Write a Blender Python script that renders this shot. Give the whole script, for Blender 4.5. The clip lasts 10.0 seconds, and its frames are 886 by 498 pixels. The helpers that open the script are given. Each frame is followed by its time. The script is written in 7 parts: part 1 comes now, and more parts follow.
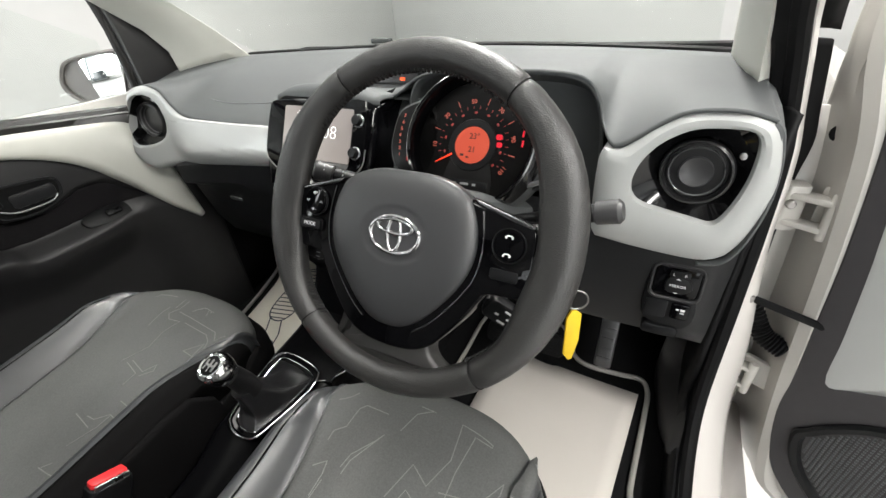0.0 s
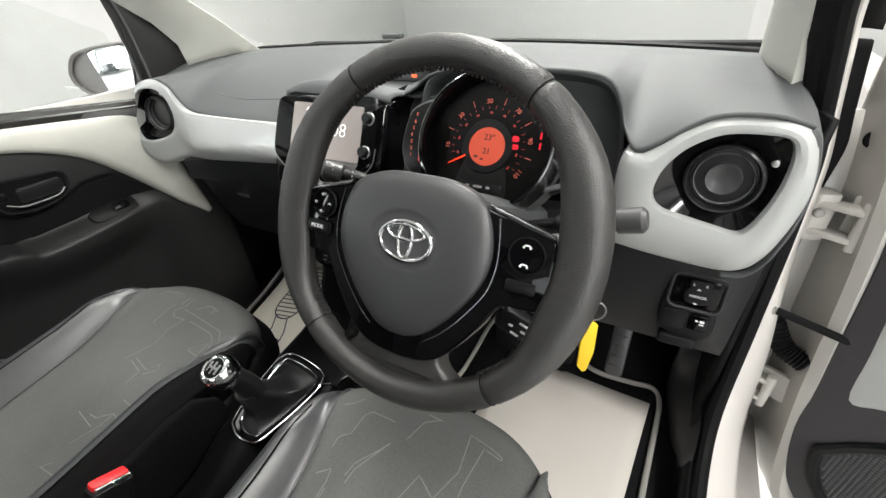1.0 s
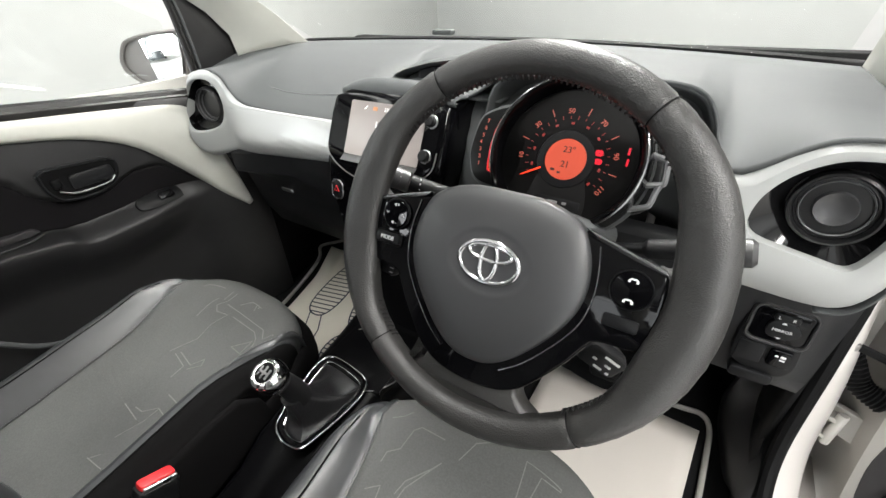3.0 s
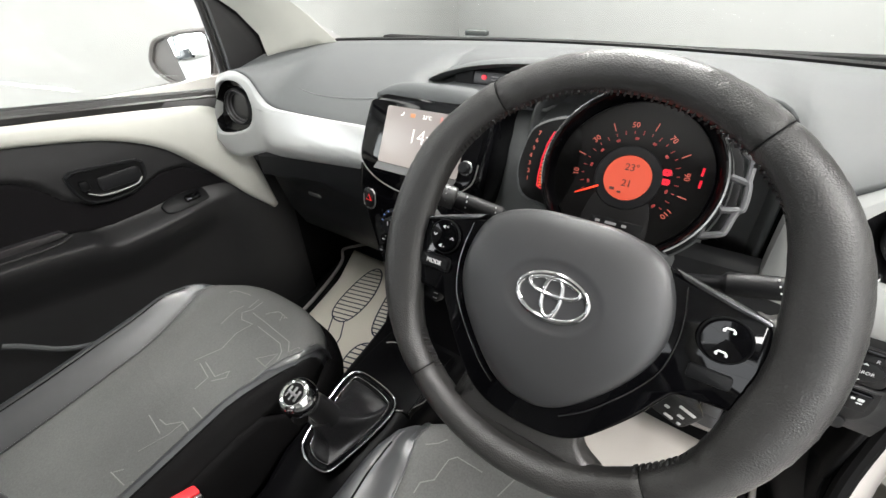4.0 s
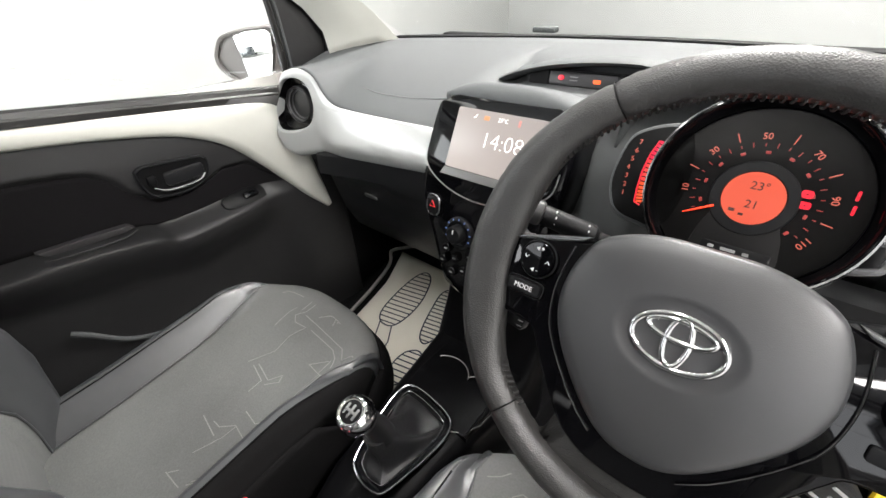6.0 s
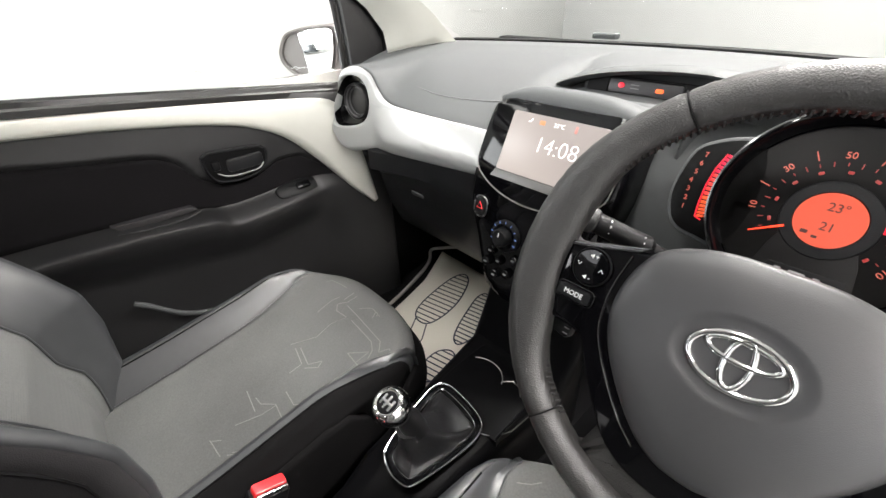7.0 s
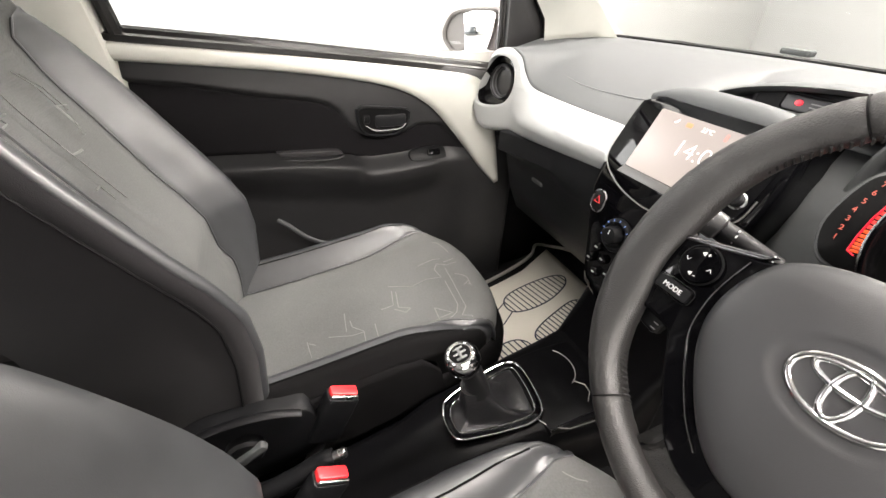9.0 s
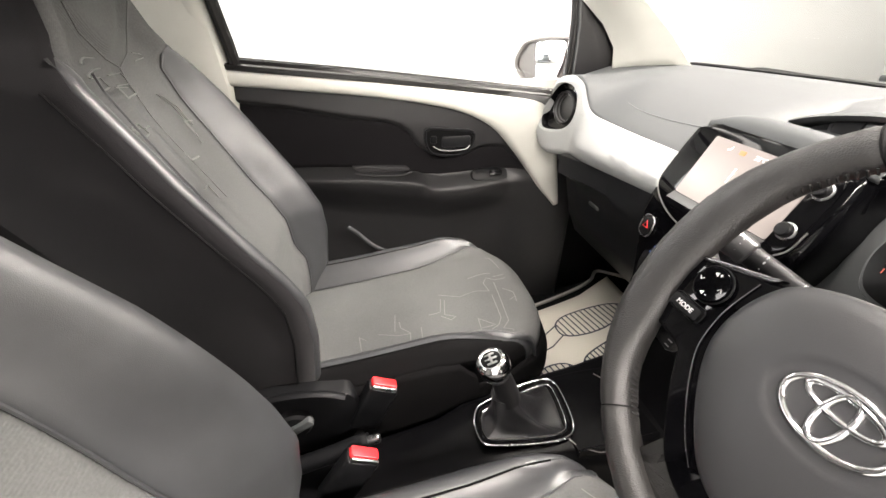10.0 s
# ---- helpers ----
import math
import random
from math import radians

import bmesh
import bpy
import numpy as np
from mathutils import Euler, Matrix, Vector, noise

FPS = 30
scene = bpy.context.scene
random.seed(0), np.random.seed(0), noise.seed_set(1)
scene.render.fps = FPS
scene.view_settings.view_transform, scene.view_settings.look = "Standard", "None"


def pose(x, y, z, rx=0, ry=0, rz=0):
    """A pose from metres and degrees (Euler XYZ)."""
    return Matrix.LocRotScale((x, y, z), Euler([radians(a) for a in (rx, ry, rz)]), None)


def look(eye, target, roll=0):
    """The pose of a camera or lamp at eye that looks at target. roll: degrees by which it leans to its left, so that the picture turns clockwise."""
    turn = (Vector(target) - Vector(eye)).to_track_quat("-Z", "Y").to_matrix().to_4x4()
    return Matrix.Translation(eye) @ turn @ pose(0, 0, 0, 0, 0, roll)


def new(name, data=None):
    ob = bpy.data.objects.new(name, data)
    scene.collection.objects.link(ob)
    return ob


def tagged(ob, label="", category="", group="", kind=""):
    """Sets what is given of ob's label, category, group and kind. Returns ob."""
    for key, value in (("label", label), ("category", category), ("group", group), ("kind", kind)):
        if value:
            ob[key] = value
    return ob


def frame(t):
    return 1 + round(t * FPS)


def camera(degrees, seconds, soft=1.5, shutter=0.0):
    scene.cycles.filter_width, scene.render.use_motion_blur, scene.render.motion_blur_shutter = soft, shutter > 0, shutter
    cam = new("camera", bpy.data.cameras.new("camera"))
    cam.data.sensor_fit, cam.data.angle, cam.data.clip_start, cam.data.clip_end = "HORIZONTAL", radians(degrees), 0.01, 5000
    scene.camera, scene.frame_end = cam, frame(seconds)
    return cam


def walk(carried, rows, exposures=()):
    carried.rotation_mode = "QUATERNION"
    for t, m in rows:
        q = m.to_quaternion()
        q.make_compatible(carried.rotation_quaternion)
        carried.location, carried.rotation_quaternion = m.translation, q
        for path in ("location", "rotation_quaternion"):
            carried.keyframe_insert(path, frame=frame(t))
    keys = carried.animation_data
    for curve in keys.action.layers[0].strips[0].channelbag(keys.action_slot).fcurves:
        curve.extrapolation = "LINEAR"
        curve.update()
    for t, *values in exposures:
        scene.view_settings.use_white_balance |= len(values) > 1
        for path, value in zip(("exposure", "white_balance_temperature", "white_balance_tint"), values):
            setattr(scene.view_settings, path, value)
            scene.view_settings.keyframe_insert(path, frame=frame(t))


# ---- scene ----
# ---- camera ----
cam = camera(95.3, 10.0, soft=1.5)
PATH = [
    (0, (0.47, 0.306, 1.145), (-0.372, 1.761, 0.062), -4.7),
    (0.5, (0.467, 0.314, 1.138), (-0.386, 1.758, 0.049), -4.5),
    (1, (0.454, 0.322, 1.144), (-0.411, 1.754, 0.049), -4.2),
    (1.5, (0.437, 0.324, 1.149), (-0.441, 1.747, 0.05), -3.9),
    (2, (0.414, 0.322, 1.15), (-0.478, 1.732, 0.048), -3.4),
    (3.5, (0.36, 0.322, 1.155), (-0.595, 1.679, 0.037), -2.7),
    (4, (0.328, 0.339, 1.157), (-0.655, 1.673, 0.038), -2.7),
    (4.5, (0.305, 0.35, 1.151), (-0.709, 1.66, 0.03), -2.7),
    (5, (0.284, 0.354, 1.148), (-0.758, 1.639, 0.025), -2.8),
    (5.5, (0.271, 0.353, 1.151), (-0.801, 1.614, 0.028), -3.3),
    (7, (0.256, 0.335, 1.151), (-0.995, 1.442, 0.052), -2.4),
    (7.5, (0.256, 0.33, 1.146), (-1.058, 1.362, 0.049), -1.4),
    (8, (0.263, 0.322, 1.139), (-1.12, 1.254, 0.035), 0.2),
    (8.5, (0.275, 0.31, 1.133), (-1.167, 1.14, 0.022), 1.9),
    (9, (0.294, 0.31, 1.131), (-1.224, 0.988, 0.019), 2.7),
    (9.5, (0.321, 0.326, 1.133), (-1.276, 0.837, 0.042), 2.2),
    (10, (0.351, 0.334, 1.141), (-1.325, 0.694, 0.111), 0.9),
]
walk(cam, [(t, look(eye, target, roll)) for t, eye, target, roll in PATH],
     exposures=[(0.0, 0.06, 6450, 9), (2.0, 0.17, 6430, 9), (5.0, 0.43, 6420, 11), (7.5, 0.66, 6580, 13), (10.0, 0.97, 6870, 15)])

# ---- light: a white showroom with ceiling panels and glazed front behind the car ----
world = bpy.data.worlds.new("world")
scene.world = world
world.use_nodes = True
wn = world.node_tree
sky = wn.nodes.new("ShaderNodeTexSky")
sky.sky_type, sky.sun_disc = "NISHITA", False
sky.sun_elevation, sky.sun_rotation = radians(35), radians(200)
wn.nodes["Background"].inputs["Strength"].default_value = 0.12
wn.links.new(sky.outputs[0], wn.nodes["Background"].inputs["Color"])


def area_lamp(name, m, sx, sy, power, colour=(1, 0.97, 0.93), spread=180):
    d = bpy.data.lights.new(name, "AREA")
    d.spread = radians(spread)
    d.shape, d.size, d.size_y, d.energy, d.color = "RECTANGLE", sx, sy, power, colour
    ob = new(name, d)
    ob.matrix_basis = m
    return ob


LAMP_POWER = {-2.4: (20, 40, 130), 0.4: (14, 40, 140), 3.0: (42, 215, 150), 5.8: (36, 36, 42)}
for gy, powers in LAMP_POWER.items():
    for gx, power in zip((-2.6, -0.1, 2.6), powers):
        area_lamp("ceiling_lamp", pose(gx, gy, 3.36), 0.3, 2.2, power, spread=145 if gy == 3.0 else 180)
area_lamp("rear_area_light", pose(0, -4.9, 1.7, 90, 0, 0), 8.0, 2.6, 265, (0.97, 0.99, 1.0))
# added fill lamp that brightens the wheel rim's left side, no known source
area_lamp("rear_area_light", pose(-4.35, -3.45, 1.7, 90, 0, -90), 3.0, 2.5, 270, (0.98, 0.99, 1.0))

# ---- materials ----


def mat(name, colour, rough=0.5, metal=0.0, var=0.12, scale=40.0, bump=0.0, bump_scale=600.0, spec=0.5, coat=0.0, kind="noise", blotch=6.0):
    m = bpy.data.materials.new(name)
    m.use_nodes = True
    nt = m.node_tree
    N, L = nt.nodes, nt.links
    b = N["Principled BSDF"]
    b.inputs["Metallic"].default_value = metal
    b.inputs["Specular IOR Level"].default_value = spec
    b.inputs["Coat Weight"].default_value = coat
    b.inputs["Coat Roughness"].default_value = 0.06
    tc = N.new("ShaderNodeTexCoord")
    n1, n2 = N.new("ShaderNodeTexNoise"), N.new("ShaderNodeTexNoise")
    n1.inputs["Scale"].default_value, n2.inputs["Scale"].default_value = blotch, scale
    n1.inputs["Detail"].default_value = n2.inputs["Detail"].default_value = 4
    L.new(tc.outputs["Object"], n1.inputs["Vector"])
    L.new(tc.outputs["Object"], n2.inputs["Vector"])
    add = N.new("ShaderNodeMath")
    add.operation = "ADD"
    L.new(n1.outputs["Fac"], add.inputs[0])
    L.new(n2.outputs["Fac"], add.inputs[1])
    mr = N.new("ShaderNodeMapRange")
    mr.inputs["From Min"].default_value, mr.inputs["From Max"].default_value = 0.6, 1.4
    mr.inputs["To Min"].default_value, mr.inputs["To Max"].default_value = 1 - var, 1 + var
    L.new(add.outputs[0], mr.inputs["Value"])
    mul = N.new("ShaderNodeVectorMath")
    mul.operation = "SCALE"
    mul.inputs[0].default_value = colour
    L.new(mr.outputs[0], mul.inputs["Scale"])
    L.new(mul.outputs[0], b.inputs["Base Color"])
    rr = N.new("ShaderNodeMapRange")
    rr.inputs["From Min"].default_value, rr.inputs["From Max"].default_value = 0.6, 1.4
    rr.inputs["To Min"].default_value, rr.inputs["To Max"].default_value = max(0.02, rough * (1 - var)), min(1, rough * (1 + var))
    L.new(add.outputs[0], rr.inputs["Value"])
    L.new(rr.outputs[0], b.inputs["Roughness"])
    if bump:
        bp = N.new("ShaderNodeBump")
        bp.inputs["Strength"].default_value, bp.inputs["Distance"].default_value = bump, 0.001
        if kind == "leather":
            tx = N.new("ShaderNodeTexVoronoi")
            tx.inputs["Scale"].default_value = bump_scale
            out = tx.outputs["Distance"]
        elif kind == "weave":
            tx = N.new("ShaderNodeTexWave")
            tx.wave_type, tx.bands_direction = "BANDS", "Y"
            tx.inputs["Scale"].default_value, tx.inputs["Distortion"].default_value = bump_scale, 0.6
            out = tx.outputs["Fac"]
        else:
            tx = N.new("ShaderNodeTexNoise")
            tx.inputs["Scale"].default_value, tx.inputs["Detail"].default_value = bump_scale, 3
            out = tx.outputs["Fac"]
        L.new(tc.outputs["Object"], tx.inputs["Vector"])
        L.new(out, bp.inputs["Height"])
        L.new(bp.outputs[0], b.inputs["Normal"])
    return m


def glow(name, colour, strength):
    m = bpy.data.materials.new(name)
    m.use_nodes = True
    b = m.node_tree.nodes["Principled BSDF"]
    b.inputs["Base Color"].default_value = (*[0.3 * c for c in colour], 1)
    b.inputs["Emission Color"].default_value = (*colour, 1)
    b.inputs["Emission Strength"].default_value = strength
    b.inputs["Roughness"].default_value = 0.35
    return m


def clear(name, gloss=0.05):
    m = bpy.data.materials.new(name)
    m.use_nodes = True
    nt = m.node_tree
    nt.nodes.remove(nt.nodes["Principled BSDF"])
    tr, gl, mx = (nt.nodes.new("ShaderNodeBsdf" + k) for k in ("Transparent", "Glossy", "Diffuse"))
    nt.nodes.remove(mx)
    mx = nt.nodes.new("ShaderNodeMixShader")
    gl.inputs["Roughness"].default_value = 0.02
    tr.inputs["Color"].default_value = (0.97, 0.985, 0.975, 1)
    mx.inputs[0].default_value = gloss
    nt.links.new(tr.outputs[0], mx.inputs[1])
    nt.links.new(gl.outputs[0], mx.inputs[2])
    nt.links.new(mx.outputs[0], nt.nodes["Material Output"].inputs["Surface"])
    return m


WALL = mat("wall_paint", (0.60, 0.605, 0.597), 0.7, var=0.02, scale=3)
FLOORM = mat("floor_paint", (0.48, 0.47, 0.455), 0.35, var=0.05, scale=8)
DASH = mat("charcoal_soft_plastic", (0.0675, 0.0718, 0.0728), 0.62, var=0.07, scale=90, bump=0.25, bump_scale=1400, spec=0.35)
DASHLOW = mat("black_hard_plastic", (0.006, 0.0062, 0.0068), 0.40, var=0.1, scale=60, bump=0.25, bump_scale=1200, spec=0.18)
SEAMGREY = mat("pale_seam_plastic", (0.12, 0.122, 0.126), 0.6, var=0.05)
GLOVE = mat("black_glovebox_plastic", (0.013, 0.0134, 0.0145), 0.38, var=0.08, scale=60, bump=0.2, bump_scale=1300, spec=0.25)
DOORM = mat("dark_door_plastic", (0.023, 0.0228, 0.0235), 0.42, var=0.1, scale=60, bump=0.2, bump_scale=1200, spec=0.38)
PIANO = mat("piano_black", (0.002, 0.002, 0.0025), 0.045, var=0.2, scale=20, spec=0.2)
SMOKED = mat("smoked_gloss_plastic", (0.006, 0.006, 0.0065), 0.09, var=0.1, scale=20, spec=0.45)
WHITE = mat("gloss_white_trim", (0.385, 0.393, 0.383), 0.38, var=0.02, scale=12, coat=0.35)
CREAM = mat("cream_plastic", (0.57, 0.57, 0.52), 0.45, var=0.04, scale=30, bump=0.1, bump_scale=1500)
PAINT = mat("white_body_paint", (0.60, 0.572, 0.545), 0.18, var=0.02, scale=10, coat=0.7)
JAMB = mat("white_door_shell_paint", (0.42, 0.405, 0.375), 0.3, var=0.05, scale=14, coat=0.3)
LEATHER = mat("worn_black_leather", (0.0225, 0.0218, 0.0211), 0.37, var=0.2, scale=45, bump=0.3, bump_scale=820, kind="leather", spec=0.72)
LEATHER2 = mat("dark_grey_leatherette", (0.034, 0.0355, 0.0378), 0.38, var=0.16, scale=50, bump=0.10, bump_scale=1500, kind="leather", spec=0.85)
FABRIC = mat("grey_woven_seat_fabric", (0.097, 0.0992, 0.0972), 0.9, var=0.28, scale=420, bump=0.24, bump_scale=300, kind="weave", spec=0.2)
PATTERN = mat("pale_embossed_thread", (0.175, 0.179, 0.172), 0.8, var=0.15, scale=300, spec=0.2)
SEATSIDE = mat("black_seat_cloth", (0.015, 0.0142, 0.0152), 0.9, var=0.12, scale=120, bump=0.4, bump_scale=900, spec=0.12)
CUSHIONSIDE = mat("black_valance_cloth", (0.006, 0.0058, 0.006), 0.95, var=0.2, scale=150, bump=0.4, bump_scale=900, spec=0.06)
SEATSIDE.node_tree.nodes["Principled BSDF"].inputs["Sheen Weight"].default_value = 0.15
DOORCLOTH = mat("black_door_cloth", (0.0105, 0.0098, 0.0106), 0.95, var=0.2, scale=200, bump=0.3, bump_scale=900, spec=0.08)
PADM = mat("satin_charcoal_pad", (0.0245, 0.025, 0.0268), 0.42, var=0.06, scale=120, bump=0.15, bump_scale=1600, spec=0.85)
CHROME = mat("chrome", (0.80, 0.80, 0.80), 0.07, 1.0, var=0.05, scale=40)
BADGE = mat("bright_badge_metal", (0.58, 0.58, 0.585), 0.11, 1.0, var=0.08, scale=40)
# metal tone for the highlight drawn along the spoke edges
EDGE_GLOSS = mat("edge_gloss_metal", (0.17, 0.17, 0.175), 0.24, 1.0, var=0.1, scale=60)
SATIN = mat("satin_silver", (0.42, 0.42, 0.42), 0.28, 1.0, var=0.08, scale=60)
STEEL = mat("dull_steel", (0.30, 0.29, 0.28), 0.4, 0.9, var=0.2, scale=60)
STITCH = mat("dark_grey_stitch", (0.026, 0.026, 0.026), 0.7, var=0.1, spec=0.2)
RUBBER = mat("black_rubber", (0.006, 0.006, 0.0063), 0.55, var=0.12, scale=60, spec=0.1)
GLOSSRUB = mat("black_window_strip", (0.014, 0.0135, 0.013), 0.25, var=0.1, scale=40, spec=0.3)
CARPET = mat("black_carpet", (0.006, 0.006, 0.0065), 0.95, var=0.35, scale=400, bump=1.0, bump_scale=900, spec=0.1)
BINDING = mat("grey_mat_binding", (0.27, 0.26, 0.24), 0.8, var=0.1, scale=300)
PAPER = mat("cream_paper", (0.76, 0.72, 0.63), 0.75, var=0.03, scale=10, bump=0.15, bump_scale=40)
BLACKMAT = mat("black_tray_plastic", (0.003, 0.003, 0.0034), 0.32, var=0.15, scale=50, spec=0.08)
DOOR2 = mat("grey_inner_door_plastic", (0.042, 0.040, 0.042), 0.5, var=0.1, scale=60, bump=0.25, bump_scale=1200, spec=0.25)
DARKCHROME = mat("dark_chrome", (0.28, 0.28, 0.285), 0.14, 1.0, var=0.08, scale=40)
PAPER2 = mat("white_paper", (0.56, 0.525, 0.485), 0.65, var=0.03, scale=8, bump=0.1, bump_scale=30)
INK = mat("navy_print", (0.030, 0.032, 0.055), 0.7, var=0.1, scale=100)
REDP = mat("red_button_plastic", (0.72, 0.025, 0.03), 0.35, var=0.06, scale=60)
YELLOW = mat("yellow_plastic_tag", (0.66, 0.44, 0.008), 0.5, var=0.06, scale=90)
MARK = mat("pale_print", (0.70, 0.70, 0.70), 0.6, var=0.03)
DISPLAYGREY = mat("smoked_display_grey", (0.045, 0.045, 0.047), 0.4, var=0.1, spec=0.2)
DARKMARK = mat("dark_print", (0.05, 0.012, 0.01), 0.6, var=0.03)
GREYMARK = mat("grey_print", (0.22, 0.22, 0.22), 0.6, var=0.03)
MIRRORM = mat("mirror_silver", (0.92, 0.93, 0.92), 0.015, 1.0, var=0.01)
THREAD = mat("charcoal_thread", (0.085, 0.086, 0.084), 0.6, var=0.1)
HEADLINER = mat("grey_headliner", (0.80, 0.79, 0.77), 0.9, var=0.05, scale=120)
BROWNGREY = mat("brown_grey_trim", (0.20, 0.185, 0.175), 0.7, var=0.08, scale=60)
GLASS = clear("clear_glass", 0.045)
SCREENM = glow("lit_screen", (0.49, 0.43, 0.40), 0.31)
sn = SCREENM.node_tree
sg0, st0, sr0 = sn.nodes.new("ShaderNodeSeparateXYZ"), sn.nodes.new("ShaderNodeTexCoord"), sn.nodes.new("ShaderNodeValToRGB")
sn.links.new(st0.outputs["Generated"], sg0.inputs[0])
sm0 = sn.nodes.new("ShaderNodeMath")
sm0.operation, sm0.inputs[1].default_value = "MULTIPLY_ADD", 0.55
sd0 = sn.nodes.new("ShaderNodeMath")
sd0.operation, sd0.inputs[1].default_value = "MULTIPLY", 0.5
sn.links.new(sg0.outputs[0], sd0.inputs[0])
sn.links.new(sg0.outputs[2], sm0.inputs[0])
sn.links.new(sd0.outputs[0], sm0.inputs[2])
sn.links.new(sm0.outputs[0], sr0.inputs[0])
sr0.color_ramp.elements[0].color, sr0.color_ramp.elements[1].color = (1.0, 0.88, 0.78, 1), (0.30, 0.265, 0.26, 1)
sn.links.new(sr0.outputs[0], sn.nodes["Principled BSDF"].inputs["Emission Color"])
GREYSTRIP = mat("grey_strip_plastic", (0.10, 0.098, 0.094), 0.35)
SCREENTXT = glow("lit_screen_text", (1.0, 0.98, 0.95), 1.3)
ORANGE = glow("orange_lcd", (0.95, 0.125, 0.06), 0.36)
ORANGETXT = glow("orange_numeral", (1.0, 0.20, 0.13), 0.30)
REDTXT = glow("red_lamp", (1.0, 0.015, 0.04), 0.6)
REDDIM = glow("dim_red_numeral", (0.75, 0.06, 0.05), 0.13)
NEEDLE = glow("red_needle", (1.0, 0.05, 0.015), 1.6)
DAY = glow("daylight_backdrop", (0.93, 0.97, 1.0), 0.8)
VENTM = mat("black_vent_plastic", (0.040, 0.040, 0.041), 0.33, var=0.08, scale=80, spec=0.45)
VENTBLACK = mat("deep_black_vent_plastic", (0.010, 0.010, 0.0105), 0.3, var=0.1, scale=80, spec=0.5)
# paler than the vent plastic: edge highlights of the rings put into the colour
FIN_GLINT = mat("fin_glint_grey", (0.09, 0.09, 0.092), 0.28, var=0.08, scale=80, spec=0.8)
GAITER = mat("creased_black_leather", (0.013, 0.013, 0.014), 0.33, var=0.2, scale=60, bump=0.5, bump_scale=700, kind="leather", spec=0.7)
CASE = mat("grey_mirror_case", (0.15, 0.14, 0.135), 0.4, var=0.08, scale=60)
PANELGLOW = glow("ceiling_panel_glow", (1.0, 0.97, 0.93), 2.0)

# ---- mesh building ----


def V(*a):
    return Vector(a)


def join(*gs):
    vs, fs = [], []
    for v, f in gs:
        o = len(vs)
        vs += list(v)
        fs += [[i + o for i in q] for q in f]
    return vs, fs


def moved(g, m):
    return [m @ Vector(p) for p in g[0]], g[1]


def loft(rows, ring=False, loop=False, caps=False):
    n, k = len(rows[0]), len(rows)
    vs = [Vector(p) for r in rows for p in r]
    fs = []
    for a in range(k if loop else k - 1):
        b = (a + 1) % k
        for i in range(n if ring else n - 1):
            j = (i + 1) % n
            fs.append([a * n + i, a * n + j, b * n + j, b * n + i])
    if caps:
        fs.append(list(range(n))[::-1])
        fs.append([(k - 1) * n + i for i in range(n)])
    return vs, fs


def curve(pts, steps=6, closed=False):
    """Catmull-Rom through the points."""
    pts = [Vector(p) for p in pts]
    n = len(pts)
    out = []
    for i in range(n if closed else n - 1):
        p1, p2 = pts[i], pts[(i + 1) % n]
        p0 = pts[i - 1] if closed or i else p1 * 2 - p2
        p3 = pts[(i + 2) % n] if closed or i < n - 2 else p2 * 2 - p1
        for s in range(steps):
            u = s / steps
            out.append(0.5 * (2 * p1 + (p2 - p0) * u + (2 * p0 - 5 * p1 + 4 * p2 - p3) * u * u + (3 * p1 - p0 - 3 * p2 + p3) * u ** 3))
    if not closed:
        out.append(pts[-1])
    return out


def tube(path, r, sides=10, closed=False, flat=1.0, up=None):
    path = [Vector(p) for p in path]
    n = len(path)
    rows = []
    nrm = None
    for i, p in enumerate(path):
        a = path[i - 1] if closed or i else p
        b = path[(i + 1) % n] if closed or i < n - 1 else p
        d = (b - a).normalized()
        if nrm is None:
            ref = Vector(up) if up else (Vector((0, 0, 1)) if abs(d.z) < 0.9 else Vector((1, 0, 0)))
            nrm = (ref - d * ref.dot(d)).normalized()
        else:
            nrm = (nrm - d * nrm.dot(d)).normalized()
        w = d.cross(nrm)
        rad = r[i] if isinstance(r, (list, tuple)) else r
        rows.append([p + rad * (flat * math.cos(t) * nrm + math.sin(t) * w) for t in (2 * math.pi * k / sides for k in range(sides))])
    return loft(rows, ring=True, loop=closed, caps=not closed)


def inset2(poly, d):
    n = len(poly)
    area = sum(poly[i][0] * poly[(i + 1) % n][1] - poly[(i + 1) % n][0] * poly[i][1] for i in range(n))
    s = 1 if area > 0 else -1
    out = []
    for i in range(n):
        a, p, b = Vector(poly[i - 1][:2]), Vector(poly[i][:2]), Vector(poly[(i + 1) % n][:2])
        e1, e2 = (p - a), (b - p)
        n1 = Vector((-e1.y, e1.x)).normalized() if e1.length > 1e-9 else Vector((0, 0))
        n2 = Vector((-e2.y, e2.x)).normalized() if e2.length > 1e-9 else n1
        q = n1 + n2
        q = q.normalized() if q.length > 1e-6 else n1
        k = max(0.5, q.dot(n1))
        out.append((p.x + s * d * q.x / k, p.y + s * d * q.y / k))
    return out


def prism(poly, m, depth, bevel=0.0015, top=0.0):
    """An outline in the plane of m, its front at z = top, rounded towards the front."""
    p = [(q[0], q[1]) for q in poly]
    area = sum(p[i][0] * p[(i + 1) % len(p)][1] - p[(i + 1) % len(p)][0] * p[i][1] for i in range(len(p)))
    if area < 0:
        p = p[::-1]
    i1, i2 = inset2(p, bevel * 0.3), inset2(p, bevel)
    rows = [[(x, y, top - depth) for x, y in p], [(x, y, top - bevel) for x, y in p],
            [(x, y, top - bevel * 0.3) for x, y in i1], [(x, y, top) for x, y in i2]]
    return moved(loft(rows, ring=True, caps=True), m)


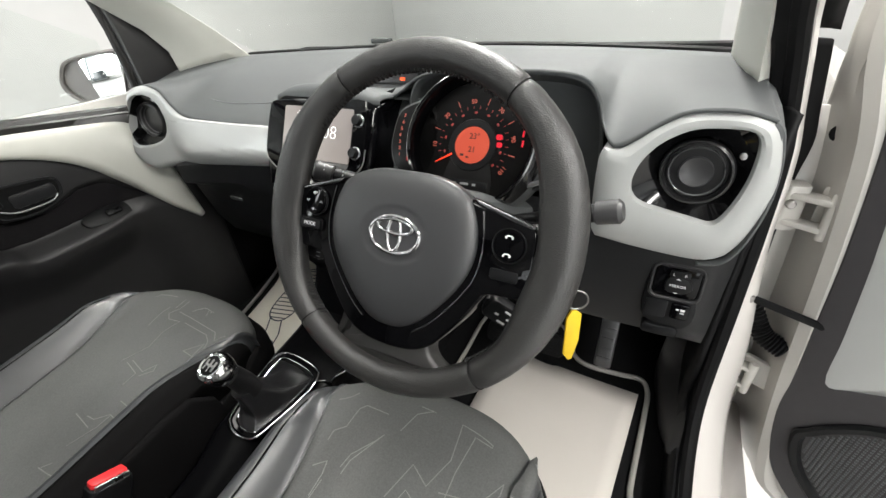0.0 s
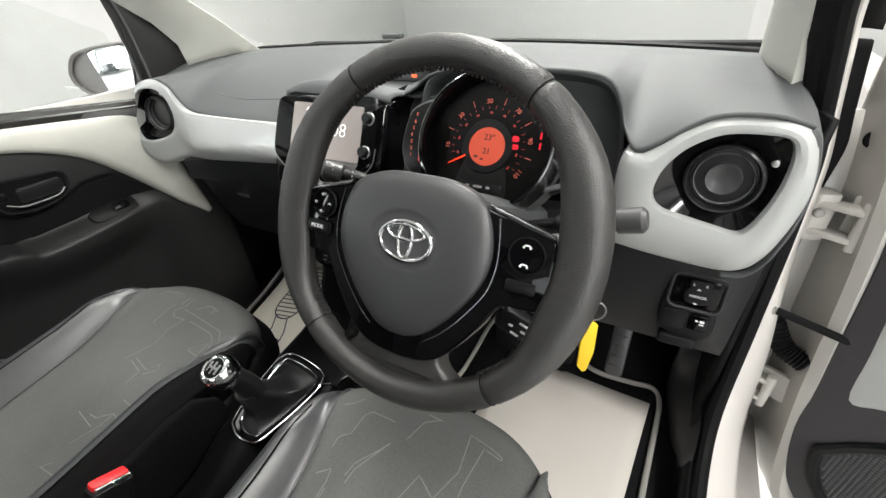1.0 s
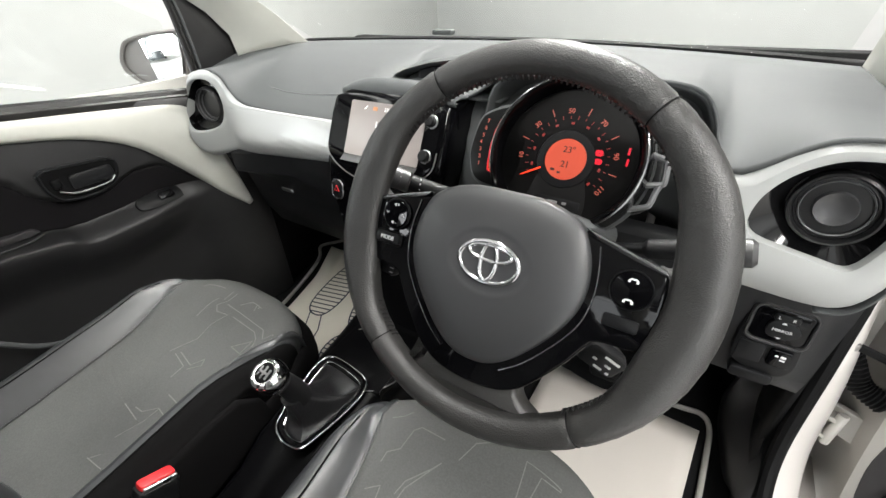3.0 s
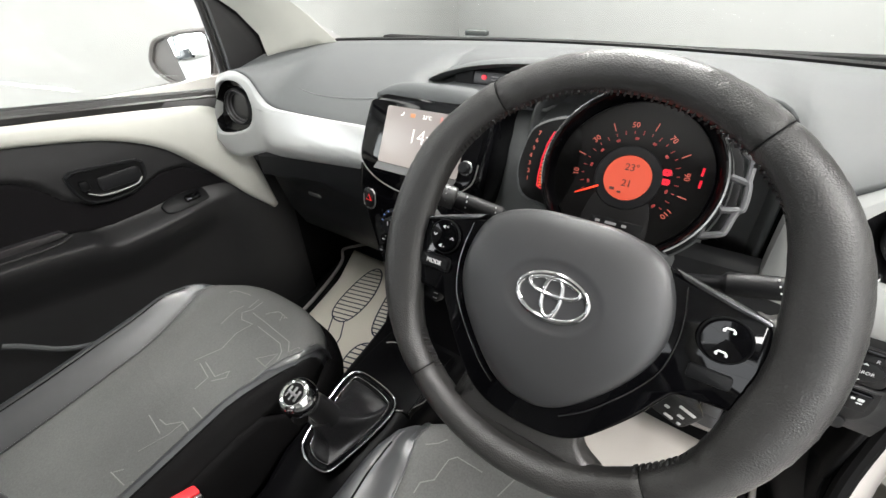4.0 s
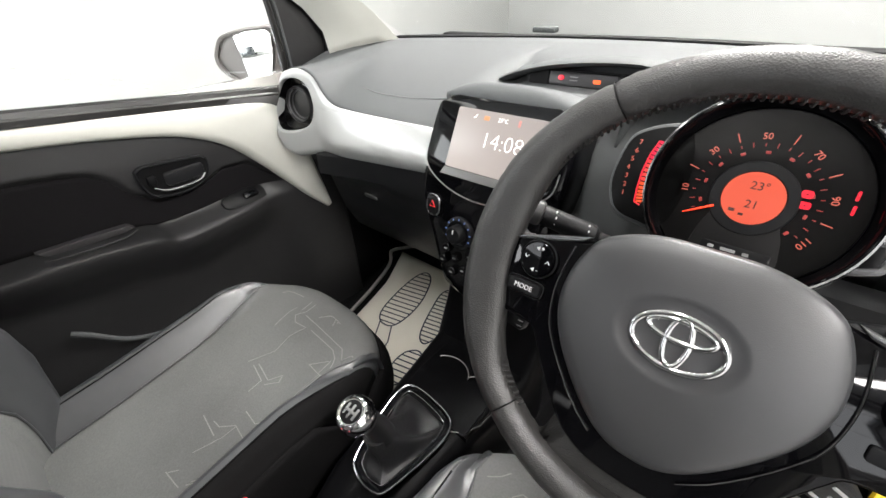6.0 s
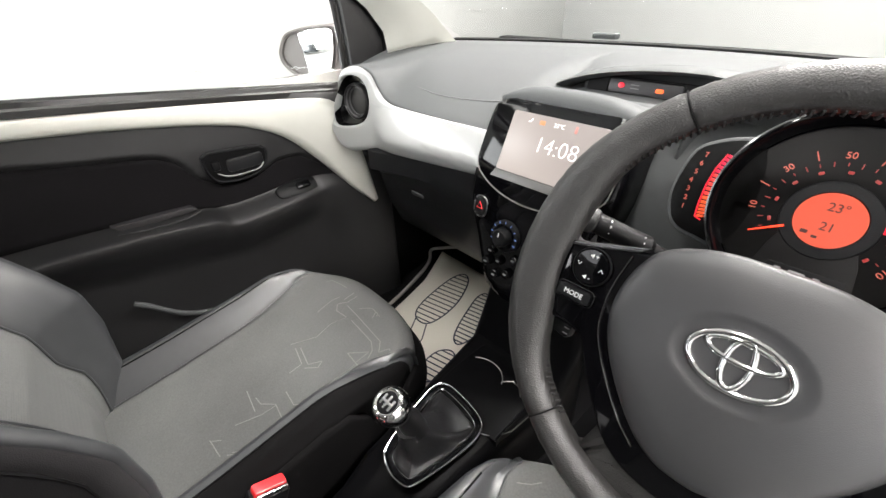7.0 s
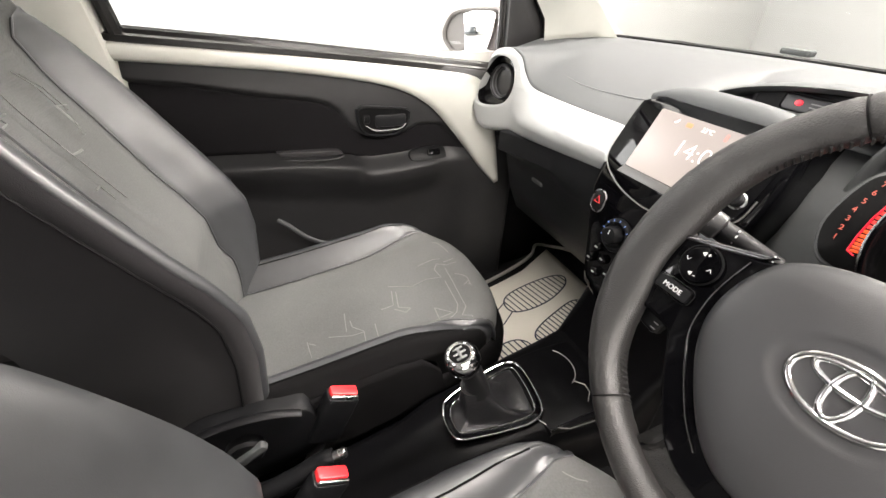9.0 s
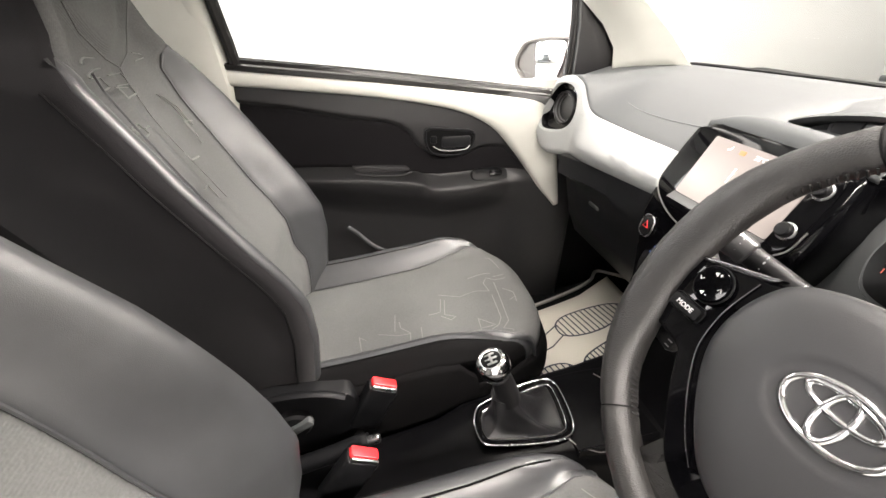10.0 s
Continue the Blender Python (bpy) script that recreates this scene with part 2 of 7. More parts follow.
def frame_ring(outer, inner, m, depth, bevel=0.0015, top=0.0, inner_depth=None):
    """A band between two outlines with the same count of points."""
    o1, i1 = inset2(outer, bevel), inset2(inner, -bevel)
    rows = [[(x, y, top - depth) for x, y in outer], [(x, y, top - bevel) for x, y in outer], [(x, y, top) for x, y in o1],
            [(x, y, top) for x, y in i1], [(x, y, top - bevel) for x, y in inner], [(x, y, top - (inner_depth or depth)) for x, y in inner]]
    return moved(loft(rows, ring=True), m)


def rrect(w, h, r, seg=4, cx=0.0, cy=0.0):
    pts = []
    for ox, oy, a0 in ((w / 2 - r, h / 2 - r, 0), (-w / 2 + r, h / 2 - r, 90), (-w / 2 + r, -h / 2 + r, 180), (w / 2 - r, -h / 2 + r, 270)):
        for k in range(seg + 1):
            a = radians(a0 + 90 * k / seg)
            pts.append((cx + ox + r * math.cos(a), cy + oy + r * math.sin(a)))
    return pts


def oval(a, b, n=32, cx=0.0, cy=0.0, start=0.0):
    return [(cx + a * math.cos(start + 2 * math.pi * k / n), cy + b * math.sin(start + 2 * math.pi * k / n)) for k in range(n)]


def block(m, sx, sy, sz, r=0.004, bevel=0.003):
    """A rounded block, centred on m."""
    p = rrect(sx, sy, r, 3)
    i1, i2 = inset2(p, bevel * 0.3), inset2(p, bevel)
    h = sz / 2
    rows = [[(x, y, -h) for x, y in i2], [(x, y, -h + bevel * 0.3) for x, y in i1], [(x, y, -h + bevel) for x, y in p], [(x, y, h - bevel) for x, y in p],
            [(x, y, h - bevel * 0.3) for x, y in i1], [(x, y, h) for x, y in i2]]
    return moved(loft(rows, ring=True, caps=True), m)


def lathe(profile, m, n=40, closed=False):
    rows = [[(r * math.cos(2 * math.pi * k / n), r * math.sin(2 * math.pi * k / n), z) for k in range(n)] for r, z in profile]
    return moved(loft(rows, ring=True, loop=closed, caps=not closed), m)


def axes(origin, u, v):
    """A pose from an origin, a direction across and one upward in a plane."""
    u, v = Vector(u).normalized(), Vector(v)
    v = (v - u * u.dot(v)).normalized()
    w = u.cross(v)
    return Matrix((u, v, w)).transposed().to_4x4() if origin is None else Matrix.Translation(origin) @ Matrix((u, v, w)).transposed().to_4x4()


BASE = {}


def thing(name, base, label, category, group="", kind=""):
    ob = new(name)
    ob.empty_display_size = 0.05
    ob.location = base
    BASE[ob.name] = Vector(base)
    return tagged(ob, label, category, group, kind)


def mesh(name, g, material, sharp=35):
    me = bpy.data.meshes.new(name)
    me.from_pydata([tuple(v) for v in g[0]], [], [list(f) for f in g[1]])
    bm = bmesh.new()
    bm.from_mesh(me)
    bmesh.ops.remove_doubles(bm, verts=bm.verts, dist=1e-6)
    bmesh.ops.recalc_face_normals(bm, faces=bm.faces)
    bm.to_mesh(me)
    bm.free()
    me.polygons.foreach_set("use_smooth", [True] * len(me.polygons))
    me.set_sharp_from_angle(angle=radians(sharp))
    me.materials.append(material)
    return me


def part(name, g, material, parent, label="", thick=0.0, sharp=35, out=-1.0):
    ob = new(name, mesh(name, g, material, sharp))
    ob.parent = parent
    base = BASE.get(parent.name, Vector((0, 0, 0)))
    ob.matrix_parent_inverse = Matrix.Translation(-base)
    BASE[ob.name] = Vector((0, 0, 0))
    if thick:
        s = ob.modifiers.new("thickness", "SOLIDIFY")
        s.thickness, s.offset = thick, out
    if label:
        tagged(ob, label)
    return ob


def solo(name, g, material, label="", category="", group="", kind="", thick=0.0, sharp=35, out=-1.0):
    ob = new(name, mesh(name, g, material, sharp))
    if thick:
        s = ob.modifiers.new("thickness", "SOLIDIFY")
        s.thickness, s.offset = thick, out
    BASE[ob.name] = Vector((0, 0, 0))
    return tagged(ob, label, category, group, kind)


def letters(text, size, m, depth=0.0003, align="CENTER", thin=0.0):
    """Writing in the built-in font as geometry, in the plane of m."""
    c = bpy.data.curves.new("letters", "FONT")
    c.body, c.size, c.extrude, c.align_x, c.align_y = text, size, depth, align, "CENTER"
    c.resolution_u = 3
    c.offset = -thin
    ob = bpy.data.objects.new("letters", c)
    me = bpy.data.meshes.new_from_object(ob)
    g = ([m @ v.co for v in me.vertices], [list(p.vertices) for p in me.polygons])
    bpy.data.objects.remove(ob)
    bpy.data.curves.remove(c)
    bpy.data.meshes.remove(me)
    return g


def smooth01(a, b, x):
    t = min(1, max(0, (x - a) / (b - a)))
    return t * t * (3 - 2 * t)


def lerp_table(tab, x):
    if x <= tab[0][0]:
        return tab[0][1]
    for (a, p), (b, q) in zip(tab, tab[1:]):
        if x <= b:
            t = (x - a) / (b - a)
            return p + (q - p) * t
    return tab[-1][1]

XC = -0.02  # the car's middle plane


def mirror_x(g):
    return [Vector((2 * XC - p[0], p[1], p[2])) for p in map(Vector, g[0])], [list(f)[::-1] for f in g[1]]


def by_angle(poly, n, cx, cy):
    """A star-shaped outline sampled at n even angles round a middle."""
    out = []
    k = len(poly)
    for i in range(n):
        a = 2 * math.pi * i / n
        dx, dy = math.cos(a), math.sin(a)
        best = None
        for j in range(k):
            x1, y1 = poly[j][0] - cx, poly[j][1] - cy
            x2, y2 = poly[(j + 1) % k][0] - cx, poly[(j + 1) % k][1] - cy
            den = dx * (y2 - y1) - dy * (x2 - x1)
            if abs(den) < 1e-12:
                continue
            r = (x1 * (y2 - y1) - y1 * (x2 - x1)) / den
            s = (x1 * dy - y1 * dx) / den
            if r > 0 and -1e-6 <= s <= 1 + 1e-6 and (best is None or r > best):
                best = r
        out.append((cx + best * dx, cy + best * dy))
    return out


def round_poly(pts, steps=5):
    return [(p.x, p.y) for p in curve([(x, y, 0) for x, y in pts], steps, True)]


# ---- the showroom ----
def parked(cx, cy, paint):
    """A plain parked car seen only far off in the door mirror."""
    p = thing("parked_car", (cx, cy, 0), "parked car standing outside behind the shop glazing", "car", "parked cars")
    prof = [(-0.84, 0.25), (-0.86, 0.7), (-0.80, 0.95), (-0.62, 1.42), (0.62, 1.42), (0.80, 0.95), (0.86, 0.7), (0.84, 0.25)]
    body_m = mat(paint[0], paint[1], 0.25, coat=0.5)
    rows = []
    for y, sx, top_ in ((1.9, 0.75, 0.45), (1.85, 0.92, 0.62), (1.2, 1.0, 0.70), (0.95, 1.0, 0.74), (0.3, 1.0, 1.0), (-1.0, 1.0, 1.0), (-1.7, 0.98, 0.74), (-1.95, 0.9, 0.6)):
        rows.append([(cx + x * sx, cy + y, 0.25 + (z - 0.25) * (top_ if z > 0.8 else 1)) for x, z in prof])
    part("body", loft(rows, caps=True), body_m, p)
    part("windscreen", prism([(-0.62, 0.0), (0.62, 0.0), (0.52, 0.55), (-0.52, 0.55)], axes((cx, cy + 0.93, 0.92), (-1, 0, 0), (0, -0.72, 0.6)), 0.02, 0.004, 0.03), PIANO, p)
    for sx in (-1, 1):
        part("headlight", lathe([(0.13, 0.0), (0.12, 0.03), (0.02, 0.045)], axes((cx + sx * 0.58, cy + 1.86, 0.66), (-1, 0, 0), (0, 0, 1)), 16), CHROME, p)
        for dy in (1.2, -1.2):
            part("wheel", lathe([(0.30, -0.1), (0.31, -0.05), (0.31, 0.05), (0.30, 0.1), (0.1, 0.09)], axes((cx + sx * 0.78, cy + dy, 0.31), (0, 1, 0), (0, 0, 1)), 20), RUBBER, p)


def room():
    x0, x1, y0, y1, h = -4.6, 4.4, -5.2, 7.9, 3.45
    solo("floor", ([V(x0, y0, 0), V(x1, y0, 0), V(x1, y1, 0), V(x0, y1, 0)], [[0, 1, 2, 3]]), FLOORM, "pale grey painted showroom floor", "floor", kind="structure", thick=0.1)
    solo("ceiling", ([V(x0, y0, h), V(x1, y0, h), V(x1, y1, h), V(x0, y1, h)], [[0, 1, 2, 3]]), WALL, "plain white showroom ceiling", "ceiling", kind="structure", thick=0.1, out=1)
    for name, x, y, sx, sy in (("wall_north", (x0 + x1) / 2, y1 + 0.1, x1 - x0 + 0.4, 0.2), ("wall_west", x0 - 0.1, (y1 - 2.1) / 2, 0.2, y1 + 2.1), ("wall_east", x1 + 0.1, (y0 + y1) / 2, 0.2, y1 - y0)):
        solo(name, block(pose(x, y, h / 2), sx, sy, h, 0.005, 0.004), WALL, "smooth white painted showroom wall", "wall", kind="structure")
    # the glazed side behind the car
    for name, z, sz in (("wall_south_lower", 0.2, 0.4), ("wall_south_upper", 3.2, 0.5)):
        solo(name, block(pose((x0 + x1) / 2, y0 - 0.1, z), x1 - x0, 0.2, sz, 0.005, 0.004), WALL, "white wall above and below the shop glazing", "wall", kind="structure")
    # side opening, frames and glowing sheet added out of view around the fill lamp
    for name, z, sz in (("wall_west_lower", 0.2, 0.4), ("wall_west_upper", 3.2, 0.5)):
        solo(name, block(pose(x0 - 0.1, (y0 - 2.1) / 2, z), 0.2, -y0 - 2.1, sz, 0.005, 0.004), WALL, "white wall above and below the added side glazing", "wall", kind="structure")
    win = thing("added_side_window", (x0, -3.6, 0.4), "added side glazing, unseen, with slim grey frames", "window", kind="structure")
    for k in range(4):
        part("mullion", block(pose(x0 - 0.1, -2.15 - 3.0 * k / 3, 1.68), 0.1, 0.07, 2.56, 0.004), STEEL, win)
    for z in (0.43, 2.93):
        part("transom", block(pose(x0 - 0.1, -3.65, z), 0.09, 3.0, 0.05, 0.004), STEEL, win)
    solo("added_side_glow", ([V(x0 - 3, y0 - 3, -0.5), V(x0 - 3, 1.5, -0.5), V(x0 - 3, 1.5, 5), V(x0 - 3, y0 - 3, 5)], [[0, 1, 2, 3]]), DAY, "glowing sheet outside the added side glazing", "backdrop", kind="structure")
    win = thing("window_1", (0, y0, 0.4), "wide shop glazing with slim grey frames", "window", kind="structure")
    for k in range(7):
        part("mullion", block(pose(x0 + (x1 - x0) * k / 6, y0 - 0.1, 1.68), 0.07, 0.1, 2.56, 0.004), STEEL, win)
    for z in (0.43, 2.0, 2.93):
        part("transom", block(pose((x0 + x1) / 2, y0 - 0.1, z), x1 - x0, 0.09, 0.05, 0.004), STEEL, win)
    solo("backdrop", ([V(x0 - 3, y0 - 3, -0.5), V(x1 + 3, y0 - 3, -0.5), V(x1 + 3, y0 - 3, 5), V(x0 - 3, y0 - 3, 5)], [[0, 1, 2, 3]]), DAY, "bright hazy daylight outside the glazing", "backdrop", kind="structure")
    for k, cx in enumerate((-3.2, 1.6)):
        parked(cx, -6.6, ("dark_car_paint", (0.05, 0.055, 0.06)) if k == 0 else ("sand_car_paint", (0.35, 0.30, 0.22)))
    for k in range(5):
        part_z = 3.3
        solo("roof_beam", block(pose(-0.1, -4.4 + 2.6 * k, part_z), x1 - x0, 0.08, 0.14, 0.006), BROWNGREY, "slim dark beam under the white ceiling", "beam", "ceiling beams")
    for gx in (-2.6, -0.1, 2.6):
        for gy in (-2.4, 0.4, 3.0, 5.8):
            lamp = thing("ceiling_strip_light", (gx, gy, 3.44), "long slim lit ceiling light strip", "ceiling light", "ceiling lights")
            part("diffuser", block(pose(gx, gy, 3.42), 0.3, 2.2, 0.02, 0.01), PANELGLOW, lamp)
            part("light_frame", frame_ring(rrect(0.36, 2.26, 0.02), rrect(0.3, 2.2, 0.02), pose(gx, gy, 3.44), 0.05), STEEL, lamp)


room()

# ---- car shell: floor, pillars, roof, sills ----
def shell():
    body = thing("hatchback_car", (XC, 0.3, 0.15), "white painted hatchback car shell with its driver side open", "car")
    floor_rows = [[(x, y, z) for x in (-0.70, -0.4, -0.1, 0.2, 0.62)] for y, z in ((-0.9, 0.31), (0.0, 0.31), (0.72, 0.312), (0.98, 0.335), (1.16, 0.375), (1.30, 0.52), (1.38, 0.95))]
    part("floor_carpet", loft(floor_rows), CARPET, body, "black carpeted floor and toe board", thick=0.02)
    part("centre_tunnel", loft([[(x, y, z) for x, z in ((-0.14, 0.33), (-0.125, 0.43), (-0.09, 0.46), (0.03, 0.46), (0.07, 0.43), (0.085, 0.33))] for y in (-0.6, 0.2, 0.8, 1.3)], caps=True), CARPET, body)
    part("bulkhead", block(pose(XC, 1.42, 0.70), 1.26, 0.04, 0.62), RUBBER, body)
    # left side inner wall below the window is the door; rear quarter and tail are plain
    for sx in (-1, 1):
        part("rear_quarter", block(pose(XC + sx * 0.70, -0.62, 0.72), 0.05, 0.98, 0.78), SEATSIDE, body)
    part("tail_panel", block(pose(XC, -1.12, 0.72), 1.4, 0.05, 0.78), BROWNGREY, body)
    part("side_foot_panel", loft([[(-0.655, 0.86, z), (-0.640, 0.90, z), (-0.635, 1.0, z), (-0.64, 1.2, z), (-0.62, 1.40, z)] for z in (0.31, 0.5, 0.7, 0.9, 0.99)]), RUBBER, body, "dark side panel in the footwell", thick=0.01)
    part("side_foot_panel", loft([[(0.615, 0.93, z), (0.610, 0.955, z), (0.606, 1.0, z), (0.604, 1.1, z), (0.59, 1.40, z)] for z in (0.31, 0.6, 0.99)]), RUBBER, body, "dark side panel in the footwell", thick=0.01)
    rows = []
    for k in range(9):
        u = -1 + 2 * k / 8
        rows.append([(XC + u * 0.64, y, 1.43 + dz - 0.035 * u * u) for y, dz in ((0.36, -0.025), (0.2, 0.0), (-0.3, 0.02), (-0.8, 0.0), (-1.1, -0.04))])
    part("roof", loft(rows), HEADLINER, body, "pale headliner under the roof", thick=0.03)
    # windscreen pillars
    INN_P = ((-0.560, 1.150, 1.010), (-0.530, 1.030, 1.095), (-0.527, 0.942, 1.158), (-0.50, 0.70, 1.29), (-0.47, 0.37, 1.42))
    OUT_P = ((-0.612, 0.957, 1.000), (-0.606, 0.943, 1.063), (-0.600, 0.900, 1.112), (-0.580, 0.70, 1.255), (-0.550, 0.35, 1.405))

    INN_R = ((0.546, 1.165, 1.010), (0.528, 1.030, 1.103), (0.518, 0.942, 1.162), (0.485, 0.70, 1.29), (0.45, 0.37, 1.42))
    OUT_R = ((0.566, 0.957, 1.003), (0.557, 0.943, 1.068), (0.546, 0.900, 1.112), (0.525, 0.70, 1.255), (0.50, 0.35, 1.405))

    def pillar(flip):
        rows = []
        for s in (0.0, 0.08, 0.15, 0.22, 0.3, 0.45, 0.6, 0.8, 1.0):
            II, OO = (INN_R, OUT_R) if flip else (INN_P, OUT_P)
            sg = -1 if flip else 1
            inn = Vector([lerp_table([(a, p[j]) for a, p in zip((0, 0.15, 0.3, 0.6, 1.0), II)], s) for j in range(3)])
            out = Vector([lerp_table([(a, p[j]) for a, p in zip((0, 0.15, 0.3, 0.6, 1.0), OO)], s) for j in range(3)])
            mid = (inn + out) * 0.5
            rows.append([inn + V(-0.012 * sg, 0.012, -0.002), inn, inn.lerp(mid, 0.5) + V(0.006 * sg, -0.006, 0.0), mid + V(0.008 * sg, -0.008, 0.0), out.lerp(mid, 0.5) + V(0.006 * sg, -0.005, 0), out, out + V(-0.02 * sg, 0.03, 0)])
        return loft(rows)
    for flip in (False, True):
        part("pillar_trim", pillar(flip), CREAM, body, "cream plastic windscreen pillar trim", thick=0.012)
    # B pillars
    for sx in (-1, 1):
        rows = [[(XC + sx * (a + 0.0), y, z) for a, y in ((0.685, yy + 0.05), (0.655, yy + 0.035), (0.640, yy), (0.645, yy - 0.08), (0.68, yy - 0.1))] for z, yy in ((0.3, 0.02), (0.98, 0.02), (1.15, 0.005), (1.38, -0.06))]
        if sx > 0:
            rows = [[(x, y - 0.14, z) for x, y, z in r] for r in rows]
        part("door_pillar_trim", loft(rows), CREAM, body, "cream door pillar trim", thick=0.012)
    # driver side door aperture: front post, sill
    post = [(1.40, 0.40, 0.512), (1.26, 0.68, 0.540), (1.15, 0.86, 0.565), (1.10, 0.925, 0.580), (1.05, 0.965, 0.597), (0.98, 0.99, 0.615), (0.91, 1.0, 0.630), (0.8, 0.985, 0.634), (0.655, 0.957, 0.634), (0.485, 0.925, 0.634), (0.41, 0.86, 0.634), (0.375, 0.74, 0.634), (0.365, 0.5, 0.634), (0.365, -0.2, 0.634)]
    pts = curve([(x, y, z) for z, y, x in post], 5)
    rows = []
    for p in pts:
        k = smooth01(0.82, 0.52, p.z)
        slim = [V(-0.02, 0.05, -0.02), V(0.0, 0.004, 0), V(0.012, 0.007, -0.002), V(0.018, 0.016, -0.004), V(0.020, 0.035, -0.008), V(0.016, 0.09, -0.02)]
        wide = [V(-0.02, 0.05, -0.02), V(0.0, 0.004, 0), V(0.018, 0.010, -0.004), V(0.05, 0.045, -0.016), V(0.062, 0.075, -0.03), V(0.07, 0.12, -0.05)]
        rows.append([p + a_.lerp(b_, k) for a_, b_ in zip(slim, wide)])
    part("door_post", loft(rows), PAINT, body, "glossy white painted door post and sill", thick=0.006)
    # black strips stand in for the shade in the gap behind the post
    gap = [p for p in pts if 0.60 < p.z < 1.075]
    part("gap_dark", loft([[p + V(0.010, 0.050, -0.010), p + V(0.024, 0.054, -0.010), p + V(0.032 + 0.012 * smooth01(0.86, 0.95, p.z), 0.062, -0.012), p + V(0.034 + 0.012 * smooth01(0.86, 0.95, p.z), 0.09, -0.02)] for p in gap]), RUBBER, body, "black strip for the dark gap behind the door post", thick=0.004)
    part("gap_dark", loft([[p + V(0.014, 0.040, -0.010), p + V(0.030, 0.044, -0.012), p + V(0.046, 0.06, -0.016)] for p in pts if 1.09 < p.z < 1.3]), RUBBER, body, thick=0.004)
    part("door_seal", tube([p + V(-0.006, -0.008, 0.004) for p in pts], 0.012, 10), RUBBER, body, "black rubber door seal")
    part("pillar_seal", loft([[p + V(-0.031, 0.014, 0.0), p + V(-0.022, -0.006, 0.002), p + V(-0.010, -0.011, 0.003), p + V(0.0, 0.0, 0.0)] for p in pts[:26]]), RUBBER, body, "wide black rubber pillar seal", thick=0.006)
    inner = [p + V(-0.030, 0.012, 0.004) for p in pts[26:]]
    part("sill_trim", loft([[p + V(-0.004, 0.06, -0.02), p + V(0.0, 0.014, -0.004), p + V(0.002, 0.005, 0.004), p + V(0.006, 0.0, 0.007), p + V(0.010, 0.004, 0.005), p + V(0.014, -0.003, 0.008), p + V(0.018, -0.003, 0.006), p + V(0.022, 0.0, -0.01)] for p in inner]), DASHLOW, body, thick=0.004)
    kl = curve([(0.560, 0.99, 0.565), (0.560, 1.03, 0.44), (0.566, 1.035, 0.380), (0.580, 0.978, 0.345), (0.592, 0.92, 0.345), (0.604, 0.862, 0.392)], 4)
    kr = curve([(0.607, 1.03, 0.565), (0.611, 1.0, 0.512), (0.612, 0.95, 0.478), (0.613, 0.91, 0.462), (0.613, 0.875, 0.445), (0.612, 0.848, 0.408)], 4)
    part("kick_panel", loft([[a_ + V(0.004, 0.03, -0.01)] + [a_.lerp(b_, j / 6) + V(-0.012 * math.sin(math.pi * j / 6), -0.010 * math.sin(math.pi * j / 6), 0) for j in range(7)] + [b_ + V(0.004, 0.03, -0.006)] for a_, b_ in zip(kl, kr)]), DOORM, body, "smooth black kick panel beside the pedals", thick=0.004)
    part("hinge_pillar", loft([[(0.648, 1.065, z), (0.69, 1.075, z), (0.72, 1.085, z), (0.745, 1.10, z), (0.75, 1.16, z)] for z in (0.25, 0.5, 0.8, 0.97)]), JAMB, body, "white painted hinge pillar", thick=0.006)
    part("front_wing", loft([[(0.70, 1.10, z), (0.745, 1.16, z), (0.775, 1.3, z), (0.79, 1.7, z)] for z in (0.3, 0.6, 0.85, 0.97)]), PAINT, body, "white front wing", thick=0.01)
    part("front_wing", mirror_x(loft([[(0.70, 1.10, z), (0.745, 1.16, z), (0.775, 1.3, z), (0.79, 1.7, z)] for z in (0.3, 0.6, 0.85, 0.93)])), PAINT, body, "white front wing", thick=0.01)
    part("bonnet", loft([[(XC + u * 0.78 * w, y, z - 0.05 * abs(u) ** 3) for u in (-1, -0.8, -0.4, 0, 0.4, 0.8, 1)] for y, z, w in ((1.44, 0.965, 0.95), (1.6, 0.945, 1.0), (1.85, 0.90, 1.0), (2.05, 0.83, 0.96), (2.14, 0.74, 0.9))]), PAINT, body, "white painted bonnet", thick=0.008)
    part("front_bumper", loft([[(XC + u * 0.78 * w, y - 0.18 * abs(u) ** 4, z) for u in (-1, -0.8, -0.4, 0, 0.4, 0.8, 1)] for y, z, w in ((2.13, 0.75, 0.95), (2.2, 0.62, 1.0), (2.22, 0.45, 1.0), (2.16, 0.25, 0.97))]), PAINT, body, "white front bumper", thick=0.01)
    part("tailgate", loft([[(XC + u * 0.74, y - 0.0 + 0.08 * abs(u) ** 4, z) for u in (-1, -0.6, 0, 0.6, 1)] for y, z in ((-1.16, 1.10), (-1.22, 0.9), (-1.24, 0.6), (-1.2, 0.3))]), PAINT, body, "white tailgate and rear bumper", thick=0.01)
    for sx in (-1, 1):
        part("rear_wing", loft([[(XC + sx * (0.745 + 0.03 * k), y, z) for y in (-1.16, -0.7, -0.2)] for k, z in ((0, 1.10), (1, 0.85), (1, 0.55), (0, 0.3))]), PAINT, body, "white rear wing", thick=0.008)
        part("side_sill", loft([[(XC + sx * a, y, z) for y in (-0.25, 0.4, 1.08)] for a, z in ((0.70, 0.36), (0.76, 0.33), (0.76, 0.24), (0.68, 0.2))]), PAINT, body, "white side sill", thick=0.008)
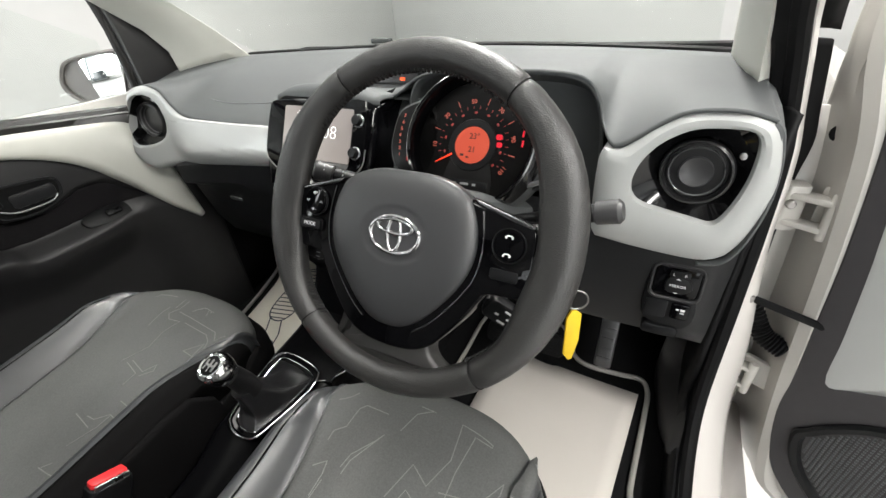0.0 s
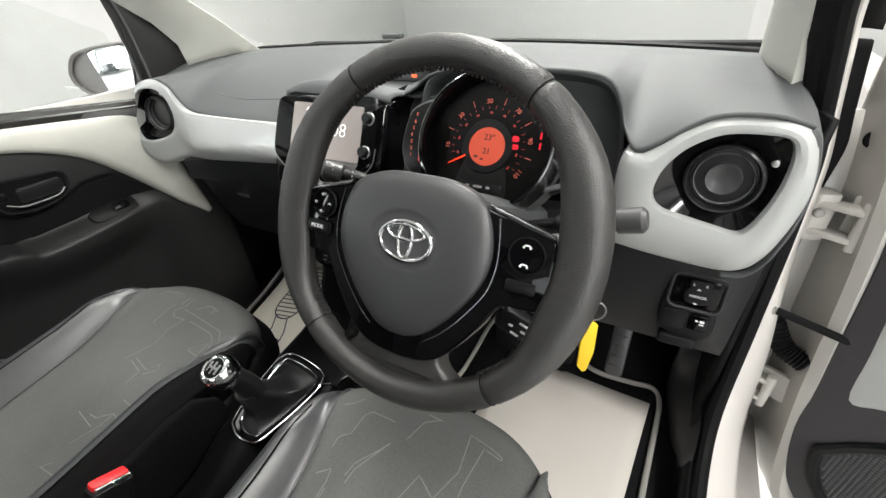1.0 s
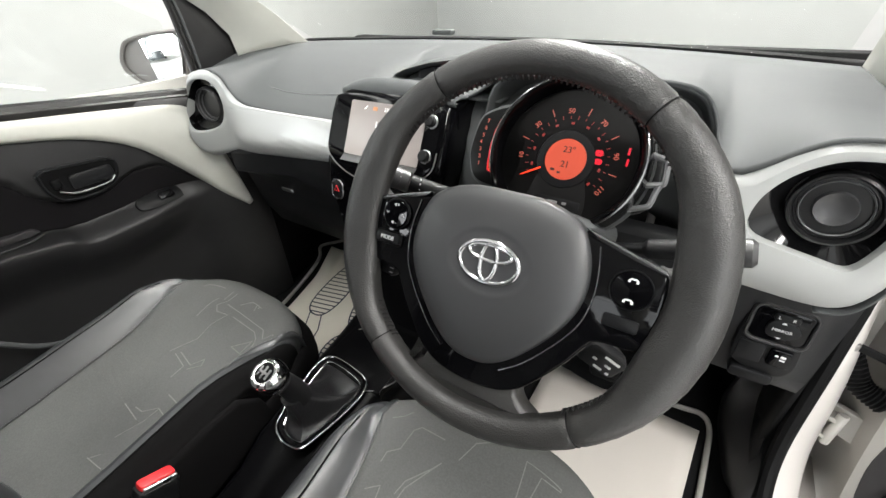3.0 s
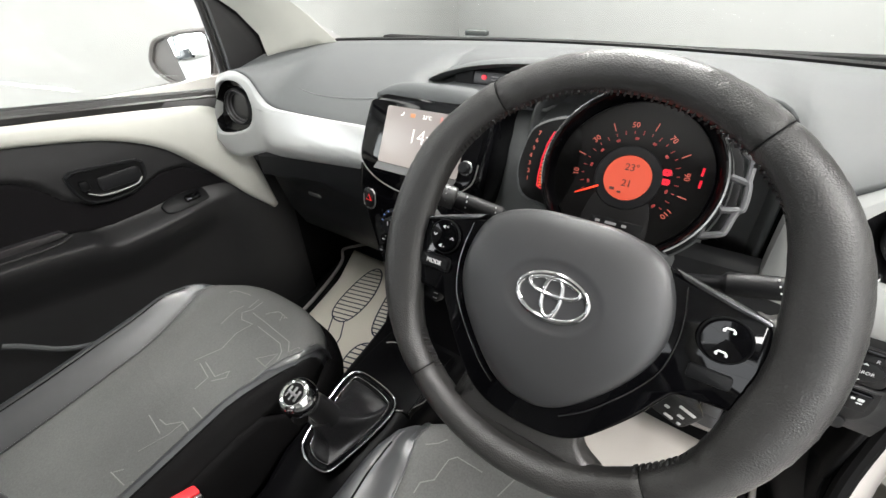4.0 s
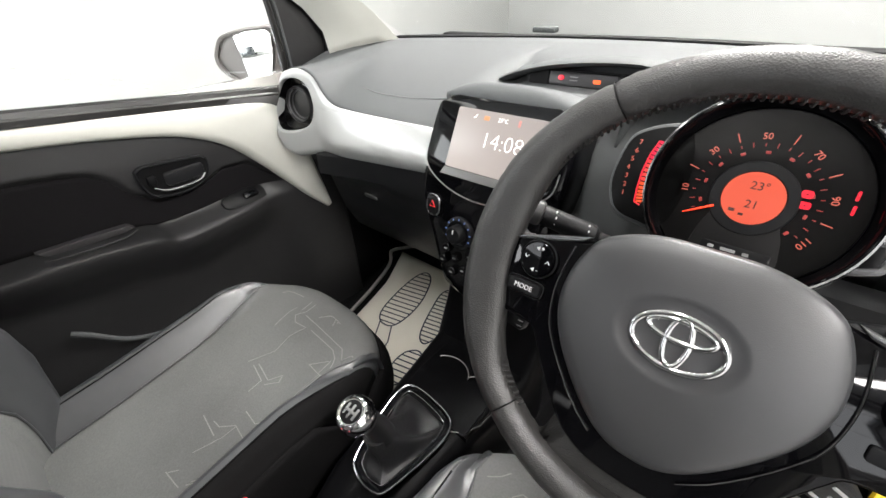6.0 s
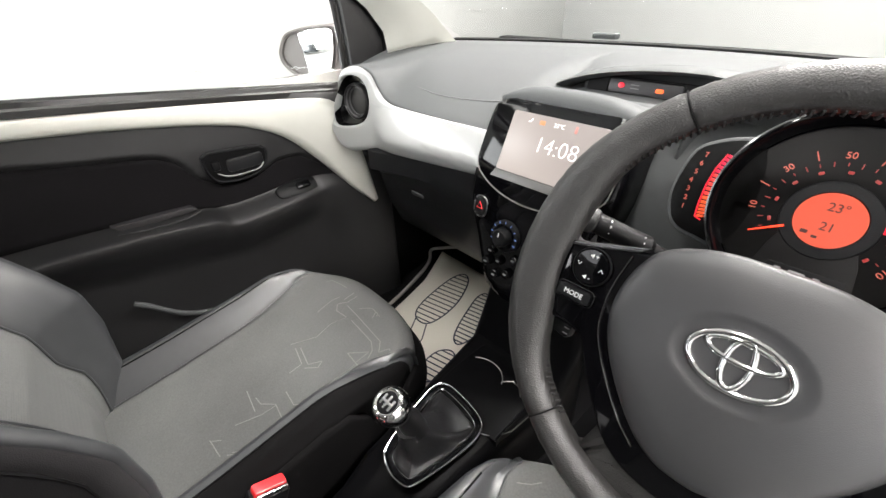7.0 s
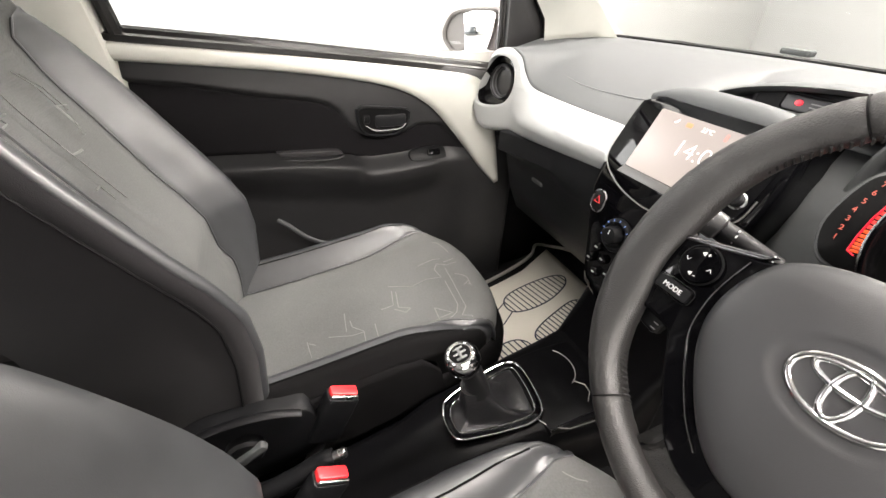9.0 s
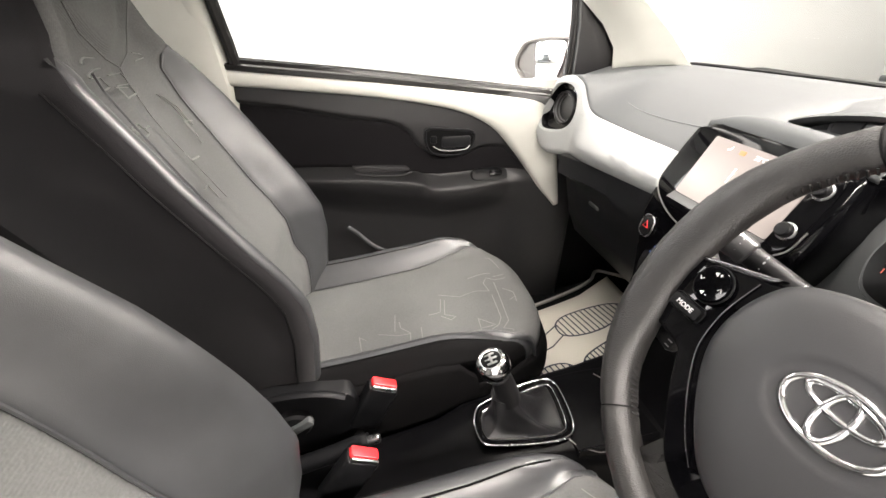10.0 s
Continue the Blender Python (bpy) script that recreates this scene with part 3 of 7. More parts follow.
        for y in (1.62, -0.78):
            mwh = axes((XC + sx * 0.70, y, 0.285), (0, 1, 0), (0, 0, 1))
            wh = part("wheel", lathe([(0.20, -0.08), (0.265, -0.085), (0.284, -0.06), (0.285, 0.06), (0.265, 0.085), (0.20, 0.08)], mwh, 40), RUBBER, body, "black rubber tyre on a silver rim")
            part("rim", lathe([(0.195, -0.07), (0.195, 0.07 * 1), (0.12, 0.05), (0.05, 0.06), (0.004, 0.06)], mwh, 32), SATIN, wh, "silver wheel rim")
    # cowl under the windscreen
    xs = [-0.60 + 1.16 * k / 14 for k in range(15)]
    back = lambda x: 1.150 + 0.128 * (1 - ((x - XC) / 0.56) ** 2)
    part("scuttle", loft([[(x, back(x) + d, z) for d, z in ((0.004, 1.018), (0.006, 1.030), (0.03, 1.031), (0.12, 1.015), (0.3, 0.99))] for x in xs]), RUBBER, body, "black scuttle panel under the windscreen", thick=0.01)
    # windscreen
    rows = []
    for k in range(13):
        u = -1 + 2 * k / 12
        xb, xt = XC + u * 0.545, XC + u * 0.47
        rows.append([V(xb, back(xb) + 0.012, 1.030).lerp(V(xt, 0.44 + 0.05 * (1 - u * u), 1.415), s / 4) for s in range(5)])
    ws = solo("windscreen", loft(rows), GLASS, "clear raked windscreen glass", "windscreen", kind="structure", thick=0.004)
    ws.visible_shadow = False
    w = thing("wiper", (0.0, 1.27, 1.03), "black windscreen wiper resting on the scuttle", "wiper")
    part("arm", tube([(-0.01, 1.37, 1.012), (0.02, 1.36, 1.020), (0.08, 1.345, 1.019), (0.34, 1.32, 1.016)], [0.003, 0.003, 0.0025, 0.002], 8), RUBBER, w)
    part("blade", tube([(0.10, 1.335, 1.012), (0.2, 1.33, 1.014), (0.40, 1.31, 1.012)], 0.0025, 8), RUBBER, w)
    n = thing("washer_nozzle", (-0.27, 1.35, 1.03), "small grey washer nozzle block behind the windscreen", "washer nozzle")
    part("nozzle_block", block(pose(-0.27, 1.34, 1.034), 0.06, 0.024, 0.012, 0.004), DASH, n)
    return body


shell()

# ---- dashboard ----

dash = thing("dashboard", (XC, 1.0, 0.6), "charcoal dashboard with glossy white trim panels", "dashboard")
BACK = lambda x: 1.143 + 0.128 * (1 - ((x - XC) / 0.56) ** 2)
LIP = [(-0.645, 0.860, 0.985), (-0.606, 0.825, 0.985), (-0.577, 0.806, 1.000), (-0.547, 0.812, 1.013), (-0.516, 0.818, 1.015), (-0.487, 0.820, 1.003), (-0.466, 0.820, 0.975), (-0.435, 0.818, 0.957), (-0.36, 0.815, 0.950), (-0.27, 0.815, 0.950),
       (-0.17, 0.817, 0.951), (-0.15, 0.85, 0.985), (-0.10, 0.88, 0.995), (0.03, 0.88, 0.995), (0.07, 0.89, 1.005), (0.11, 0.885, 1.030), (0.16, 0.885, 1.042), (0.25, 0.885, 1.044), (0.34, 0.885, 1.042), (0.376, 0.885, 1.031), (0.394, 0.88, 1.005),
       (0.402, 0.86, 0.985), (0.42, 0.83, 0.968), (0.445, 0.825, 0.982), (0.47, 0.822, 1.003), (0.495, 0.82, 1.017), (0.536, 0.82, 1.020), (0.564, 0.826, 1.013), (0.575, 0.831, 1.008)]


def dash_rows(points):
    rows = []
    for x, y, z in points:
        yb = BACK(x)
        r = [(x, yb, 1.024), (x, yb - 0.004, 1.028)]
        tray_w = smooth01(-0.178, -0.150, x) * smooth01(0.125, 0.10, x)
        for f, d in ((0.2, 0.0), (0.42, -0.003), (0.6, -0.008), (0.635, -0.0095), (0.66, -0.0105), (0.76, -0.014)):
            zz = 1.030 + d
            yy, zv = yb + (y - yb) * f, zz + (z - zz) * f ** 3.2 * 0.8 + (0.006 if z > 1.035 else 0) * f
            r.append((x, yy, zv - tray_w * max(0.0, zv - 0.986) * smooth01(1.028, 1.018, yy)))
        for f, g in ((0.88, 0.62), (0.95, 0.84), (0.985, 0.95), (1.0, 1.03)):
            zz = 1.016
            r.append((x, yb + (y - yb) * f, zz + (z - zz) * g))
        rows.append(r)
    return rows


fine = curve(LIP, 3)
part("upper_dash", loft(dash_rows([tuple(p) for p in fine])), DASH, dash, "charcoal grained dashboard top", thick=0.004, sharp=60)
seam = [(-0.436, 0.908, 0.9945), (-0.4392, 0.9023, 0.9920), (-0.4383, 0.891, 0.9872), (-0.4267, 0.8806, 0.9827), (-0.4079, 0.8736, 0.9795), (-0.368, 0.8675, 0.9763), (-0.334, 0.8655, 0.9751), (-0.2764, 0.8682, 0.9756), (-0.2218, 0.8774, 0.9784), (-0.19, 0.886, 0.9815)]
part("airbag_seam", tube(curve([(x, y, z + 0.0004) for x, y, z in seam], 5), 0.0009, 5), SEAMGREY, dash, "fine pale airbag seam")
# instrument hood recess
arch = [(0.085, 0.86), (0.088, 0.95), (0.100, 1.01), (0.13, 1.036), (0.18, 1.042), (0.25, 1.043), (0.33, 1.041), (0.372, 1.030), (0.392, 1.002), (0.402, 0.950), (0.405, 0.84)]
a2 = curve([(x, 0, z) for x, z in arch], 4)
part("instrument_hood", loft([[(p.x, 0.887, p.z) for p in a2], [(p.x + (0.245 - p.x) * 0.02, 0.905, p.z - 0.006) for p in a2], [(0.245 + (p.x - 0.245) * 0.95, 0.945, p.z - 0.022) for p in a2], [(0.245 + (p.x - 0.245) * 0.5, 0.955, 0.86 + (p.z - 0.86) * 0.5) for p in a2], [(0.245 + (p.x - 0.245) * 0.1, 0.955, 0.86 + (p.z - 0.86) * 0.1) for p in a2]]), DASH, dash, "dark recess round the instruments", thick=0.004)
# centre tray with the warning display
arch = [(-0.185, 0.985), (-0.165, 0.998), (-0.135, 1.011), (-0.10, 1.021), (-0.06, 1.029), (-0.01, 1.035), (0.045, 1.038), (0.09, 1.036), (0.12, 1.026), (0.135, 1.0)]
a2 = curve([(x, 0, z) for x, z in arch], 4)
part("tray_hood", loft([[(p.x * 0.97 + 0.001, 1.018, p.z - 0.012) for p in a2], [(p.x * 0.985, 0.996, p.z - 0.0075) for p in a2], [(p.x, 0.985, p.z - 0.002) for p in a2], [(p.x, 0.99, p.z + 0.001) for p in a2], [(p.x, 1.03, p.z + 0.001) for p in a2], [(p.x, 1.10, 1.020) for p in a2]]), DASH, dash, "charcoal arched hood over the warning display", thick=0.003, sharp=60)
part("tray", loft([[(-0.122, y, z), (0.11, y, z)] for y, z in ((0.90, 0.9905), (0.97, 0.9905), (1.014, 0.989), (1.016, 1.012))]), DASH, dash, thick=0.004)
m = axes((-0.020, 1.008, 1.0035), (1, 0, 0), (0, 0.25, 1))
wd = part("warning_display", prism(rrect(0.115, 0.020, 0.004), m, 0.012), DISPLAYGREY, dash, "smoked passenger warning display")
part("display_surround", frame_ring(rrect(0.19, 0.028, 0.006), rrect(0.116, 0.021, 0.004), m, 0.01, top=0.0005), RUBBER, dash)
part("red_lamp", prism(oval(0.0055, 0.0042, 14, -0.036, 0.001), m, 0.002, 0.0003, 0.0012), REDTXT, wd)
part("orange_lamp", prism(rrect(0.012, 0.006, 0.002, 3, 0.025, -0.001), m, 0.002, 0.0003, 0.0012), glow("amber_lamp", (1, 0.13, 0.02), 1.1), wd)
for k in (0, 1):
    part("marking", prism(rrect(0.014, 0.0014, 0.0006, 2, -0.014, 0.003 - 0.005 * k), m, 0.002, 0.0003, 0.0012), GREYMARK, wd)

# white trims and vents
R_OUT = [(0.405, 0.900), (0.407, 0.958), (0.423, 0.962), (0.442, 0.976), (0.468, 1.001), (0.493, 1.015), (0.536, 1.018), (0.564, 1.010), (0.580, 0.995), (0.590, 0.965), (0.594, 0.929), (0.588, 0.886), (0.578, 0.853), (0.563, 0.833), (0.536, 0.826), (0.476, 0.829), (0.433, 0.834), (0.41, 0.842)]
R_IN = [(0.448, 0.925), (0.453, 0.950), (0.467, 0.973), (0.486, 0.989), (0.507, 0.998), (0.536, 1.000), (0.556, 0.998), (0.564, 0.988), (0.567, 0.968), (0.566, 0.940), (0.560, 0.912), (0.551, 0.890), (0.541, 0.884), (0.522, 0.887), (0.490, 0.893), (0.464, 0.899), (0.452, 0.909)]
OUT_RIGHT = by_angle(round_poly(R_OUT), 72, 0.514, 0.935)
INN = by_angle(round_poly(R_IN), 72, 0.514, 0.935)


def vent(parent, mv, k=1.0, deep=1.0):
    """A round air vent: outer ring, ridged funnel and central knob."""
    sc = lambda prof: [(r * k, z * k * (deep if z < 0 else 1)) for r, z in prof]
    part("vent_ring", lathe(sc([(0.030, -0.02), (0.0375, -0.016), (0.0390, 0.0), (0.0375, 0.006), (0.0350, 0.008), (0.0338, 0.006), (0.0332, 0.0), (0.0330, -0.012)]), mv, 48, True), VENTBLACK, parent)
    part("vent_cone", lathe(sc([(0.0334, -0.006), (0.0322, -0.0012), (0.0306, -0.0010), (0.0296, -0.0095), (0.0284, -0.0052), (0.0268, -0.0050), (0.0258, -0.0150), (0.0246, -0.0102), (0.0230, -0.010), (0.0220, -0.021), (0.019, -0.0225), (0.002, -0.0225)]), mv, 48), VENTBLACK, parent, "ridged black vent funnel", sharp=25)
    # pale rings draw the thin highlights along the funnel's ridges
    for r, z in ((0.0325, 0.0035), (0.0285, -0.0025), (0.0245, -0.0085), (0.0205, -0.0145)) if deep == 1 else ((0.0285, 0.001),):
        part("vent_fin", lathe([(r * k + a, z * k * (deep if z < 0 else 1) + b) for a, b in ((-0.0006, -0.003), (0.0006, -0.003), (0.0008, 0.0), (0.0, 0.0008), (-0.0008, 0.0))], mv, 48, True), FIN_GLINT, parent, "thin ring fin, its edge highlight put in as pale grey")
    kd = 0.010 * (1 - deep) / 0.6
    part("vent_knob", lathe([(r * k, z * k + kd) for r, z in [(0.0175, -0.023), (0.0180, -0.0085), (0.0170, -0.0062), (0.0152, -0.0068), (0.0120, -0.0090), (0.006, -0.0102), (0.0005, -0.0105)]], mv, 40), VENTM, parent)


def vent_rim(outline, cx, cz, r, y):
    """A circle with one point for each point of an outline round it."""
    return [(cx + r * (x - cx) / math.hypot(x - cx, z - cz), y, cz + r * (z - cz) / math.hypot(x - cx, z - cz)) for x, z in outline]


def right_trim():
    mid = [((a[0] + b[0]) / 2, (a[1] + b[1]) / 2) for a, b in zip(OUT_RIGHT, INN)]
    q1 = [(a[0] * 0.85 + b[0] * 0.15, a[1] * 0.85 + b[1] * 0.15) for a, b in zip(OUT_RIGHT, INN)]
    q2 = [(a[0] * 0.2 + b[0] * 0.8, a[1] * 0.2 + b[1] * 0.8) for a, b in zip(OUT_RIGHT, INN)]
    rows = [[(x, 0.865, z) for x, z in OUT_RIGHT], [(x, 0.833, z) for x, z in OUT_RIGHT], [(x, 0.824, z) for x, z in q1], [(x, 0.817, z) for x, z in mid], [(x, 0.8165, z) for x, z in q2], [(x, 0.8185, z) for x, z in INN], [(x, 0.822, z) for x, z in inset2(INN, 0.0012)], [(x, 0.845, z) for x, z in inset2(INN, 0.0012)]]
    b = part("vent_bezel", loft(rows, ring=True), WHITE, dash, "glossy white vent surround")
    part("vent_dish", loft([[(x, 0.826, z) for x, z in INN], [(0.514 + (x - 0.514) * 0.985, 0.829, 0.94 + (z - 0.94) * 0.985) for x, z in INN], vent_rim(INN, 0.515, 0.944, 0.0392, 0.843), vent_rim(INN, 0.515, 0.944, 0.037, 0.862)], ring=True), SMOKED, b, "gloss black dish")
    vent(b, axes((0.515, 0.833, 0.944), (0.985, -0.10, 0), (0, 0.10, 1)), 1.0, 0.4)
    part("vent_screw", lathe([(0.004, -0.003), (0.004, 0.001), (0.001, 0.0015)], axes((0.556, 0.836, 0.966), (1, 0, 0), (0, 0, 1)), 12), SATIN, b)


def left_trim():
    """The passenger's vent surround and trim panel: one moulding that swells towards the door."""
    hole = round_poly([(-0.612, 0.893), (-0.609, 0.925), (-0.592, 0.960), (-0.570, 0.988), (-0.545, 0.997), (-0.520, 0.992), (-0.507, 0.972), (-0.507, 0.938), (-0.522, 0.907), (-0.550, 0.892), (-0.594, 0.884)], 5)
    outl = [(-0.622, 0.866), (-0.613, 0.909), (-0.594, 0.957), (-0.576, 1.000), (-0.547, 1.013), (-0.516, 1.014), (-0.487, 1.001), (-0.466, 0.973), (-0.435, 0.955), (-0.37, 0.951), (-0.27, 0.951), (-0.162, 0.952)]
    low = [(-0.162, 0.878), (-0.25, 0.869), (-0.385, 0.855), (-0.475, 0.844), (-0.53, 0.836), (-0.577, 0.827), (-0.606, 0.838)]
    o1 = curve([(x, z, 0) for x, z in outl], 6)
    o2 = curve([(x, z, 0) for x, z in low + [outl[0]]], 6)[:-1]
    edge_ = [(-0.162, 0.952 - 0.074 * k / 6) for k in range(1, 6)]
    rim = [(p.x, p.y) for p in o1] + edge_ + [(p.x, p.y) for p in o2]
    cx, cz = -0.553, 0.942
    k = len(hole)
    inner = []
    for x, z in rim:
        d = Vector((x - cx, z - cz)).normalized()
        best = 0
        for j in range(k):
            x1, y1 = hole[j][0] - cx, hole[j][1] - cz
            x2, y2 = hole[(j + 1) % k][0] - cx, hole[(j + 1) % k][1] - cz
            den = d.x * (y2 - y1) - d.y * (x2 - x1)
            if abs(den) > 1e-12:
                r, t = (x1 * (y2 - y1) - y1 * (x2 - x1)) / den, (x1 * d.y - y1 * d.x) / den
                if r > best and -1e-6 <= t <= 1 + 1e-6:
                    best = r
        inner.append((cx + d.x * best, cz + d.y * best))

    def face(x, z):
        zt = lerp_table([(-0.47, 0.975), (-0.435, 0.955), (-0.37, 0.951), (-0.16, 0.952)], x)
        zl = lerp_table([(-0.475, 0.844), (-0.385, 0.855), (-0.25, 0.869), (-0.16, 0.878)], x)
        v = min(1, max(0, (zt - z) / (zt - zl)))
        band = lerp_table([(0, 0.812), (0.12, 0.8065), (0.28, 0.800), (0.42, 0.7945), (0.55, 0.790), (0.62, 0.7875), (0.66, 0.787), (0.70, 0.7885), (0.8, 0.7935), (0.9, 0.799), (1.0, 0.805)], v)
        bez = 0.817 - 0.33 * max(0.0, -0.50 - x)
        w = smooth01(-0.52, -0.40, x)
        return bez * (1 - w) + band * w
    rows = []
    for f in (0.0, 0.04, 0.10, 0.18, 0.27, 0.36, 0.46, 0.56, 0.66, 0.76, 0.85, 0.92, 0.97, 1.0):
        r = []
        for (xi, zi), (xo, zo) in zip(inner, rim):
            x, z = xi + (xo - xi) * f, zi + (zo - zi) * f
            dist = (1 - f) * math.hypot(xo - xi, zo - zi)
            back = 0.010 * max(0.0, 1 - dist / 0.012) ** 2 if x < -0.17 else 0
            r.append((x, face(x, z) + back + 0.0025 * max(0.0, 1 - f / 0.05), z))
        rows.append(r)
    rows = [[(x, y + 0.03, z) for x, y, z in rows[0]]] + rows + [[(x, y + 0.05, z) for x, y, z in rows[-1]]]
    b = part("vent_bezel", loft(rows, ring=True), WHITE, dash, "glossy white trim panel round the passenger vent", sharp=50)
    yb = lambda x: 0.832 - 0.33 * max(0.0, -0.50 - x)
    part("vent_dish", loft([[(x, yb(x) - 0.006, z) for x, z in hole], [(cx + (x - cx) * 0.97, yb(x) + 0.010, cz + (z - cz) * 0.97) for x, z in hole], vent_rim(hole, -0.548, 0.942, 0.0375, 0.826), vent_rim(hole, -0.548, 0.942, 0.036, 0.85)], ring=True), SMOKED, b, "gloss black dish")
    vent(b, axes((-0.546, 0.813, 0.942), (0.985, 0.17, 0), (0, 0.10, 1)), 0.98)


right_trim()
left_trim()
rows = []
for k in range(12):
    y = 0.828 + 0.29 * k / 11
    z = lerp_table([(0.828, 1.0055), (0.85, 1.009), (0.905, 1.013), (1.0, 1.020), (1.12, 1.026)], y)
    xe = lerp_table([(0.828, 0.582), (0.85, 0.5865), (0.90, 0.590), (1.12, 0.590)], y)
    rows.append([(xe - 0.026, y, z - 0.002), (xe - 0.018, y, z + 0.0005), (xe - 0.010, y, z - 0.002), (xe - 0.004, y, z - 0.007), (xe - 0.001, y, z - 0.014), (xe + 0.001, y, z - 0.026), (xe + 0.002, y, z - 0.05)])
part("dash_corner", loft(rows), DASH, dash, "charcoal corner of the dashboard top", thick=0.004, sharp=60)
# end cap strip towards the open door
q = curve([(0.566, 1.011, 0), (0.5815, 0.9999, 0), (0.590, 0.976, 0), (0.5955, 0.946, 0), (0.597, 0.912, 0), (0.593, 0.877, 0), (0.584, 0.8426, 0), (0.5695, 0.822, 0), (0.545, 0.815, 0)], 6)


def cap_row(p):
    d = Vector((p.x - 0.500, p.y - 0.925)).normalized()
    return [(p.x + d.x * o, y, p.y + d.y * o) for o, y in ((-0.009, 0.836), (-0.004, 0.832), (-0.001, 0.834), (0.001, 0.842), (0.001, 0.87), (-0.002, 1.06))]


cap_rows = [cap_row(p) for p in q]
part("end_cap", loft(cap_rows), DASH, dash, "charcoal end cap of the dashboard", thick=0.003)
q = curve([(0.572, 0.865, 0.80), (0.592, 0.862, 0.855), (0.602, 0.862, 0.93), (0.598, 0.865, 0.985), (0.585, 0.87, 1.0)], 5)
part("end_cap", mirror_x(loft([[p + V(-0.02, -0.02, 0), p + V(0.004, -0.018, 0), p + V(0.014, 0.0, 0), p + V(0.012, 0.12, 0)] for p in q])), DASH, dash, thick=0.004)
# dash face between the screen and the instruments, and beside them
part("inner_face", loft([[(0.035, y + 0.006, z), (0.06, y, z), (0.10, y, z), (0.14, y + 0.008, z), (0.18, y + 0.014, z), (0.23, y + 0.03, z)] for z, y in ((0.80, 0.845), (0.85, 0.848), (0.90, 0.860), (0.94, 0.878), (0.97, 0.900), (0.99, 0.925), (1.0, 0.95), (1.003, 0.98))]), DASH, dash, "charcoal dashboard face beside the instruments", thick=0.004)
# glovebox and lower passenger side
rows = []
for k in range(15):
    x = -0.588 + 0.453 * k / 14
    zl = lerp_table([(-0.635, 0.820), (-0.578, 0.829), (-0.385, 0.857), (-0.25, 0.871), (-0.16, 0.880)], x)
    e = 0.05 * smooth01(-0.52, -0.588, x)
    rows.append([(x, 0.83 + e, zl + 0.01), (x, 0.813 + e, zl - 0.002), (x, 0.812 + e, zl - 0.04), (x, 0.835 + e, 0.79), (x, 0.848 + e, 0.745), (x, 0.862 + e, 0.69), (x, 0.89 + e, 0.63), (x, 0.95, 0.59), (x, 1.15, 0.58)])
part("glovebox", loft(rows), GLOVE, dash, "black glovebox lid under the white panel", thick=0.005)
part("glovebox_latch", block(axes((-0.389, 0.8385, 0.762), (1, 0, 0), (0, -0.3, 1)), 0.040, 0.010, 0.008, 0.004), SATIN, dash, "small silver glovebox latch")
part("latch_slot", block(axes((-0.40, 0.830, 0.795), (1, 0, 0), (0, -0.4, 1)), 0.05, 0.004, 0.006, 0.0015, 0.001), RUBBER, dash)
# lower driver side
rows = []
for x in (0.07, 0.12, 0.2, 0.3, 0.38, 0.44, 0.5, 0.55, 0.59):
    rows.append([(x, 0.875, 0.86), (x, 0.862, 0.845), (x, 0.862, 0.80), (x, 0.868, 0.74), (x, 0.874, 0.68), (x, 0.880, 0.655), (x, 0.90, 0.648), (x, 1.0, 0.66)])
part("knee_panel", loft(rows), GLOVE, dash, "dark knee panel under the steering column", thick=0.005)
# mirror switch panel
ms = axes((0.530, 0.866, 0.746), (1, 0.02, 0), (0, 0.09, 1))
sp = part("switch_panel", prism(round_poly([(-0.034, 0.03), (-0.025, 0.050), (0.0, 0.054), (0.028, 0.052), (0.036, 0.03), (0.034, 0.0), (0.036, -0.04), (0.02, -0.06), (-0.02, -0.055), (-0.034, -0.04), (-0.036, 0.0)]), ms, 0.02, 0.003, 0.010), DASHLOW, dash, "black mirror switch panel")
part("mirror_switch_well", prism(rrect(0.058, 0.05, 0.008, 4, 0.002, 0.022), ms, 0.01, 0.002, 0.0125), PIANO, sp)
part("well_rim", frame_ring(rrect(0.069, 0.061, 0.013, 5, 0.002, 0.022), rrect(0.060, 0.052, 0.010, 5, 0.002, 0.022), ms, 0.004, 0.0015, 0.0145), DOORM, sp, "raised rim round the mirror switch")
part("arrow_marks", join(prism([(-0.003, 0.0285), (0.003, 0.0285), (0.0, 0.031)][::-1], ms @ pose(0.003, 0, 0), 0.001, 0.0002, 0.0168), prism([(-0.003, 0.0075), (0.003, 0.0075), (0.0, 0.005)], ms @ pose(0.003, 0, 0), 0.001, 0.0002, 0.0168)), MARK, sp)
part("selector_rocker", prism(rrect(0.026, 0.011, 0.003, 3, 0.004, 0.036), ms, 0.01, 0.001, 0.0155), DASHLOW, sp)
part("mirror_button", prism(round_poly([(-0.016, 0.0), (-0.010, 0.013), (0.010, 0.013), (0.020, 0.0), (0.010, -0.012), (-0.010, -0.012)], 4), ms @ pose(0.003, 0.018, 0), 0.01, 0.0015, 0.0165), DASHLOW, sp)
part("label_print", join(letters("L", 0.006, ms @ pose(-0.004, 0.036, 0.0157)), letters("R", 0.006, ms @ pose(0.011, 0.036, 0.0157)), letters("MIRROR", 0.0058, ms @ pose(0.004, 0.018, 0.0167))), MARK, sp)
part("blank_plate", prism(rrect(0.03, 0.032, 0.003, 3, -0.016, -0.028), ms, 0.01, 0.001, 0.0115), DASHLOW, sp)
part("lamp_level_switch", prism(rrect(0.024, 0.026, 0.003, 3, 0.016, -0.026), ms, 0.01, 0.0015, 0.014), PIANO, sp)
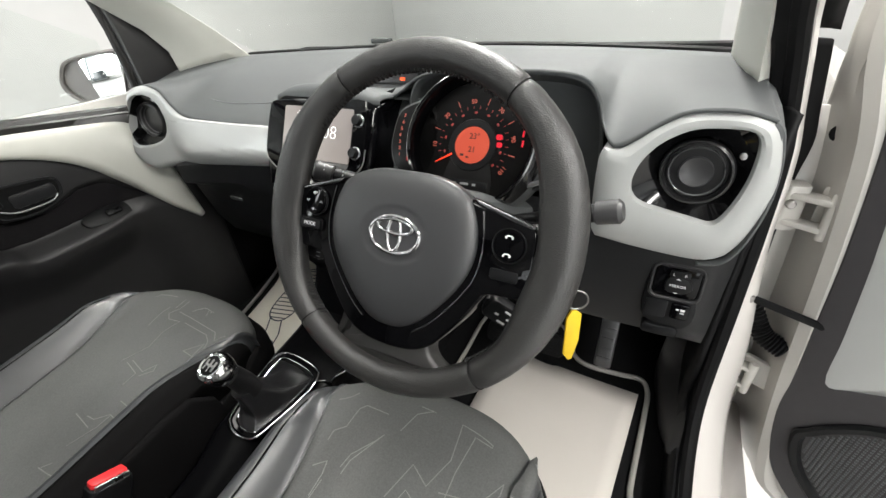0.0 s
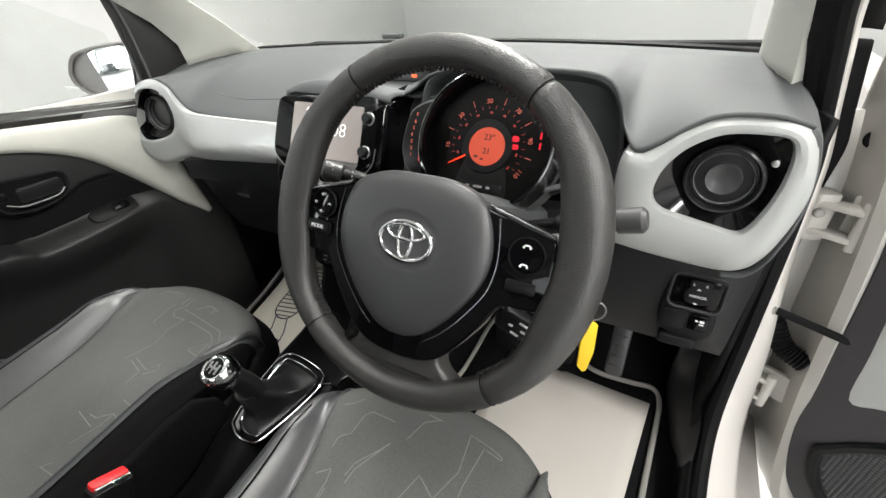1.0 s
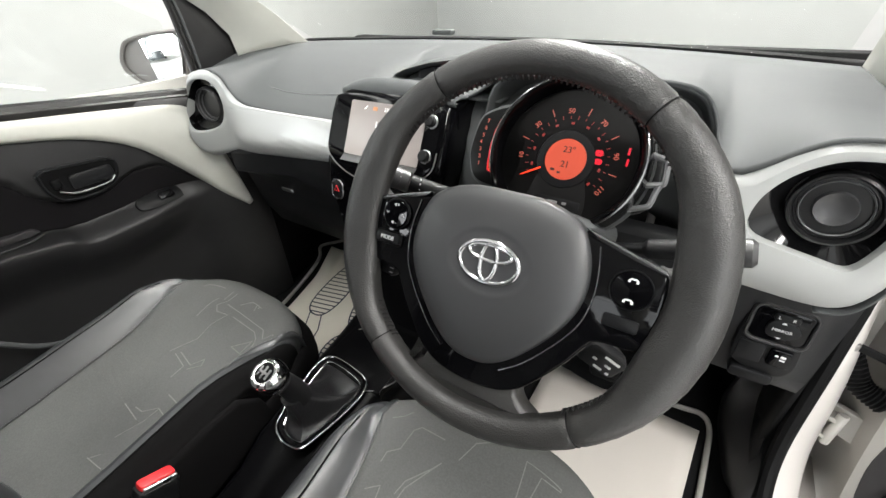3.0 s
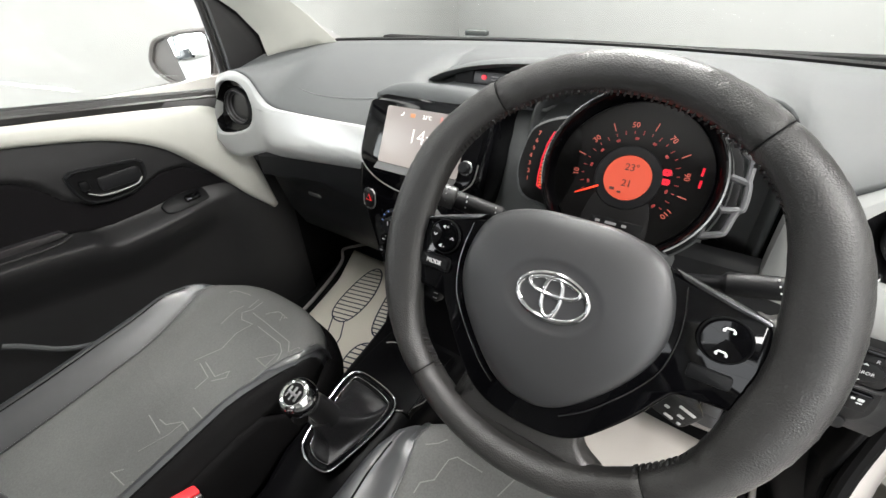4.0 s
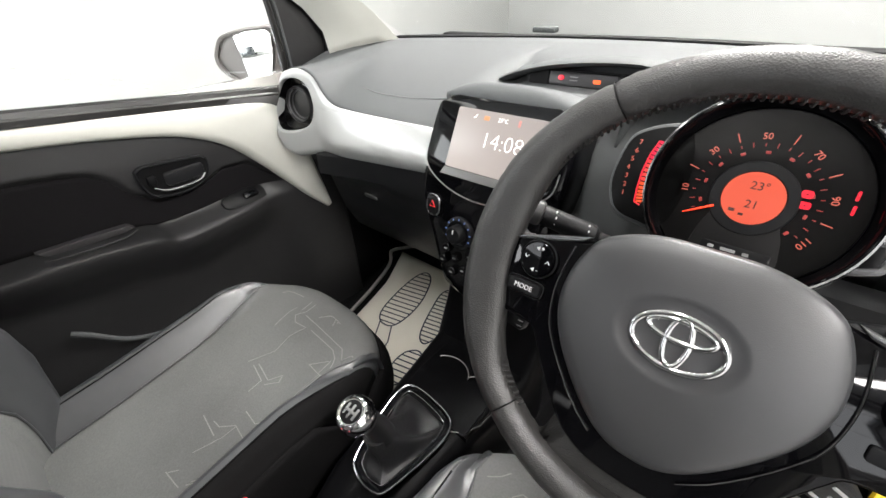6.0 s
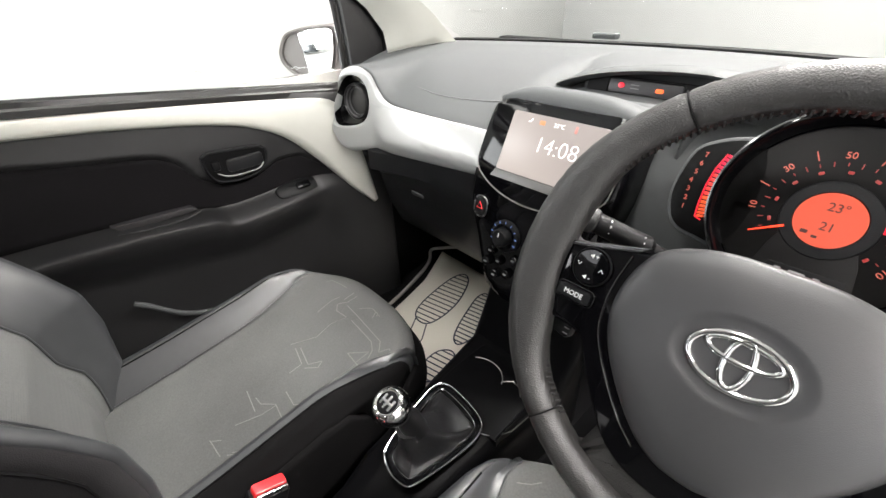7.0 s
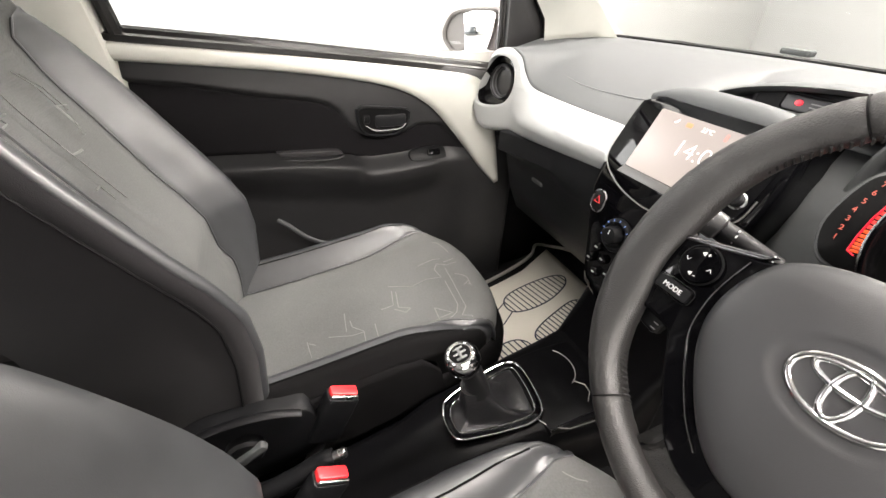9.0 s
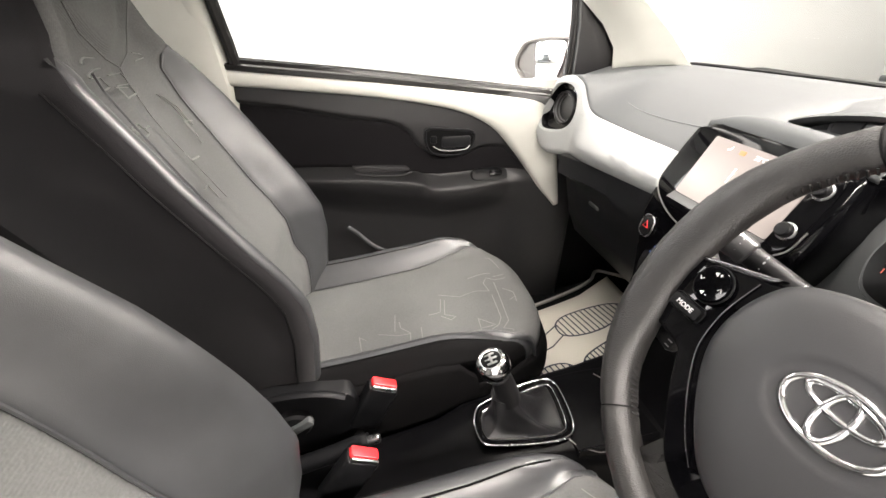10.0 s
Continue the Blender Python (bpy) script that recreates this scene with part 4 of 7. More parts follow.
part("switch_marks", join(prism(rrect(0.004, 0.003, 0.001, 2, 0.012, -0.022), ms, 0.001, 0.0002, 0.0145), prism(rrect(0.006, 0.004, 0.001, 2, 0.019, -0.022), ms, 0.001, 0.0002, 0.0145), prism(rrect(0.006, 0.002, 0.0008, 2, 0.019, -0.027), ms, 0.001, 0.0002, 0.0145)), MARK, sp)
part("bonnet_release", block(ms @ pose(-0.004, -0.066, 0.004), 0.05, 0.018, 0.02, 0.006), DASHLOW, sp, "black bonnet release lever")

# ---- centre stack with the screen ----
stack = thing("centre_console", (-0.055, 0.8, 0.72), "gloss black centre console with touch screen and climate controls", "centre console")
FACE = [(0.70, 0.750), (0.725, 0.750), (0.80, 0.760), (0.86, 0.768), (0.91, 0.788), (0.96, 0.8155), (0.995, 0.8335), (1.006, 0.840)]
HALF = [(0.708, 0.020), (0.711, 0.045), (0.718, 0.060), (0.735, 0.068), (0.765, 0.078), (0.80, 0.090), (0.835, 0.105), (0.865, 0.1145), (0.89, 0.1185), (0.92, 0.1195), (0.955, 0.1175), (0.985, 0.112), (1.0, 0.104), (1.004, 0.096)]
SX = -0.053
rows = []
for z, h in HALF:
    y = lerp_table(FACE, z)
    rows.append([(SX - h + 0.002, 0.93, z), (SX - h - 0.001, y + 0.03, z), (SX - h, y + 0.012, z), (SX - h + 0.005, y + 0.004, z), (SX - h + 0.016, y, z), (SX - h * 0.4, y - 0.003, z), (SX + h * 0.4, y - 0.003, z), (SX + h - 0.016, y, z), (SX + h - 0.005, y + 0.004, z), (SX + h, y + 0.012, z), (SX + h + 0.001, y + 0.03, z), (SX + h - 0.002, 0.93, z)])
part("stack_body", loft(rows, caps=False), PIANO, stack, "piano black console body", sharp=60)
rows = []
for k in range(23):
    u = -1 + 2 * k / 22
    x = SX + 0.115 * u
    c = 0.024 * (1 - abs(u) ** 3.2)
    e = 0.010 * abs(u) ** 7
    rows.append([(x, 0.839 + e, 0.996 - 0.5 * e), (x, 0.8375 + e, 0.9995 + 0.12 * c - 0.3 * e), (x, 0.840 + e, 1.0015 + 0.42 * c), (x, 0.848 + e, 1.002 + 0.74 * c), (x, 0.860 + e, 1.002 + 0.86 * c), (x, 0.880, 1.000 + 0.74 * c), (x, 0.905, 0.997 + 0.45 * c), (x, 0.94, 0.992 + 0.1 * c)])
part("top_cap", loft(rows), DASH, stack, "charcoal rounded hood over the screen", thick=0.004, sharp=60)
th = math.atan2(0.0435, 0.085)
mscr = axes((-0.052, 0.8125, 0.952), (1, 0, 0), (0, math.sin(th), math.cos(th)))
bez = part("screen_bezel", prism(round_poly([(-0.100, 0.047), (-0.06, 0.052), (0.0, 0.0535), (0.06, 0.052), (0.100, 0.047), (0.1085, 0.03), (0.110, -0.02), (0.106, -0.047), (0.086, -0.064), (0.047, -0.079), (0.0, -0.085), (-0.047, -0.079), (-0.086, -0.064), (-0.106, -0.047), (-0.110, -0.02), (-0.1085, 0.03)]), mscr, 0.02, 0.004, 0.011), PIANO, stack, "glossy black screen surround")
part("touch_strip", prism([(-0.068, -0.0475), (0.084, -0.0475), (0.078, -0.0595), (-0.074, -0.0595)], mscr, 0.003, 0.0004, 0.0118), GREYSTRIP, bez, "grey strip under the screen")
part("screen", prism(rrect(0.150, 0.087, 0.003, 3, 0.008, -0.0035), mscr, 0.004, 0.0005, 0.0125), SCREENM, bez, "lit touch screen showing a clock")
part("clock", join(letters("14:08", 0.031, mscr @ pose(0.019, -0.0005, 0.0127), thin=0.0007), letters("23\u00b0C", 0.008, mscr @ pose(0.012, 0.030, 0.0127), thin=0.0001)), SCREENTXT, bez, "white clock digits")
part("status_icon", prism(rrect(0.009, 0.006, 0.001, 2, -0.015, 0.030), mscr, 0.001, 0.0002, 0.0131), glow("amber_icon", (0.8, 0.36, 0.16), 0.5), bez)
part("status_icon", prism(rrect(0.004, 0.009, 0.001, 2, 0.038, 0.030), mscr, 0.001, 0.0002, 0.0131), glow("rose_icon", (0.7, 0.3, 0.26), 0.5), bez)
part("status_icon", tube([mscr @ V(-0.037, 0.028, 0.0128), mscr @ V(-0.034, 0.029, 0.0128), mscr @ V(-0.032, 0.033, 0.0128)], 0.0008, 5), SCREENTXT, bez)
for zz in (0.023, -0.028):
    part("knob", lathe([(0.0085, 0.008), (0.0085, 0.020), (0.007, 0.022), (0.002, 0.0222)], mscr @ pose(0.0945, zz, 0), 24), DASHLOW, bez, "small ribbed black knob")
    part("knob_ring", lathe([(0.0105, 0.010), (0.0105, 0.0130), (0.0088, 0.0138), (0.0086, 0.012)], mscr @ pose(0.0945, zz, 0), 24, True), SATIN, bez)
part("bezel_edge", tube(curve([mscr @ V(x, y, 0.0075) for x, y in ((-0.1105, -0.020), (-0.1075, -0.047), (-0.087, -0.0655), (-0.048, -0.0805), (0.0, -0.0865), (0.048, -0.0805), (0.087, -0.0655), (0.1075, -0.047), (0.1105, -0.020))], 4), 0.0011, 8), STEEL, bez, "thin silver edge")
# controls under the screen
mlow = axes((-0.053, 0.7575, 0.80), (1, 0, 0), (0, 0.20, 1))
hz = part("hazard_button", prism(rrect(0.022, 0.030, 0.009, 5, -0.080, 0.052), mlow, 0.012, 0.002, 0.0065), DASHLOW, stack, "oval hazard light button")
part("hazard_triangle", tube([mlow @ V(-0.080 + 0.0065 * math.cos(a), 0.053 + 0.0065 * math.sin(a), 0.0070) for a in (radians(90), radians(210), radians(330))], 0.001, 6, True), REDP, hz)
part("hazard_rim", tube([mlow @ V(x, y, 0.0045) for x, y in rrect(0.026, 0.034, 0.0115, 5, -0.080, 0.052)], 0.0012, 6, True), SATIN, stack)
for k, (cx, r) in enumerate(((-0.022, 0.026), (0.040, 0.026))):
    kn = part("climate_dial", lathe([(r, -0.01), (r, 0.006), (r * 0.94, 0.009), (r * 0.80, 0.010), (r * 0.76, 0.007), (r * 0.6, 0.006)], mlow @ pose(cx, 0.022, 0), 36), DASHLOW, stack, "black rotary climate dial")
    part("dial_grip", lathe([(r * 0.56, 0.004), (r * 0.54, 0.020), (r * 0.46, 0.023), (0.002, 0.0235)], mlow @ pose(cx, 0.022, 0), 28), DASHLOW, kn)
    part("dial_pointer", block(mlow @ pose(cx, 0.028, 0.0238), 0.0015, 0.007, 0.001, 0.0004, 0.0003), MARK, kn)
    g = []
    for j in range(9):
        a = radians(200 - 27.5 * j)
        g.append(block(mlow @ pose(cx + r * 0.88 * math.cos(a), 0.022 + r * 0.88 * math.sin(a), 0.0105, 0, 0, math.degrees(a)), 0.0035, 0.0016, 0.0008, 0.0004, 0.0003))
    part("dial_scale", join(*g), MARK if k else glow("blue_scale", (0.25, 0.4, 0.9), 0.25), kn)
for cx, cy in ((-0.046, -0.012), (-0.028, -0.024), (-0.052, -0.034), (0.0, -0.012), (0.026, -0.024), (-0.032, -0.050), (-0.010, -0.040), (0.012, -0.050)):
    bt = part("climate_button", lathe([(0.0078, -0.008), (0.0078, 0.004), (0.0066, 0.0055), (0.001, 0.0052)], mlow @ pose(cx, cy, 0), 20), PIANO, stack, "small black climate button")
    part("button_mark", prism(rrect(0.006, 0.0026, 0.001, 2, cx, cy), mlow, 0.001, 0.0002, 0.0062), GREYMARK, bt)

# ---- instrument pod ----
pod = thing("instrument_cluster", (0.25, 0.80, 0.93), "round speedometer pod with orange lit display", "instrument cluster")
md = axes((0.255, 0.778, 0.972), (1, 0, 0), (0, 0.5, 0.866))
part("bezel_ring", lathe([(0.0785, -0.004), (0.080, 0.010), (0.0825, 0.021), (0.0848, 0.0235), (0.0875, 0.021), (0.0895, 0.008), (0.0905, -0.02), (0.088, -0.06), (0.078, -0.07)], md, 72), PIANO, pod, "gloss black speedometer rim")
part("rim_highlight", lathe([(0.0838, 0.0232), (0.0849, 0.0246), (0.0860, 0.0232), (0.0849, 0.0225)], md, 72, True), PIANO, pod)
part("back_shell", lathe([(0.092, -0.012), (0.0945, -0.02), (0.093, -0.05), (0.07, -0.085), (0.01, -0.09)], md, 48), DASH, pod)
fc = part("dial_face", lathe([(0.0788, -0.004), (0.0787, 0.0), (0.078, 0.0012), (0.001, 0.0012)], md, 64), mat("dial_black", (0.004, 0.0038, 0.0038), 0.3, var=0.1, spec=0.12), pod, "black speedometer dial")
part("keyhole_panel", prism(round_poly([(-0.026, -0.020), (-0.034, -0.066), (0.0, -0.073), (0.034, -0.066), (0.026, -0.020), (0.0, -0.01)], 3), md, 0.001, 0.0003, 0.0018), mat("dial_grey", (0.006, 0.0057, 0.0057), 0.45, spec=0.15), fc)
part("display_ring", lathe([(0.034, 0.001), (0.033, 0.003), (0.0246, 0.0035), (0.0240, 0.001)], md @ pose(0, -0.0025, 0), 48, True), DASHLOW, fc)
part("display", lathe([(0.0238, 0.0), (0.0238, 0.0028), (0.0005, 0.0028)], md @ pose(0, -0.0025, 0), 48), ORANGE, fc, "orange lit round display")
part("display_text", join(letters("23\u00b0", 0.0105, md @ pose(0.002, 0.0085, 0.0032)), letters("21", 0.0105, md @ pose(0.001, -0.0085, 0.0032)), prism(rrect(0.005, 0.003, 0.0005, 2, -0.012, -0.016), md, 0.001, 0.0002, 0.0033), prism(rrect(0.004, 0.0022, 0.0005, 2, -0.004, -0.0185), md, 0.001, 0.0002, 0.0033)), DARKMARK, fc)
ang = lambda s: radians(98 - (s - 50) * 2.17)
g, gi = [], []
for s in (10, 30, 50, 70, 90, 110):
    a = ang(s)
    g.append(letters(str(s), 0.0078, md @ pose(0.0545 * math.cos(a), 0.0545 * math.sin(a) - 0.001, 0.0016, 0, 0, math.degrees(a) - 90)))
for s in (20, 40, 60, 80, 100):
    a = ang(s)
    g.append(block(md @ pose(0.056 * math.cos(a), 0.056 * math.sin(a) - 0.001, 0.0016, 0, 0, math.degrees(a)), 0.0088, 0.0009, 0.0005, 0.0004, 0.0002))
for s in range(0, 113, 5):
    a = ang(s)
    gi.append(block(md @ pose(0.047 * math.cos(a), 0.047 * math.sin(a) - 0.001, 0.0016, 0, 0, math.degrees(a)), 0.0045 if s % 10 else 0.003, 0.0008, 0.0005, 0.0003, 0.0002))
for num in g:
    part("numeral", num, ORANGETXT, fc, "lit speed numeral")
part("tick_marks", join(*gi), REDDIM, fc)
gi = []
for k in range(10):
    a = ang(12 * k + 4)
    gi.append(prism(rrect(0.0040, 0.0026, 0.0008, 2), md @ pose(0.0405 * math.cos(a), 0.0405 * math.sin(a) - 0.001, 0, 0, 0, math.degrees(a) - 90), 0.001, 0.0002, 0.0018))
part("inner_scale", join(*gi), REDDIM, fc)
a = ang(0) + 0.05
part("needle", tube([md @ V(r * math.cos(a), r * math.sin(a) - 0.0015, 0.0032) for r in (0.030, 0.056)], [0.0011, 0.0005], 6), NEEDLE, fc, "red needle at zero")
for cx, cy, w, h in ((0.0350, 0.0105, 0.0085, 0.0068), (0.0362, 0.0010, 0.0085, 0.0062), (0.0655, 0.017, 0.0022, 0.008), (0.0665, 0.005, 0.0022, 0.008)):
    part("warning_lamp", frame_ring(rrect(w, h, min(w, h) * 0.35, 3, cx, cy), rrect(w * 0.2, h * 0.2, min(w, h) * 0.12, 3, cx, cy), md, 0.0012, 0.0002, 0.0022), REDTXT, fc, "red lit warning lamp")
part("odometer_window", prism(rrect(0.055, 0.014, 0.002, 3, 0.003, -0.055), md, 0.001, 0.0002, 0.002), mat("smoked_window", (0.006, 0.006, 0.0065), 0.25, spec=0.2), fc)
part("odometer_print", join(*[prism(rrect(0.012 if k == 1 else 0.005, 0.003, 0.0006, 2, -0.016 + 0.014 * k, -0.053), md, 0.001, 0.0002, 0.0026) for k in range(3)]), GREYMARK, fc)
part("outer_band", lathe([(0.0868, 0.0222), (0.0885, 0.0212), (0.0905, 0.012), (0.0922, -0.004), (0.0925, -0.012), (0.090, -0.014)], md, 72, True), DARKCHROME, pod, "dark polished outer band")
# rev gauge at the side
rev = round_poly([(-0.062, 0.050), (-0.082, 0.0545), (-0.108, 0.0455), (-0.1225, 0.031), (-0.1275, -0.008), (-0.1215, -0.033), (-0.1095, -0.0480), (-0.0888, -0.0530), (-0.06, -0.0515), (-0.05, 0.0)])
part("rev_housing", prism(rev, md, 0.06, 0.004, 0.0), DASH, pod, "charcoal rev counter housing")
rv = part("rev_face", prism([(-0.087 + (x + 0.087) * 0.92, (y) * 0.92 - 0.0005) for x, y in rev], md, 0.006, 0.0005, 0.0012), mat("rev_black", (0.003, 0.003, 0.003), 0.3, var=0.1, spec=0.1), pod, "black rev counter face")
g = []
for k in range(1, 8):
    v = -0.034 + 0.009 * k
    g.append(letters(str(k), 0.0068, md @ pose(-0.1075 - 0.0012 * (4 - abs(k - 4)) + 0.0, v, 0.0018, 0, 0, 8)))
part("rev_numerals", join(*g), ORANGETXT, rv, "red rev numerals")
bar = [(-0.0915, 0.0335), (-0.096, 0.018), (-0.0975, 0.0), (-0.0965, -0.018), (-0.0945, -0.0315), (-0.0885, -0.0335)]
part("rev_bar", tube([md @ V(x, y, 0.0020) for x, y in bar], 0.0008, 6), REDTXT, rv, "lit red rev bar")
SEG = [glow("rev_segment", (1.0, 0.10 - 0.09 * f, 0.015 + 0.06 * f), 0.55) for f in (0.0, 0.5, 1.0)]
bpts = curve([(x, y, 0) for x, y in bar[:5]], 4)
for k in range(len(bpts) - 1):
    c_, d_ = (bpts[k] + bpts[k + 1]) / 2, bpts[k + 1] - bpts[k]
    part("rev_segment", block(md @ pose(c_.x + 0.0042, c_.y, 0.0018, 0, 0, math.degrees(math.atan2(d_.y, d_.x)) + 90), 0.0058, d_.length * 0.72, 0.0008, 0.0004, 0.0003), SEG[min(2, (len(bpts) - 2 - k) * 3 // (len(bpts) - 1))], rv)
# open honeycomb frame at the other side
cell = lambda pts, r: tube(curve([md @ V(x, y, z) for x, y, z in pts], 3), r, 8, flat=1.6, up=md.to_3x3() @ Vector((0, 0, 1)))
part("honeycomb_frame", join(cell([(0.036, 0.084, -0.004), (0.055, 0.074, -0.003), (0.0725, 0.060, -0.002), (0.0965, 0.041, -0.002), (0.101, 0.037, -0.002), (0.1025, 0.030, -0.003), (0.103, 0.0165, -0.004), (0.100, 0.0155, -0.004), (0.0817, 0.021, -0.006), (0.079, 0.026, -0.006), (0.0755, 0.0485, -0.004), (0.074, 0.058, -0.004)], 0.0034),
                              cell([(0.103, 0.0165, -0.004), (0.1055, 0.010, -0.004), (0.1070, -0.008, -0.005), (0.104, -0.0110, -0.006), (0.092, -0.0135, -0.007), (0.084, -0.016, -0.008)], 0.0033),
                              cell([(0.104, -0.0110, -0.006), (0.1015, -0.020, -0.007), (0.0995, -0.033, -0.008), (0.095, -0.0375, -0.008), (0.0725, -0.0455, -0.009), (0.060, -0.048, -0.010)], 0.0033)), mat("grey_frame_plastic", (0.13, 0.132, 0.137), 0.45), pod, "charcoal honeycomb side frame")
part("honeycomb_backing", prism(round_poly([(0.06, 0.066), (0.096, 0.038), (0.1, -0.03), (0.07, -0.046), (0.05, 0.0)]), md, 0.02, 0.003, -0.022), DASHLOW, pod)
# steering column shroud
WC = (0.250, 0.602, 0.948)
TW = radians(27.4)
mw = axes(WC, (1, 0, 0), (0, math.sin(TW), math.cos(TW)))
col = thing("steering_column", (0.25, 0.75, 0.86), "charcoal steering column shroud with control stalks", "steering column")
sec = lambda w, h, cy: round_poly([(w, 0.3 * h + cy), (0.8 * w, h + cy), (-0.8 * w, h + cy), (-w, 0.3 * h + cy), (-w * 0.9, -h * 0.8 + cy), (-0.5 * w, -h + cy), (0.5 * w, -h + cy), (0.9 * w, -h * 0.8 + cy)], 4)
rows = []
for d, w, h, cy in ((-0.03, 0.050, 0.040, 0.0), (-0.034, 0.058, 0.048, 0.0), (-0.07, 0.064, 0.054, -0.003), (-0.12, 0.068, 0.056, -0.006), (-0.20, 0.07, 0.058, -0.010), (-0.27, 0.07, 0.06, -0.01)):
    rows.append([mw @ V(x, y - 0.012, d) for x, y in sec(w, h, cy)])
part("shroud", loft(rows, ring=True, caps=True), DASH, col)


def stalk(a, b, name, label, r0, r1, cap):
    a, b = Vector(a), Vector(b)
    s = part(name, tube([a, a.lerp(b, 0.12), a.lerp(b, 0.3), a.lerp(b, 0.34), a.lerp(b, 0.75), a.lerp(b, 0.78)], [r0 * 0.5, r0 * 0.55, r0 * 0.62, r0, r1, r1 * 0.98], 16, flat=0.85), DASHLOW, col, label)
    part("stalk_tip", tube([a.lerp(b, 0.785), a.lerp(b, 0.80), a.lerp(b, 0.97), b], [r1, cap, cap * 1.02, cap * 0.72], 20, flat=0.95), VENTM, s)
    return s


s1 = stalk((0.325, 0.715, 0.905), (0.452, 0.712, 0.941), "wiper_stalk", "black wiper stalk with ring switch", 0.012, 0.0115, 0.0135)
s2 = stalk((0.180, 0.715, 0.915), (0.076, 0.668, 0.957), "light_stalk", "black light stalk with printed symbols", 0.0125, 0.012, 0.0135)
for s, a, b, lots in ((s1, V(0.325, 0.715, 0.905), V(0.452, 0.712, 0.941), (0.62, 0.70)), (s2, V(0.180, 0.715, 0.915), V(0.076, 0.668, 0.957), (0.40, 0.68, 0.88))):
    d = (b - a).normalized()
    g = []
    for k, f in enumerate(lots):
        c = a.lerp(b, f)
        mm_ = axes(c, d.cross(V(0, -0.75, 0.66)).normalized(), d)
        for j in (-1, 0, 1):
            g.append(prism(oval(0.0011 + 0.0004 * (k % 2), 0.0008, 8, 0.0055 * j, 0.001 * j), mm_, 0.004, 0.0002, 0.0117 + 0.0016 * (k == 2) - 0.0014 * abs(j)))
    part("printed_symbols", join(*g), MARK, s)
# cruise stalk below, at the right
cr = axes((0.358, 0.618, 0.848), (0.75, 0.25, -0.6), (0.5, 0.2, 0.75))
cs = part("cruise_stalk", block(cr, 0.044, 0.026, 0.016, 0.006, 0.003), DASHLOW, col, "small black cruise control lever")
part("lever_neck", tube([(0.30, 0.70, 0.865), (0.33, 0.66, 0.860), cr @ V(-0.02, 0, 0)], 0.006, 10), DASHLOW, cs)
part("printed_symbols", join(*[prism(rrect(w, 0.0026, 0.0008, 2, x, y), cr, 0.001, 0.0002, 0.0086) for x, y, w in ((0.006, 0.007, 0.018), (-0.008, -0.001, 0.005), (0.008, -0.001, 0.007), (0.002, -0.008, 0.010), (0.014, -0.008, 0.004))]), MARK, cs)
part("ignition_barrel", lathe([(0.02, -0.02), (0.02, 0.004), (0.016, 0.007), (0.003, 0.007)], axes((0.372, 0.74, 0.852), (0.9, 0.3, 0), (0, 0.4, 0.9)), 24), DASHLOW, col)
# key with a yellow tag
key = thing("car_key", (0.39, 0.70, 0.84), "car key on a ring with a yellow plastic tag", "key")
part("key_head", block(axes((0.398, 0.715, 0.862), (0.9, 0.3, 0), (0, 0.4, 0.9)), 0.03, 0.012, 0.04, 0.004), RUBBER, key, "black key head in the ignition")
part("key_ring", tube([V(0.420, 0.699, 0.822) + V(0.013 * math.cos(a), 0.004 * math.cos(a), 0.014 * math.sin(a)) for a in (2 * math.pi * k / 24 for k in range(24))], 0.0011, 6, True), STEEL, key, "steel split ring")
tg = axes((0.4205, 0.697, 0.772), (0.95, 0.3, 0), (-0.06, 0.1, 1))
part("tag", prism([(-0.0095, 0.022), (-0.004, 0.033), (0.002, 0.033), (0.0095, 0.026), (0.0095, -0.014), (0.003, -0.043), (-0.002, -0.044), (-0.0095, -0.034)], tg @ pose(0, 0, 0, 0, 20, 0), 0.003, 0.0005, 0.0015), YELLOW, key, "yellow plastic fob tag")

# ---- steering wheel ----
wheel = thing("steering_wheel", WC, "black leather three-spoke steering wheel with a satin hub", "steering wheel")
RW, RT = 0.1675, 0.0155
mr = mw @ pose(0.0022, -0.0022, -0.001)


def rim_arc(a0, a1, n):
    rows = []
    for k in range(n + 1):
        a = radians(a0 + (a1 - a0) * k / n)
        edge = min(k, n - k) / n * abs(radians(a1 - a0)) * RW
        dip = 0.0011 * math.exp(-(edge / 0.0016) ** 2)
        deg = math.degrees(a) % 360
        near = min(abs(deg - 28), abs(deg - 152)) / 15
        low = min(abs(deg - 332), abs(deg - 208)) / 22
        grip = 0.0019 * math.exp(-near ** 2) + 0.0012 * math.exp(-low ** 2)
        r = RT - dip + grip
        dg = deg - 360 if deg > 270 else deg
        ext = 0.0125 * (smooth01(-44, -14, dg) * smooth01(40, 6, dg) + smooth01(140, 174, dg) * smooth01(224, 194, dg))
        wr = 0.00022 * (math.sin(a * 61) + 0.7 * math.sin(a * 97 + 1.3))
        sec_ = []
        for t in (2 * math.pi * j / 24 for j in range(24)):
            q = r * (0.98 + 0.05 * max(0.0, -math.cos(t)) * math.exp(-near ** 2)) + wr * math.sin(3 * t + a * 9)
            stitch = 0.0009 * math.exp(-((t - radians(181)) / 0.18) ** 2)
            inw = RW + (q - stitch) * math.cos(t) - ext * max(0.0, -math.cos(t)) ** 1.3
            sec_.append(mr @ V(inw * math.cos(a), inw * math.sin(a), 1.08 * (q - stitch) * math.sin(t) - 0.004))
        rows.append(sec_)
    return loft(rows, ring=True)


